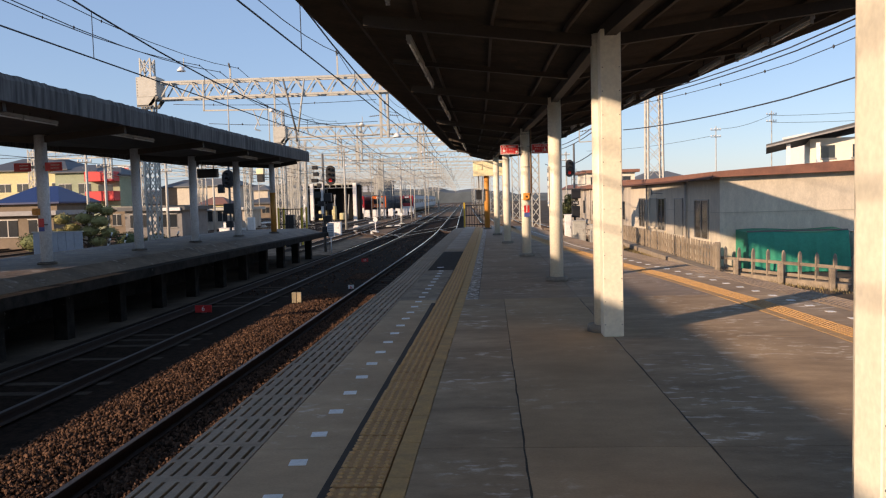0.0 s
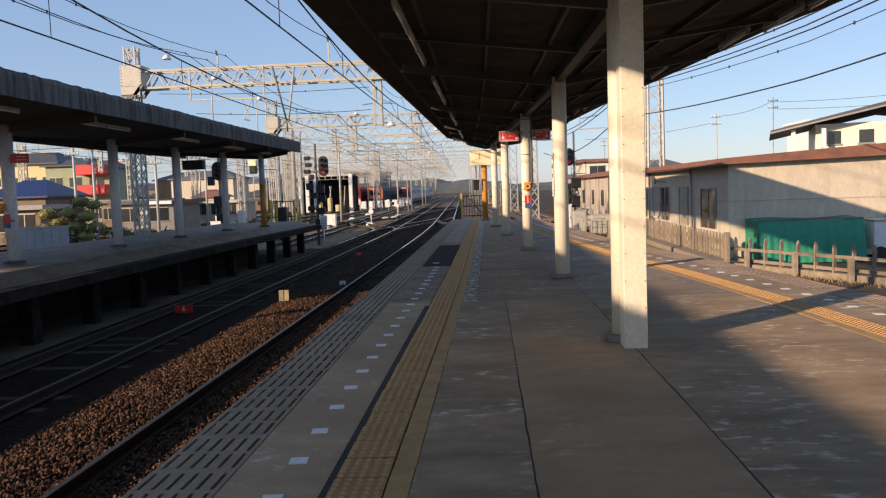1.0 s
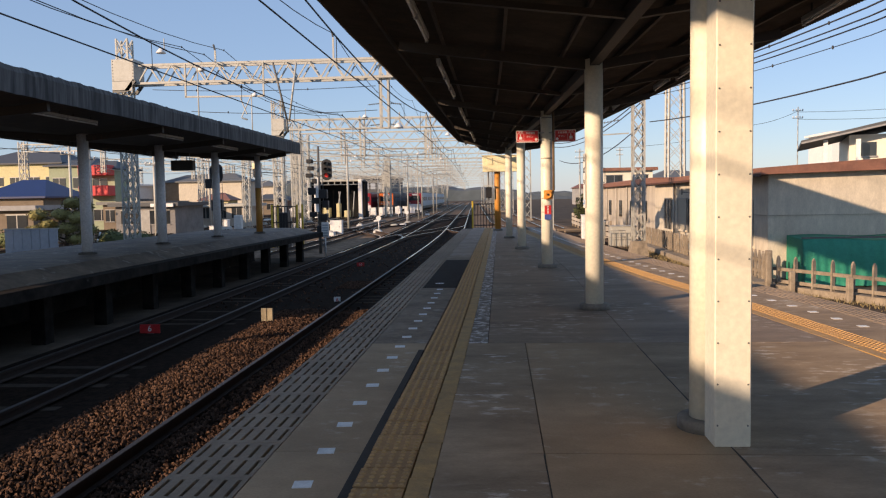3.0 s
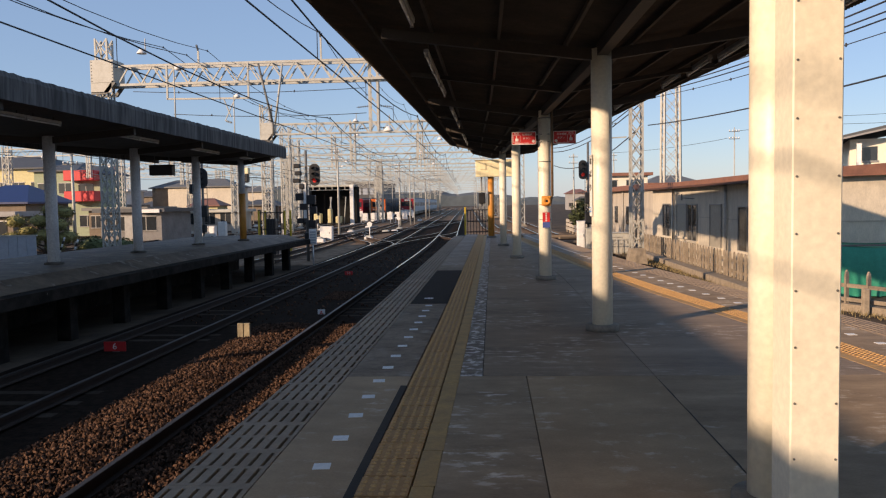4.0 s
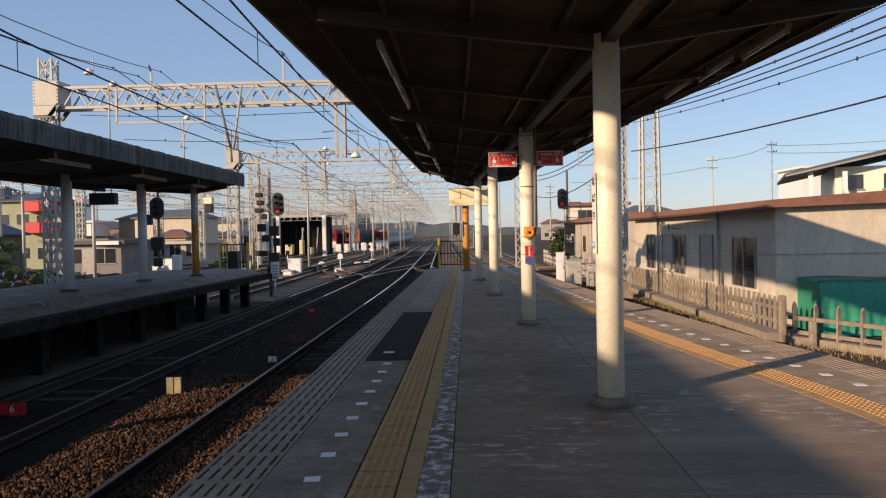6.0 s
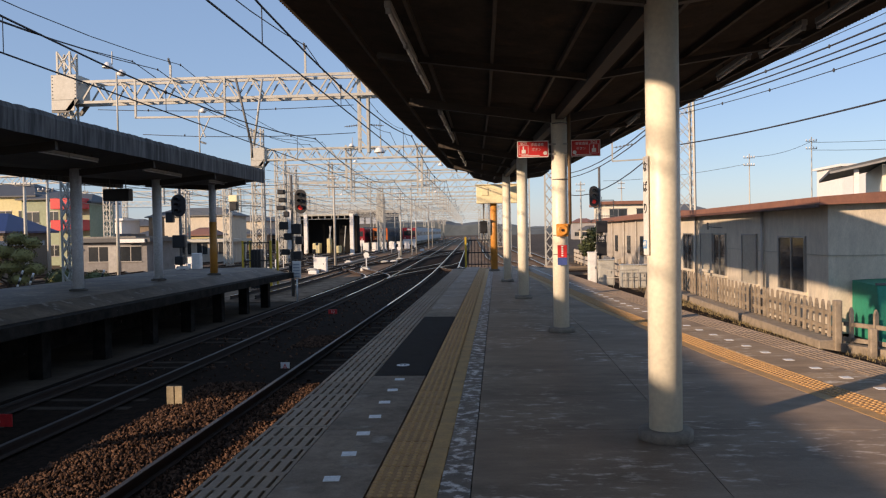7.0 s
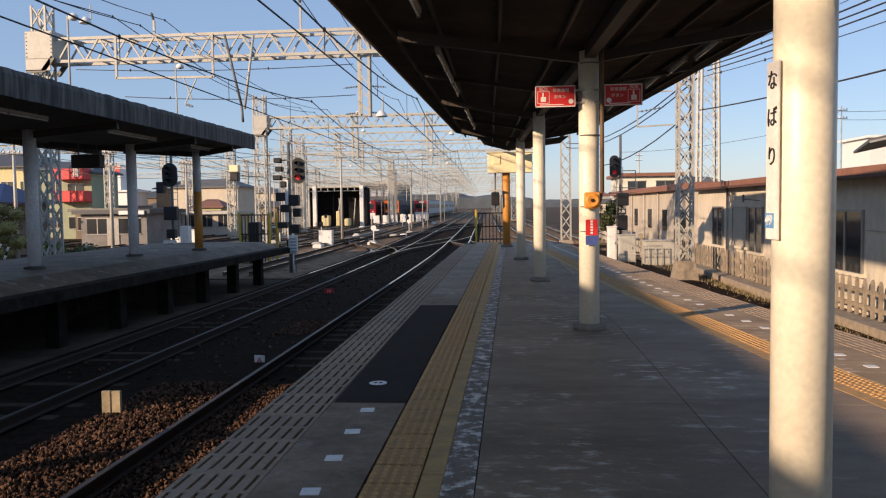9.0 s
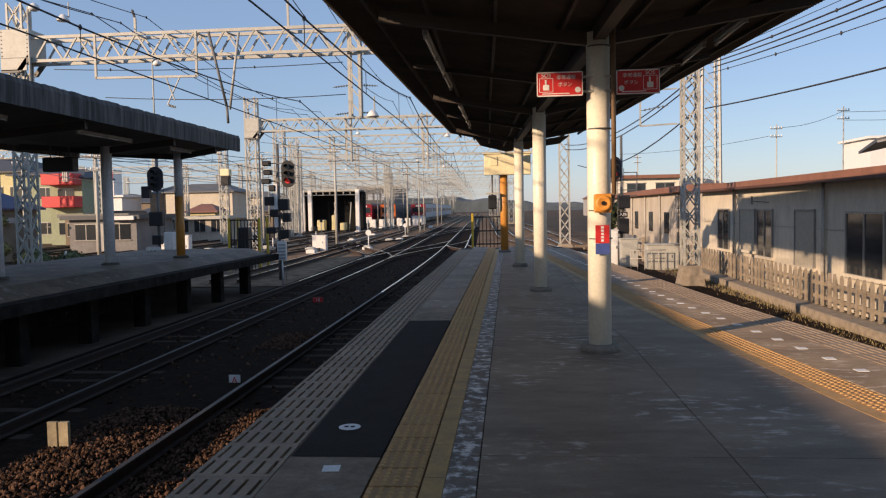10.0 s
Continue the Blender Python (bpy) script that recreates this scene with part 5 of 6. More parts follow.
# ---- signals ----
def signal(x, y, z0, ztop, head_z, label, lit=True, back=False, dx=0.0, group="colour-light signals", h=1.05, w=0.62):
    c = thing("railway_signal", (x, y, z0), label, "signal", group)
    bm = B()
    rod(bm, (x, y, z0), (x, y, ztop), 0.07, 0.06, seg=12)
    part("mast", bm, M["galv_dark"], c)
    bm = B()
    hx, hy = x + dx, y - 0.2
    prof = []
    for k in range(24):
        a = 2 * math.pi * k / 24
        s = math.sin(a)
        prof.append((hx + w / 2 * math.cos(a), head_z + (h / 2 - w / 2) * (1 if s > 0 else -1) + w / 2 * s))
    f0 = [bm.verts.new((px, hy, pz)) for px, pz in prof]
    f1 = [bm.verts.new((px, hy + 0.06, pz)) for px, pz in prof]
    bm.faces.new(f0)
    bm.faces.new(f1[::-1])
    for i in range(24):
        j = (i + 1) % 24
        bm.faces.new((f0[i], f0[j], f1[j], f1[i]))
    part("backboard", bm, M["black"], c, "black oval backboard")
    for i, k in enumerate((0.27, 0.0, -0.27)):
        bm = B()
        lathe(bm, (hx, hy - 0.005, head_z + k * h / 1.05), [(0.1, -0.02), (0.1, 0.0)], 18, "y")
        part("lens", bm, M["red_lit"] if lit and i == 2 and not back else M["lens"], c, "lit red lens" if lit and i == 2 and not back else "")
        bm = B()
        for q in range(9):
            a0, a1 = math.pi * q / 9, math.pi * (q + 1) / 9
            for r0, r1 in ((0.125, 0.115),):
                v = [bm.verts.new((hx + r * math.cos(a), yy, head_z + k * h / 1.05 + r * math.sin(a))) for a, r, yy in ((a0, r0, hy), (a1, r0, hy), (a1, r1, hy - 0.26), (a0, r1, hy - 0.26))]
                bm.faces.new(v)
        bmesh.ops.remove_doubles(bm, verts=bm.verts[:], dist=0.0005)
        ob = part("hood", bm, M["black"], c)
        md = ob.modifiers.new("thickness", "SOLIDIFY")
        md.thickness = 0.012
    part("lamp_case", one_box(hx - 0.16, hx + 0.16, hy + 0.06, hy + 0.22, head_z - h * 0.4, head_z + h * 0.4, 0.02), M["black"], c)
    bm = B()
    for s in (-0.14, 0.14):
        rod(bm, (x + s, y + 0.25, z0), (x + s, y + 0.25, head_z), 0.015, seg=5)
    k = int((head_z - z0) / 0.3)
    for i in range(k):
        rod(bm, (x - 0.14, y + 0.25, z0 + 0.3 * i + 0.1), (x + 0.14, y + 0.25, z0 + 0.3 * i + 0.1), 0.012, seg=5)
    part("ladder", bm, M["galv_dark"], c)
    return c


def small_heads(c, boxes):
    for x0, x1, y0, y1, z0, z1 in boxes:
        part("small_head", one_box(x0, x1, y0, y1, z0, z1, 0.03), M["black"], c)


s1 = signal(-9.0, 39.7, BED_Z, 4.15, 2.97, "black three-lamp railway signal showing red at the platform end", dx=0.45, w=0.52)
small_heads(s1, [(-9.55, -9.25, 39.4, 39.7, 3.3, 3.5), (-9.5, -9.2, 39.4, 39.7, 2.95, 3.15), (-9.6, -9.25, 39.4, 39.7, 2.6, 2.8), (-9.3, -9.05, 39.4, 39.7, 2.3, 2.55), (-9.5, -9.1, 39.4, 39.7, 1.75, 2.1), (-8.95, -8.55, 39.4, 39.7, 1.55, 2.0), (-9.3, -8.95, 39.4, 39.7, 1.3, 1.6), (-8.8, -8.5, 39.4, 39.7, 1.1, 1.45), (-9.45, -9.1, 39.4, 39.7, 0.65, 0.9), (-8.9, -8.55, 39.4, 39.7, 0.45, 0.8), (-9.1, -8.7, 39.4, 39.7, -0.1, 0.2)])
bm = B()
for z in (0.75, 1.4, 1.9, 2.7, 3.4):
    bar(bm, (-9.5, 39.6, z), (-8.6, 39.6, z), 0.04)
part("bracket", bm, M["galv_dark"], s1)
part("backplate", one_box(-9.12, -8.98, 39.45, 39.5, 0.9, 2.6), M["white"], s1, "narrow white plate behind the lamps")
s2 = signal(-15.0, 42, BED_Z, 4.4, 3.0, "black railway signal seen beside a canopy column", back=True, w=0.7, group="colour-light signals")
small_heads(s2, [(-15.6, -15.25, 41.7, 42, 2.2, 2.7), (-15.3, -14.7, 41.7, 42, 1.0, 1.6), (-15.2, -14.8, 41.7, 42, 0.2, 0.6)])
s3 = signal(5.2, 46, BED_Z, 4.7, 3.2, "grey railway signal with black backboard showing red by the fence", dx=-0.3, w=0.46)
small_heads(s3, [(5.0, 5.55, 45.7, 46, 1.35, 1.95), (5.0, 5.5, 45.7, 46, 0.2, 0.9)])
bx = part("sign_box", one_box(5.0, 5.42, 45.66, 45.7, 0.95, 1.2), M["black"], s3)
lettering("\u5165\u63db", 0.17, facing(5.21, 45.655, 1.075), M["white"], bx)
bm = B()
for a, b in (((5.2, 46, 2.2), (5.9, 46, 2.2)), ((5.9, 46, 2.2), (5.9, 46, 3.0)), ((5.9, 46, 3.0), (5.3, 46, 3.0)), ((4.6, 46, 1.95), (5.9, 46, 1.95))):
    bar(bm, a, b, 0.04)
part("platform_frame", bm, M["galv_dark"], s3)

# hanging display boxes under the opposite canopy
for x, y, z in ((-11.3, 28.6, 2.62),):
    hb = thing("hanging_display", (x, y, z), "black display box hung under the opposite canopy", "display box")
    part("case", one_box(x - 0.4, x + 0.4, y - 0.15, y + 0.15, z, z + 0.36, 0.02), M["black"], hb)
    for s in (-0.25, 0.25):
        bm = B()
        rod(bm, (x + s, y, z + 0.36), (x + s, y, 3.44), 0.015, seg=6)
        part("rod", bm, M["galv_dark"], hb)
sp = thing("speed_sign", (-12.45, 36.0, 0), "white speed limit board with black figures at the platform end", "sign")
spp = part("board", one_box(-12.7, -12.2, 35.98, 36.02, -0.1, 0.36, 0.05), M["white"], sp)
lettering("40", 0.32, facing(-12.45, 35.975, 0.12), M["black"], spp)
rp = thing("relay_cabinet", (-12.1, 36.6, 0), "narrow white relay cabinet at the opposite platform's end", "cabinet", "white relay cabinets")
part("case", one_box(-12.28, -11.95, 36.5, 36.8, 0.0, 0.85, 0.015), M["white"], rp)
ep = thing("platform_end_post", (-8.2, 36.9, BED_Z), "white slatted end post at the opposite platform's edge", "post")
bm = B()
rod(bm, (-8.15, 37.1, BED_Z), (-8.15, 37.1, -0.2), 0.03, seg=8)
part("pole", bm, M["white"], ep)
part("plate", one_box(-8.32, -7.98, 37.06, 37.14, -0.25, 0.45, 0.01), M["white"], ep)
for i in range(5):
    part("slat", one_box(-8.28, -8.02, 37.04, 37.06, -0.2 + i * 0.12, -0.14 + i * 0.12), M["pale_blue"], ep)

# signs and fittings on a column of the opposite platform
ox, oy = LCOLS[1]
for x0, x1 in ((ox - 0.58, ox - 0.17), (ox + 0.17, ox + 0.58)):
    sg = thing("emergency_sign", (ox, oy, 2.5), "red emergency sign bracketed to the opposite platform's column", "sign", "emergency signs")
    pl = part("plate", one_box(x0, x1, oy - 0.16, oy - 0.14, 2.4, 2.6, 0.003), M["red"], sg)
    for z in (2.46, 2.53):
        part("text_bar", one_box(x0 + 0.14, x1 - 0.06, oy - 0.164, oy - 0.16, z, z + 0.012), M["white"], pl)
    part("bracket", one_box(min(abs(x0 - ox), abs(x1 - ox)) * (1 if x0 > ox else -1) + ox - 0.06, min(abs(x0 - ox), abs(x1 - ox)) * (1 if x0 > ox else -1) + ox + 0.06, oy - 0.14, oy - 0.10, 2.47, 2.53), M["galv"], sg)
nt = thing("notice_board", (ox, oy, 1.2), "narrow red and blue notice plate strapped to a column", "notice")
part("upper_plate", one_box(ox - 0.08, ox + 0.06, oy - 0.15, oy - 0.14, 1.1, 1.3), M["red"], nt)
part("lower_plate", one_box(ox - 0.08, ox + 0.06, oy - 0.15, oy - 0.14, 1.0, 1.1), M["blue"], nt, "dark blue lower plate")
part("strap", one_box(ox - 0.14, ox + 0.14, oy - 0.14, oy - 0.12, 1.14, 1.17), M["galv_dark"], nt)
sk = thing("platform_speaker", (ox, oy, 1.46), "square orange loudspeaker with a round horn on the column", "loudspeaker")
part("case", one_box(ox - 0.18, ox - 0.02, oy - 0.21, oy - 0.13, 1.38, 1.54, 0.012), M["speaker"], sk)
bm = B()
lathe(bm, (ox - 0.10, oy - 0.21, 1.46), [(0.07, 0.0), (0.072, -0.02), (0.05, -0.025), (0.02, -0.006)], 24, "y")
part("horn", bm, M["speaker"], sk)

# lamp heads above the opposite canopy
for x, y, z in ((-8.5, 23.1, 5.25), (-8.6, 28.2, 5.2)):
    lp = thing("yard_lamp", (x, y, 3.5), "white bell-shaped yard lamp on a thin pole above the canopy", "lamp", "yard lamps")
    bm = B()
    rod(bm, (x, y, 3.5), (x, y, z), 0.02, seg=8)
    part("pole", bm, M["galv"], lp)
    bm = B()
    lathe(bm, (x + 0.12, y, z), [(0.05, -0.09), (0.10, -0.06), (0.09, 0.0), (0.03, 0.05)], 16)
    part("shade", bm, M["white"], lp)

# cage at the end of the opposite platform
cg = thing("equipment_cage", (-12.3, 45.5, BED_Z), "black railed equipment cage with yellow corner posts in the yard", "cage")
for x in (-13.0, -11.55):
    for y in (45, 46.2):
        part("corner_post", one_box(x - 0.05, x + 0.05, y - 0.05, y + 0.05, BED_Z - 0.05, 1.25), M["yellow"], cg, "yellow corner post")
for i in range(9):
    x = -12.9 + i * 0.16
    part("bar", one_box(x - 0.02, x + 0.02, 44.97, 45.0, BED_Z - 0.05, 1.15), M["black"], cg)
for z in (-0.6, 0.2, 1.12):
    part("rail", one_box(-13, -11.55, 44.96, 45.02, z, z + 0.06), M["black"], cg)
part("machine", one_box(-12.7, -12.2, 45.3, 45.9, BED_Z - 0.05, 0.8, 0.05), M["black"], cg)


def cabinet(x, y, w, h, z=BED_Z - 0.05, mat_="white", d=0.5, label="white steel relay cabinet standing in the yard"):
    c = thing("relay_cabinet", (x, y, z), label, "cabinet", "white relay cabinets")
    part("case", one_box(x - w / 2, x + w / 2, y, y + d, z, z + h, 0.02), M[mat_], c)
    part("lid", one_box(x - w / 2 - 0.03, x + w / 2 + 0.03, y - 0.03, y + d + 0.03, z + h, z + h + 0.04, 0.01), M[mat_], c)
    part("door", one_box(x - w / 2 + 0.06, x + w / 2 - 0.06, y - 0.015, y, z + 0.08, z + h - 0.08), M[mat_], c)
    part("handle", one_box(x + w / 4, x + w / 4 + 0.03, y - 0.04, y - 0.015, z + h / 2, z + h / 2 + 0.12), M["galv_dark"], c)
    return c


cabinet(-12.95, 62, 0.95, 1.05)
cabinet(-17.5, 48, 0.7, 1.2)
cabinet(-19.6, 55, 0.8, 1.4)
for i in range(9):
    cabinet(-22.0 + i * 0.9, 118 + i * 3.2, 0.9, 1.3)
cabinet(5.25, 44, 0.75, 1.25, label="grey steel equipment cabinet beside the side track", mat_="galv")
cabinet(6.4, 42.5, 1.3, 1.05, label="pale battery cabinet beside the side track", mat_="galv", d=0.8)
cabinet(4.7, 45, 0.4, 1.6, label="small white meter post beside the signal")
# ---- yard and distance ----
for x0 in (-14.7, -18.6, -22.8, -27, -31.5, -36):
    for d in (-0.72, 0.72):
        rail(x0 + d, 5 if x0 > -25 else 40, 420, "rails of the yard tracks", step=6.0)
for (xa, ya), (xb, yb) in (((-6.83, 48), (-3.15, 72)), ((-14.7, 52), (-6.83, 88)), ((-10.7, 66), (-6.83, 50)), ((-18.6, 60), (-14.7, 90)), ((-3.15, 64), (2.4, 44)), ((-22.8, 70), (-18.6, 100)), ((-6.83, 80), (-3.15, 110)), ((-27, 80), (-22.8, 112))):
    def cross(y, xa=xa, ya=ya, xb=xb, yb=yb):
        f = min(1.0, max(0.0, (y - ya) / (yb - ya)))
        f = f * f * (3 - 2 * f)
        return xa + (xb - xa) * f + bend(y)
    for d in (-0.72, 0.72):
        rail(d, min(ya, yb), max(ya, yb), "rails of the yard tracks", follow=cross, step=1.5)
bm = B()
ribbon(bm, -39, -13.4, 0, 430, BED_Z - 0.02, step=6, drop=0.03)
ribbon(bm, -8.05, 2.5, 121, 430, BED_Z - 0.02, step=6, drop=0.03)
ribbon(bm, -13.4, -8.35, 37.2, 430, BED_Z - 0.02, step=6, drop=0.03)
for c in (-10.7,):
    for d in (-0.53, 0.53):
        rail(c + d, 38, 420, "rails of the yard tracks")
setting("ballast_bed_3", bm, M["yard_ballast"], "brown ballast bed of the wide yard tracks")

# tracks that run on beyond the platform's end
def run_on(y):
    f = min(1.0, max(0.0, (y - 44) / 38))
    return 3.7 + (0.7 - 3.7) * f * f * (3 - 2 * f) + bend(y)


for d in (-0.72, 0.72):
    rail(d, 44, 420, "rails of the side track", follow=run_on, step=4.0)
    rail(4.6 + d, 62, 260, "rails of the side track", step=6.0)
bm = B()
ribbon(bm, -1.8, 6.2, 41, 120, BED_Z - 0.02, step=6, drop=0.03)
setting("ballast_bed_4", bm, M["yard_ballast"], "brown ballast beyond the end of the platform")
bf = thing("board_fence", (5.6, 48, GZ), "low weathered board fence beside the side track", "fence")
for i in range(11):
    y = 48 + i * 2.4
    part("post", one_box(6.5 - 0.06, 6.5 + 0.06, y - 0.06, y + 0.06, GZ - 0.1, -0.05, 0.01), M["fence"], bf)
    if i < 10:
        for z in (-1.0, -0.66, -0.32):
            part("board", one_box(6.4, 6.44, y - 0.02, y + 2.36, z, z + 0.24, 0.005), M["weathered"], bf)
pr_ = thing("pipe_railing", (5.9, 42.2, GZ), "pale pipe railing round the equipment cabinets", "railing")
for i in range(6):
    bm = B()
    rod(bm, (5.0 + i * 0.28, 42.1, GZ - 0.1), (5.0 + i * 0.28, 42.1, -0.35), 0.018, seg=8)
    part("post", bm, M["pipe"], pr_)
for z in (-0.36, -0.7):
    bm = B()
    rod(bm, (4.98, 42.1, z), (6.42, 42.1, z), 0.018, seg=8)
    part("rail", bm, M["pipe"], pr_)
orng = random.Random(71)
for i in range(14):
    x, y = orng.uniform(1.0, 5.6), orng.uniform(44, 62)
    a = orng.uniform(-0.5, 0.5)
    tb = thing("spare_sleeper", (x, y, BED_Z), "weathered timber sleeper lying beside the side track", "sleeper", "spare sleepers")
    bm = one_box(-1.0, 1.0, -0.11, 0.11, 0, 0.15, 0.012)
    for v in bm.verts:
        v.co = Matrix.Translation((x, y, BED_Z - 0.02)) @ Matrix.Rotation(a, 4, "Z") @ v.co
    part("timber", bm, M["brown_wall"], tb)

# point machines, dwarf signals and marker posts among the yard tracks
yrng = random.Random(44)
for i in range(26):
    y = yrng.uniform(58, 125)
    x = yrng.choice((-8.9, -12.6, -16.7, -20.7, -25.0, -29.2)) + bend(y) + yrng.uniform(-0.4, 0.4)
    c = thing("point_machine", (x, y, BED_Z), "low grey steel point machine beside a yard track", "point machine", "point machines")
    part("case", one_box(x - 0.3, x + 0.3, y, y + 0.7, BED_Z - 0.05, BED_Z + yrng.uniform(0.14, 0.24), 0.03), M["white" if i % 3 else "galv"], c)
    part("lid", one_box(x - 0.2, x + 0.2, y + 0.1, y + 0.6, BED_Z + 0.1, BED_Z + 0.27, 0.02), M["galv"], c)
for i in range(18):
    y = yrng.uniform(62, 125)
    x = yrng.choice((-9.0, -12.7, -16.6, -20.8, -24.9)) + bend(y) + yrng.uniform(-0.3, 0.3)
    h = yrng.uniform(0.7, 1.5)
    c = thing("dwarf_signal", (x, y, BED_Z), "small white dwarf signal on a short post in the yard", "signal", "dwarf signals")
    bm = B()
    rod(bm, (x, y, BED_Z - 0.05), (x, y, BED_Z + h), 0.04, seg=8)
    part("post", bm, M["white"], c)
    bm = B()
    if i % 3:
        box(bm, x - 0.16, x + 0.16, y - 0.1, y + 0.1, BED_Z + h - 0.1, BED_Z + h + 0.34)
        soften(bm, 0.03)
    else:
        lathe(bm, (x, y - 0.04, BED_Z + h), [(0.2, 0.0), (0.2, 0.04)], 18, "y")
    part("head", bm, M["black" if i % 3 == 1 else "white"], c)
# long cable ducts and pale crossing boards
for x, ya, yb in ((-12.75, 60, 96), (-16.65, 56, 110), (-20.7, 52, 120)):
    d_ = thing("cable_duct", (x, ya, BED_Z), "pale concrete cable duct lying between yard tracks", "cable duct", "cable ducts")
    y = ya
    while y < yb:
        part("duct_lid", one_box(x - 0.2 + bend(y), x + 0.2 + bend(y), y, y + 3.9, BED_Z - 0.05, BED_Z + 0.10), M["plinth"], d_)
        y += 4.0
# bell lamps on the gantry beams
for x, y, z in ((-10.2, 61, 7.8), (-3.9, 61, 6.3), (-6.6, 75, 6.2), (-12.5, 75, 8.0), (-9.0, 88, 6.4), (-16.0, 88, 6.3), (-7.4, 101, 6.5), (-19.0, 101, 6.4), (-14.6, 35.0, 8.05), (-4.3, 35.0, 4.6)):
    lp = thing("gantry_lamp", (x, y, z), "white bell-shaped floodlight fixed to a gantry", "lamp", "gantry lamps")
    bm = B()
    lathe(bm, (x, y - 0.35, z), [(0.2, -0.1), (0.2, -0.06), (0.13, 0.04), (0.06, 0.12)], 16)
    part("shade", bm, M["white"], lp)
    bm = B()
    rod(bm, (x, y - 0.35, z + 0.08), (x, y, z + 0.12), 0.025, seg=6)
    rod(bm, (x, y, z + 0.12), (x, y, z + 0.6), 0.025, seg=6)
    part("arm", bm, M["galv"], lp)
# signal box beside the second gantry mast
sbx = thing("mast_lamp_box", (-17.9, 58, 3.2), "black and cream lamp box on a bracket by the mast", "lamp box")
part("hood", one_box(-18.2, -17.6, 57.8, 58.3, 3.85, 4.3, 0.03), M["cream_yellow"], sbx)
part("case", one_box(-18.15, -17.65, 57.8, 58.3, 3.25, 3.85, 0.03), M["black"], sbx)
bm = B()
bar(bm, (-17.65, 58.1, 3.6), (-16.9, 60.8, 3.6), 0.06)
part("bracket", bm, M["galv_dark"], sbx)


def train(x, y, length, body, front, label, stripe=None):
    t = thing("train", (x, y, RAIL_Z), label, "train", "trains parked in the yard")
    turn = Matrix.Translation((x, y, 0)) @ Matrix.Rotation(math.atan(0.0322), 4, "Z")

    def put(nm, bm, m, parent, lab=""):
        for v in bm.verts:
            v.co = turn @ v.co
        return part(nm, bm, M[m], parent, lab)
    k = 0.0
    while k < length:
        bm = one_box(-1.4, 1.4, k, k + 19.5, -0.2, 2.55, 0.12)
        car = put("car_body", bm, body, t)
        for i in range(9):
            put("window", one_box(1.39, 1.415, k + 1 + i * 2.0, k + 2.3 + i * 2.0, 0.95, 1.75), "glass", car)
        put("roof", one_box(-1.25, 1.25, k + 0.1, k + 19.4, 2.55, 2.75, 0.08), "galv_dark", car)
        put("underframe", one_box(-1.1, 1.1, k + 0.5, k + 19, -0.75, -0.2), "black", car)
        k += 20
    f = put("cab_front", one_box(-1.38, 1.38, -0.08, 0.0, -0.2, 2.5, 0.03), front, t)
    put("windscreen", one_box(-1.1, 1.1, -0.11, -0.08, 1.0, 1.95), "glass", f)
    put("destination_box", one_box(-0.5, 0.5, -0.11, -0.08, 2.05, 2.35), "white", f)
    for s in (-0.9, 0.9):
        put("headlight", one_box(s - 0.12, s + 0.12, -0.12, -0.08, 0.45, 0.62), "white", f)
    put("skirt", one_box(-1.3, 1.3, -0.12, 0.1, -0.8, 0.3), "white" if stripe else "black", f)


train(-25.8, 148, 60, "darkred", "darkred", "maroon and white commuter train parked in the yard", True)
train(-21.8, 150, 60, "tile_grey", "orange", "dark blue express train with an orange nose in the yard")
train(-17.2, 158, 120, "pale_blue", "darkred", "long pale grey train with a maroon cab front in the yard", True)

shed = thing("train_shed", (-23, 112, GZ), "dark open train shed with a white frame at the yard", "shed")
part("roof", one_box(-27.2, -19.3, 110.3, 113.4, 4.0, 4.25, 0.03), M["galv_dark"], shed)
part("side_wall", one_box(-27.2, -26.9, 110.6, 113, GZ - 0.1, 4.0), M["shed_dark"], shed)
part("side_wall", one_box(-19.3, -19.05, 111, 113, GZ - 0.1, 4.0), M["shed_dark"], shed)
part("end_wall", one_box(-27, -19.2, 113, 113.4, GZ - 0.1, 4.0), M["shed_dark"], shed)
part("lintel", one_box(-27.3, -19.2, 109.9, 110.3, 4.02, 4.3, 0.02), M["galv"], shed, "pale steel front beam")
for i in range(9):
    part("truss_web", one_box(-26.9 + i * 0.9, -26.8 + i * 0.9, 109.95, 110.2, 3.62, 4.02), M["galv"], shed)
part("lower_chord", one_box(-27.2, -19.3, 109.95, 110.2, 3.55, 3.63), M["galv"], shed)
for x, y, w, h in ((-24.2, 108.6, 1.0, 1.5), (-21.2, 108.0, 0.7, 1.1), (-22.6, 109.0, 0.5, 2.1)):
    mc = thing("shed_machine", (x, y, GZ), "dusty yellow track machine parked before the shed", "machine", "machines before the shed")
    part("body", one_box(x - w / 2, x + w / 2, y, y + 1.2, GZ + 0.15, GZ + h, 0.08), M["yellow_wall"], mc)
    part("base", one_box(x - w / 2 - 0.1, x + w / 2 + 0.1, y - 0.1, y + 1.3, GZ - 0.1, GZ + 0.15), M["black"], mc)
for x, lean in ((-22.9, 0.5), (-22.2, -0.4), (-20.6, 0.2)):
    lp_ = thing("leaning_pole", (x, 109.5, GZ), "pale pole leaning against the shed opening", "pole", "leaning poles")
    bm = B()
    rod(bm, (x, 109.2, GZ - 0.1), (x + lean, 109.85, 2.6), 0.07, seg=8)
    part("shaft", bm, M["galv"], lp_)
for x in (-26.9, -25.9, -19.6):
    part("front_post", one_box(x - 0.25, x + 0.25, 109.8, 110.35, GZ - 0.1, 4.25, 0.02), M["white"], shed, "white front post")


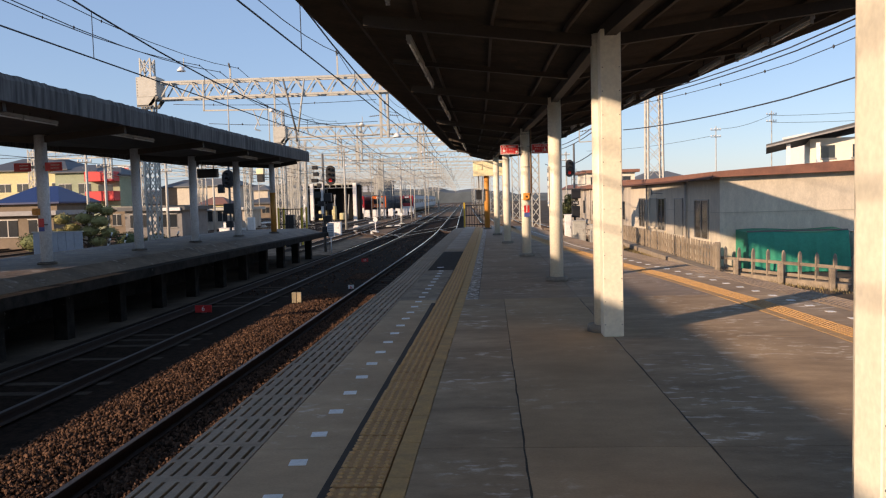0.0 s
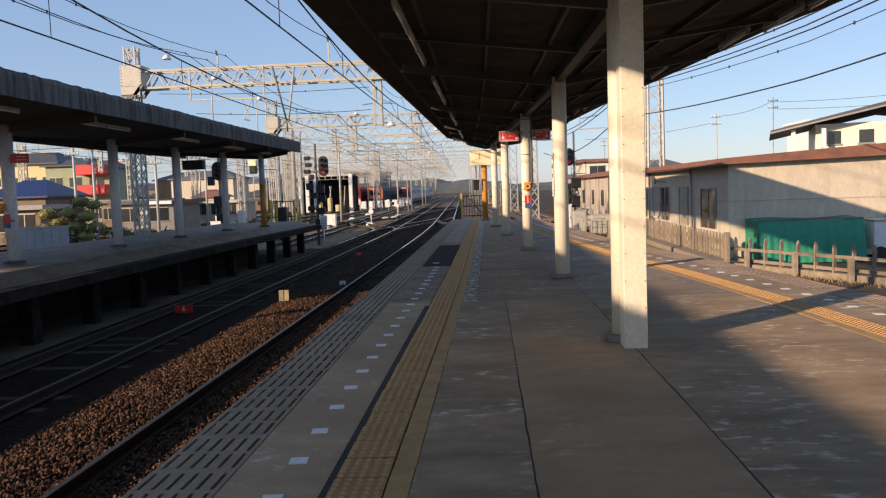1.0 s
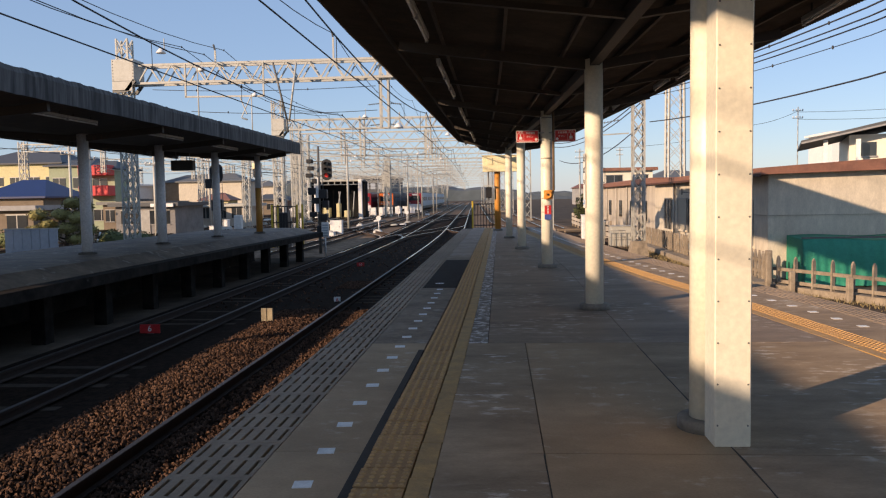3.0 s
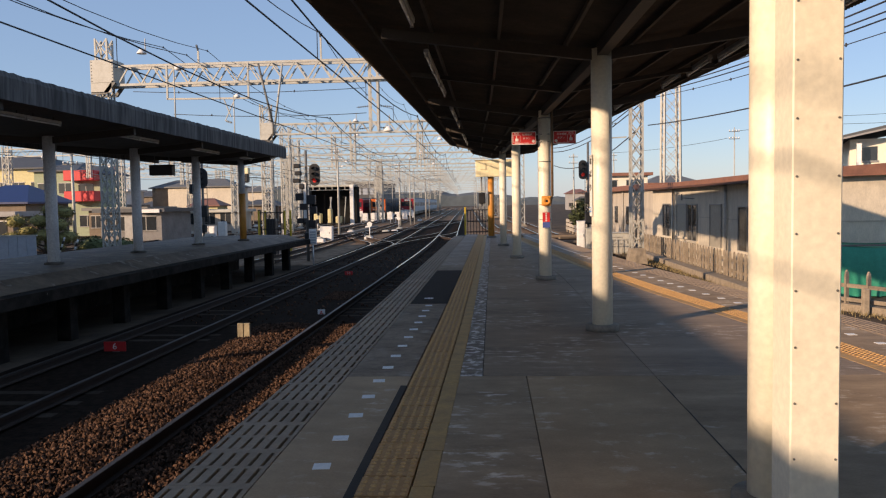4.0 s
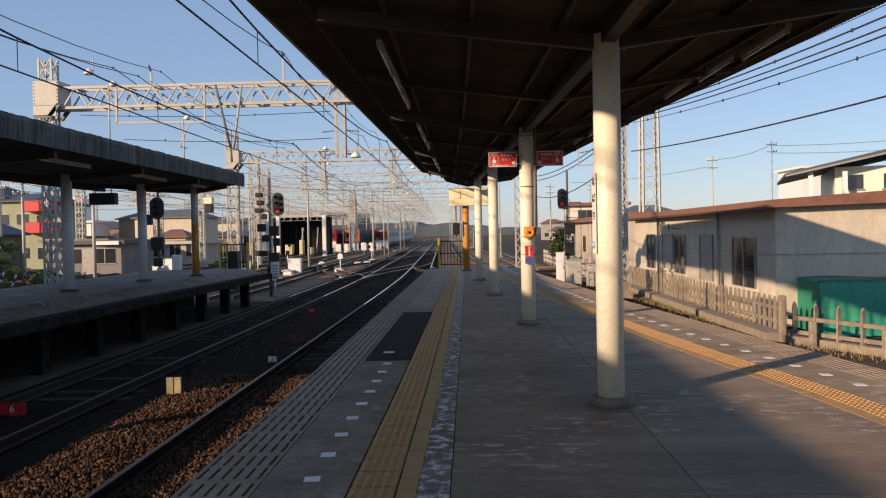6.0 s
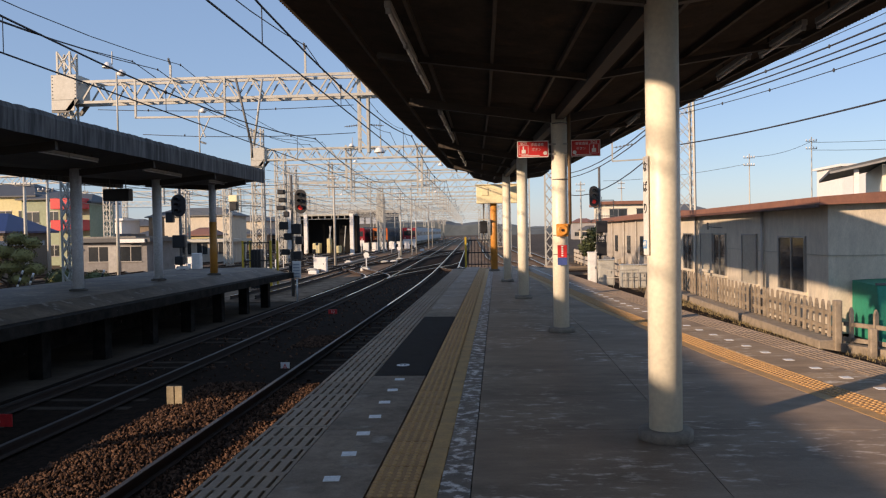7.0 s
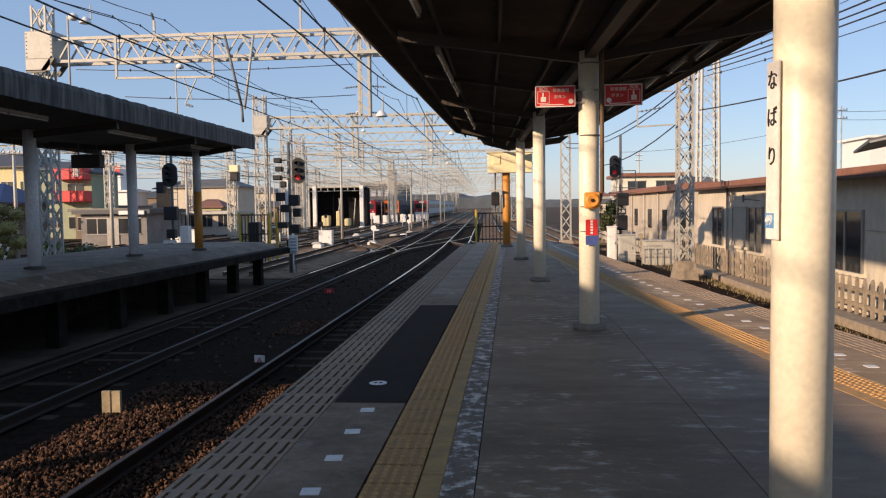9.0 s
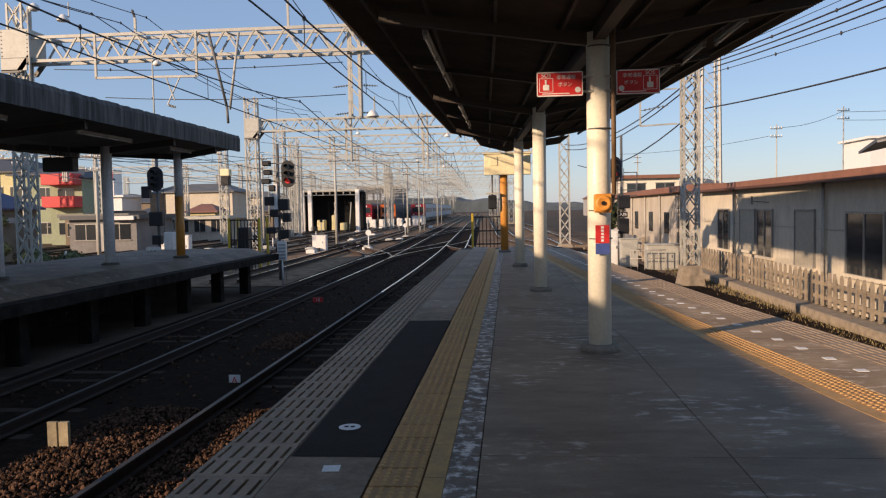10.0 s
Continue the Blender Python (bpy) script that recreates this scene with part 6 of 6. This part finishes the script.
def house(x, y, w, d, h, wall, roof, label, rise=1.2, storeys=1, flat=False, wins=3, z=GZ - 0.1, gable_x=True):
    c = thing("house", (x, y, z), label, "house", "houses round the yard")
    part("wall", one_box(x - w / 2, x + w / 2, y, y + d, z, z + h), M[wall], c)
    bm = B()
    e = 0.45
    if flat:
        box(bm, x - w / 2 - e, x + w / 2 + e, y - e, y + d + e, z + h, z + h + 0.3)
    else:
        a = [bm.verts.new(p) for p in ((x - w / 2 - e, y - e, z + h), (x + w / 2 + e, y - e, z + h), (x + w / 2 + e, y + d + e, z + h), (x - w / 2 - e, y + d + e, z + h))]
        in_ = min(w, d) * 0.3
        r = [bm.verts.new((x - w / 2 + in_, y + d / 2, z + h + rise)), bm.verts.new((x + w / 2 - in_, y + d / 2, z + h + rise))]
        lo = [bm.verts.new((v.co.x, v.co.y, v.co.z - 0.14)) for v in a]
        bm.faces.new((a[0], a[1], r[1], r[0]))
        bm.faces.new((a[1], a[2], r[1]))
        bm.faces.new((a[2], a[3], r[0], r[1]))
        bm.faces.new((a[3], a[0], r[0]))
        for i in range(4):
            j = (i + 1) % 4
            bm.faces.new((lo[i], lo[j], a[j], a[i]))
        bm.faces.new(lo[::-1])
    part("roof", bm, M[roof], c)
    for s in range(storeys):
        zz = z + 1.0 + s * (h / storeys)
        for i in range(wins):
            cx = x - w / 2 + w * (i + 0.5) / wins
            ww = min(0.8, w / wins * 0.32)
            wn_ = part("window", one_box(cx - ww, cx + ww, y - 0.03, y + 0.02, zz, zz + 1.1), M["glass"], c)
            part("window_frame", one_box(cx - ww - 0.06, cx + ww + 0.06, y - 0.05, y - 0.01, zz + 1.1, zz + 1.17), M["alu"], wn_)
            part("window_sill", one_box(cx - ww - 0.06, cx + ww + 0.06, y - 0.09, y - 0.01, zz - 0.06, zz), M["alu"], wn_)
            part("mullion", one_box(cx - 0.03, cx + 0.03, y - 0.05, y - 0.01, zz, zz + 1.1), M["alu"], wn_)
    return c


# left of the yard
yb = house(-54, 85, 10.5, 9, 7.4, "yellow_wall", "tile_grey", "two-storey pale yellow house with dark hipped roof and balcony", 1.6, 2, wins=5)
part("balcony", one_box(-59, -49.5, 83.8, 85, 2.7, 3.6), M["yellow_wall"], yb, "yellow balcony front")
gb = house(-47.2, 84, 4.6, 9, 7.0, "green_wall", "tile_grey", "pale green annex with a dark hipped roof and outside stair", 1.0, 2, wins=2)
bm = B()
for i in range(10):
    box(bm, -45.6 + i * 0.3, -45.2 + i * 0.3, 83, 83.9, 0.4 + i * 0.42, 0.5 + i * 0.42)
part("stair", bm, M["galv_dark"], gb)
house(-38.2, 60, 5.0, 6, 3.4, "brown_wall", "tile_blue", "small brown house with a bright blue tiled roof", 1.4, 1, wins=2)
lowb = house(-28.9, 63, 5.0, 6, 2.45, "brown_grey", "tile_grey", "low flat-roofed building, walls greyed for shade, with dark doors by the yard", flat=True, wins=2)
part("door", one_box(-29.4, -28.5, 62.93, 63.0, GZ - 0.1, 0.9), M["alu"], lowb)
part("fascia", one_box(-28.2, -26.3, 62.4, 62.54, 1.15, 1.42), M["white"], lowb, "bright white fascia board")
house(-31.2, 48, 4.2, 5, 2.4, "brown_wall", "grey_wall", "low brown flat-roofed hut with a pale fascia", flat=True, wins=2)
house(-35.5, 74, 5.5, 6, 2.6, "brown_wall", "galv_dark", "long low grey building with a dark sheet roof", flat=True, wins=4)
house(-29.5, 82, 5.0, 6, 2.2, "weathered", "galv", "low pale shed with a grey sheet roof", flat=True, wins=3)
tw = house(-58.3, 120, 3.2, 6, 5.4, "white", "white", "white office block with a tall red-marked sign tower", flat=True, wins=2)
part("sign_tower", one_box(-59.4, -57.6, 119.5, 122, 4.3, 8.2), M["white"], tw)
part("red_mark", one_box(-58.4, -57.65, 119.45, 119.5, 6.6, 7.9), M["red"], tw, "red mark on the tower")
rb = house(-41.6, 80, 3.2, 5, 6.4, "green_wall", "tile_grey", "narrow grey house with two red awnings", 0.9, 2, wins=1)
for z in (2.3, 4.4):
    part("awning", one_box(-43.2, -40.0, 78.6, 80, z, z + 1.05, 0.04), M["red"], rb, "bright red awning")
wt = thing("sheet_hoarding", (-24.2, 40, GZ), "pale blue-grey sheet hoarding beside the yard track", "hoarding")
for i in range(6):
    part("sheet", one_box(-25.7 + i * 0.48, -25.25 + i * 0.48, 40, 40.06, GZ - 0.1, 0.22), M["pale_blue"], wt)
part("top_rail", one_box(-25.75, -22.8, 39.97, 40.1, 0.22, 0.28), M["galv"], wt)
hrng = random.Random(8)
far = [("grey_wall", "tile_grey"), ("brown_wall", "tile_grey"), ("plaster", "galv_dark"), ("brown_wall", "tile_grey"), ("grey_wall", "roof_red"), ("grey_wall", "tile_blue")]
for i in range(34):
    y = hrng.uniform(120, 260)
    x = hrng.uniform(-0.62, -0.30) * y
    wl, rf_ = hrng.choice(far)
    house(x, y, hrng.uniform(6, 11), 8, hrng.choice((2.8, 3.2, 5.4, 6.0)), wl, rf_, "distant low house in the town beyond the yard", 1.3, 1, wins=3, flat=hrng.random() < 0.25)

for i in range(16):
    y = hrng.uniform(92, 125)
    x = hrng.uniform(-0.56, -0.34) * y
    wl, rf_ = hrng.choice((("brown_wall", "tile_grey"), ("weathered", "galv_dark"), ("grey_wall", "tile_grey"), ("yellow_wall", "roof_red"), ("white", "tile_grey")))
    house(x, y, hrng.uniform(2.5, 4.2), 4, hrng.choice((1.8, 2.2, 3.0)), wl, rf_, "small town house among sheds beyond the yard", 1.0, 1, wins=2, flat=hrng.random() < 0.5)
hall = thing("depot_hall", (-38, 232, GZ), "long dark grey depot hall behind the parked trains", "building")
part("wall", one_box(-43, -32.5, 232, 262, GZ - 0.1, 7.6), M["tile_grey"], hall)
part("roof", one_box(-43.5, -32, 231.5, 262.5, 7.6, 8.3), M["galv_dark"], hall)
for i in range(5):
    part("window", one_box(-42.4 + i * 2.0, -41.0 + i * 2.0, 231.95, 232.05, 4.4, 6.2), M["pale_blue"], hall)

# unseen block added on the sun side of the yard to cast shade
blk = thing("station_block", (-28, 18, GZ), "plain grey unseen block added to shade the tracks and opposite platform", "building")
# The slot between its two halves lets a patch of sun onto the ballast.
for ya, yb in ((-0.2, 6.1), (6.6, 35)):
    part("wall", one_box(-32, -26.5, ya, yb, GZ - 0.1, 8.3), M["grey_wall"], blk)
    part("roof", one_box(-32.3, -26.4, ya, yb, 8.3, 8.6), M["galv_dark"], blk)

# right of the line
house(12.6, 80, 5.0, 8, 5.1, "cream", "roof_red", "cream two-storey house behind the long wall", flat=True, storeys=2, wins=2)
annex = thing("long_shed", (9, 55, GZ), "long weathered pale shed with a rust-red roof edge along the line", "building")
part("wall", one_box(8.25, 13, 43.6, 72, GZ - 0.1, 2.05), M["weathered"], annex)
part("roof", one_box(7.9, 13.3, 43.4, 72.3, 2.05, 2.36, 0.02), M["roof_red"], annex)
for y in (46, 50.5, 55, 60, 66):
    part("window", one_box(8.2, 8.27, y, y + 1.1, 0.0, 1.1), M["glass"], annex)
    bm = B()
    rod(bm, (8.18, y + 2.2, GZ), (8.18, y + 2.2, 2.05), 0.05, seg=8)
    part("drain_pipe", bm, M["pipe"], annex)
hr = thing("eaved_house", (22, 50, GZ), "white two-storey house with wide overhanging eaves above the office roof", "house")
part("wall", one_box(20.2, 30, 50, 58, GZ - 0.1, 4.75), M["cream"], hr)
bm = B()
vs = [[bm.verts.new((x, y, z)) for x, z in ((17.6, 4.3), (24.5, 5.72), (31, 4.8), (31, 4.95), (24.5, 5.95), (17.6, 4.46))] for y in (48.6, 59)]
for q in range(6):
    w = (q + 1) % 6
    bm.faces.new((vs[0][q], vs[0][w], vs[1][w], vs[1][q]))
bm.faces.new(vs[0])
bm.faces.new(vs[1][::-1])
part("roof", bm, M["tile_grey"], hr, "dark roof with pale eaves")
bm = B()
bar(bm, (17.6, 48.55, 4.3), (24.5, 48.55, 5.7), 0.08, 0.1)
part("bargeboard", bm, M["alu"], hr)
for x in (18.9, 20.6):
    part("balcony_post", one_box(x - 0.12, x + 0.12, 49, 49.25, 2.0, 4.45), M["white"], hr)
for x0, x1 in ((20.8, 21.6), (22.6, 23.4)):
    wn_ = part("window", one_box(x0, x1, 49.95, 50.02, 3.5, 4.3), M["glass"], hr)
    part("window_frame", one_box(x0 - 0.08, x1 + 0.08, 49.92, 49.98, 3.4, 3.5), M["alu"], wn_)
hr.matrix_basis = Matrix.Translation((17.6, 48.6, 0)) @ Matrix.Rotation(radians(-19), 4, "Z") @ Matrix.Translation((-17.6, -48.6, 0)) @ hr.matrix_basis
house(46.8, 110, 4.4, 8, 10.4, "white", "white", "white flat-roofed block behind the eaved house", flat=True, wins=1)
for i in range(16):
    y = hrng.uniform(110, 240)
    x = hrng.uniform(0.06, 0.5) * y
    wl, rf_ = hrng.choice(far)
    house(x, y, hrng.uniform(6, 10), 8, hrng.choice((2.8, 3.2, 5.0)), wl, rf_, "distant low house in the town beyond the yard", 1.2, 1, wins=3)


def pole(x, y, h, label="grey concrete utility pole with crossarms", arms=2, r=0.11):
    c = thing("utility_pole", (x, y, GZ), label, "pole", "utility poles")
    bm = B()
    rod(bm, (x, y, GZ - 0.1), (x, y, h), r, r * 0.7, seg=10)
    part("shaft", bm, M["galv"], c)
    for i in range(arms):
        bm = B()
        bar(bm, (x - 0.55, y - 0.1, h - 0.4 - i * 0.7), (x + 0.45, y - 0.1, h - 0.4 - i * 0.7), 0.06)
        part("crossarm", bm, M["galv_dark"], c)
        for s in (-0.5, -0.2, 0.15, 0.4):
            bm = B()
            lathe(bm, (x + s, y - 0.1, h - 0.36 - i * 0.7), [(0.03, 0), (0.06, 0.06), (0.06, 0.12), (0.02, 0.16)], 8)
            part("insulator", bm, M["white"], c)
    return c


for x, y, h in ((23.4, 80, 8.3), (29.0, 80, 9.7)):
    pole(x, y, h, "thin pale utility pole with crossarms beyond the roofs", 2, 0.07)
for x, y, h in ((-27.7, 50, 5.8), (-26.9, 51, 5.5), (-22.1, 50, 5.0), (-36, 95, 7), (-20, 72, 6.2), (-24.6, 66, 6), (-13.5, 70, 6.5), (-11.2, 96, 6.5), (9.5, 95, 7), (18, 120, 8.5), (48, 78, 10.6), (-60, 45, 6.0)):
    pole(x, y, h)
prng = random.Random(5)
for i in range(40):
    y = prng.uniform(100, 240)
    x = prng.choice((-9.0, -12.7, -16.6, -20.7, -25, -29.5, 1.2, -34)) + bend(y) + prng.uniform(-0.4, 0.4)
    c = thing("catenary_pole", (x, y, GZ), "slim pale steel catenary pole in the yard", "pole", "yard poles")
    bm = B()
    rod(bm, (x, y, GZ - 0.1), (x, y, prng.uniform(5.5, 8.2)), 0.065, seg=8)
    part("shaft", bm, M["galv"], c)
    bm = B()
    bar(bm, (x, y, 4.9), (x + 2.1, y, 5.2), 0.06)
    bar(bm, (x, y, 4.2), (x + 2.1, y, 5.1), 0.05)
    part("arm", bm, M["galv"], c)
for a, b in (((23.4, 80, 8.0), (29, 80, 9.3)), ((23.4, 80, 7.4), (12, 95, 7)), ((29, 80, 9.2), (48, 78, 10)), ((29, 80, 8.5), (48, 78, 9)), ((-27.7, 50, 5.4), (-22.1, 50, 4.7)), ((-27.7, 50, 5.2), (-60, 45, 5.6)), ((-22.1, 50, 4.7), (-20, 72, 5.9))):
    wire(sag_points(a, b, 0.35, 8), 0.02, "dark utility cable between two poles", "utility cables")


# trees
def leafy(bm, c, rx, ry, rz, count, size, rnd):
    for i in range(count):
        a, b = rnd.uniform(0, 6.283), math.acos(rnd.uniform(-1, 1))
        r = rnd.uniform(0.55, 1.08)
        p = Vector((c[0] + rx * r * math.sin(b) * math.cos(a), c[1] + ry * r * math.sin(b) * math.sin(a), c[2] + rz * r * math.cos(b)))
        u = Vector((rnd.uniform(-1, 1), rnd.uniform(-1, 1), rnd.uniform(-1, 1))).normalized() * size * rnd.uniform(0.6, 1.4)
        v = u.orthogonal().normalized() * size * rnd.uniform(0.4, 0.9)
        w = u.cross(v).normalized() * size * 0.3
        q = [bm.verts.new(p - u), bm.verts.new(p + v + w), bm.verts.new(p + u), bm.verts.new(p - v + w)]
        bm.faces.new(q)


def garden_pine(x, y, label, clumps, seed, leaf="leaf"):
    rnd = random.Random(seed)
    c = thing("garden_pine", (x, y, GZ), label, "tree")
    bm = B()
    top = max(z for _, _, z, _ in clumps)
    pts = [Vector((x, y, GZ - 0.1)), Vector((x + 0.15, y, GZ + 0.9)), Vector((x - 0.05, y, GZ + 1.7)), Vector((x + 0.1, y, top))]
    for i, (a, b) in enumerate(zip(pts[:-1], pts[1:])):
        rod(bm, a, b, 0.16 - 0.04 * i, 0.13 - 0.04 * i, seg=8)
    for dx, dy, z, r in clumps:
        rod(bm, (x + 0.05, y, max(GZ + 0.5, z - 0.5)), (x + dx, y + dy, z), 0.05, 0.025, seg=6)
    part("trunk", bm, M["bark"], c)
    for dx, dy, z, r in clumps:
        bm = B()
        lump = bmesh.ops.create_icosphere(bm, subdivisions=2, radius=1.0)
        for v in lump["verts"]:
            k = rnd.uniform(0.74, 0.92)
            v.co = Vector((x + dx + v.co.x * r * k, y + dy + v.co.y * r * k, z + v.co.z * r * 0.62 * k))
        leafy(bm, (x + dx, y + dy, z), r, r, r * 0.62, 320, 0.055, rnd)
        part("clump", bm, M[leaf], c)
    return c


garden_pine(-23.6, 42, "cloud-pruned garden pine with rounded olive green clumps", [(0.5, 0, 1.55, 0.55), (1.1, 0.2, 1.35, 0.5), (-0.1, -0.1, 0.95, 0.6), (0.9, -0.2, 0.75, 0.6), (-0.9, 0.1, 0.45, 0.5), (-1.5, 0, 0.95, 0.55), (-1.7, 0, 0.1, 0.5), (0.3, -0.2, 0.2, 0.6), (1.3, 0, 0.1, 0.55), (-0.6, -0.3, -0.15, 0.5), (0.8, -0.3, -0.4, 0.5), (-1.2, 0.2, -0.5, 0.5)], 4)
for x, y, rx, rz in ((-22.0, 44, 0.9, 0.6), (-29.2, 46, 1.2, 0.6), (-20.8, 45, 0.7, 0.5)):
    h = thing("clipped_shrub", (x, y, GZ), "low clipped dark green shrub beside the yard", "shrub", "clipped shrubs")
    bm = B()
    rod(bm, (x, y, GZ - 0.1), (x, y, GZ + 0.6), 0.06, 0.03, seg=6)
    part("stem", bm, M["bark"], h)
    bm = B()
    lump = bmesh.ops.create_icosphere(bm, subdivisions=2, radius=1.0)
    for v in lump["verts"]:
        v.co = Vector((x + v.co.x * rx * 0.85, y + v.co.y * 0.6, GZ + rz + v.co.z * rz * 0.85))
    leafy(bm, (x, y, GZ + rz), rx, 0.7, rz, 900, 0.06, random.Random(int(x)))
    part("crown", bm, M["leaf2"], h)
by = thing("young_tree", (4.9, 48.5, GZ), "small bright green bushy tree beside the signal", "tree")
bm = B()
rod(bm, (5.1, 48.5, GZ - 0.1), (5.1, 48.5, 0.9), 0.06, 0.03, seg=6)
part("trunk", bm, M["bark"], by)
bm = B()
for dx, z, r in ((0, 0.9, 0.5), (-0.25, 0.5, 0.4), (0.2, 1.3, 0.4)):
    leafy(bm, (5.05 + dx, 48.5, z), r, r, r, 260, 0.09, random.Random(9))
part("crown", bm, M["leaf2"], by)

# striped guys
for i, (x, y) in enumerate(((-19.9, 36.5), (-17.9, 34.0), (-16.2, 36.0))):
    gy = thing("striped_guy", (x, y, GZ), "black and white striped guy cover slanting up from the ground", "guy", "striped guys")
    for k in range(10):
        bm = B()
        rod(bm, (x + 0.055 * k, y, GZ + 0.14 * k), (x + 0.055 * (k + 1), y, GZ + 0.14 * (k + 1)), 0.04, seg=8)
        part("band", bm, M["white"] if k % 2 else M["black"], gy)

# wooded hills on the skyline, distance haze painted into their colour
for base_y, amp, seedx, x0, x1 in ((430, 26, 1.0, -520, -62), (620, 21, 7.0, -700, 60), (800, 9, 3.3, -260, 600)):
    bm = B()
    prev = None
    for i in range(121):
        x = x0 + (x1 - x0) * i / 120
        e = min(1.0, i / 14, (120 - i) / 14)
        h = (amp * (0.55 + 0.45 * noise.noise((x * 0.008, seedx, 0))) + amp * 0.3 * noise.noise((x * 0.05, seedx, 2)) + 0.8 * noise.noise((x * 0.4, seedx, 5))) * e
        row = [bm.verts.new((x, base_y, GZ - 1)), bm.verts.new((x, base_y + 12, max(0.2, h * 0.75))), bm.verts.new((x, base_y + 45, max(0.3, h))), bm.verts.new((x, base_y + 90, GZ - 1))]
        if prev:
            for a in range(3):
                bm.faces.new((prev[a], prev[a + 1], row[a + 1], row[a]))
        prev = row
    setting("backdrop_hill", bm, M["hill"], "distant low wooded hills with haze put into their grey-green colour")
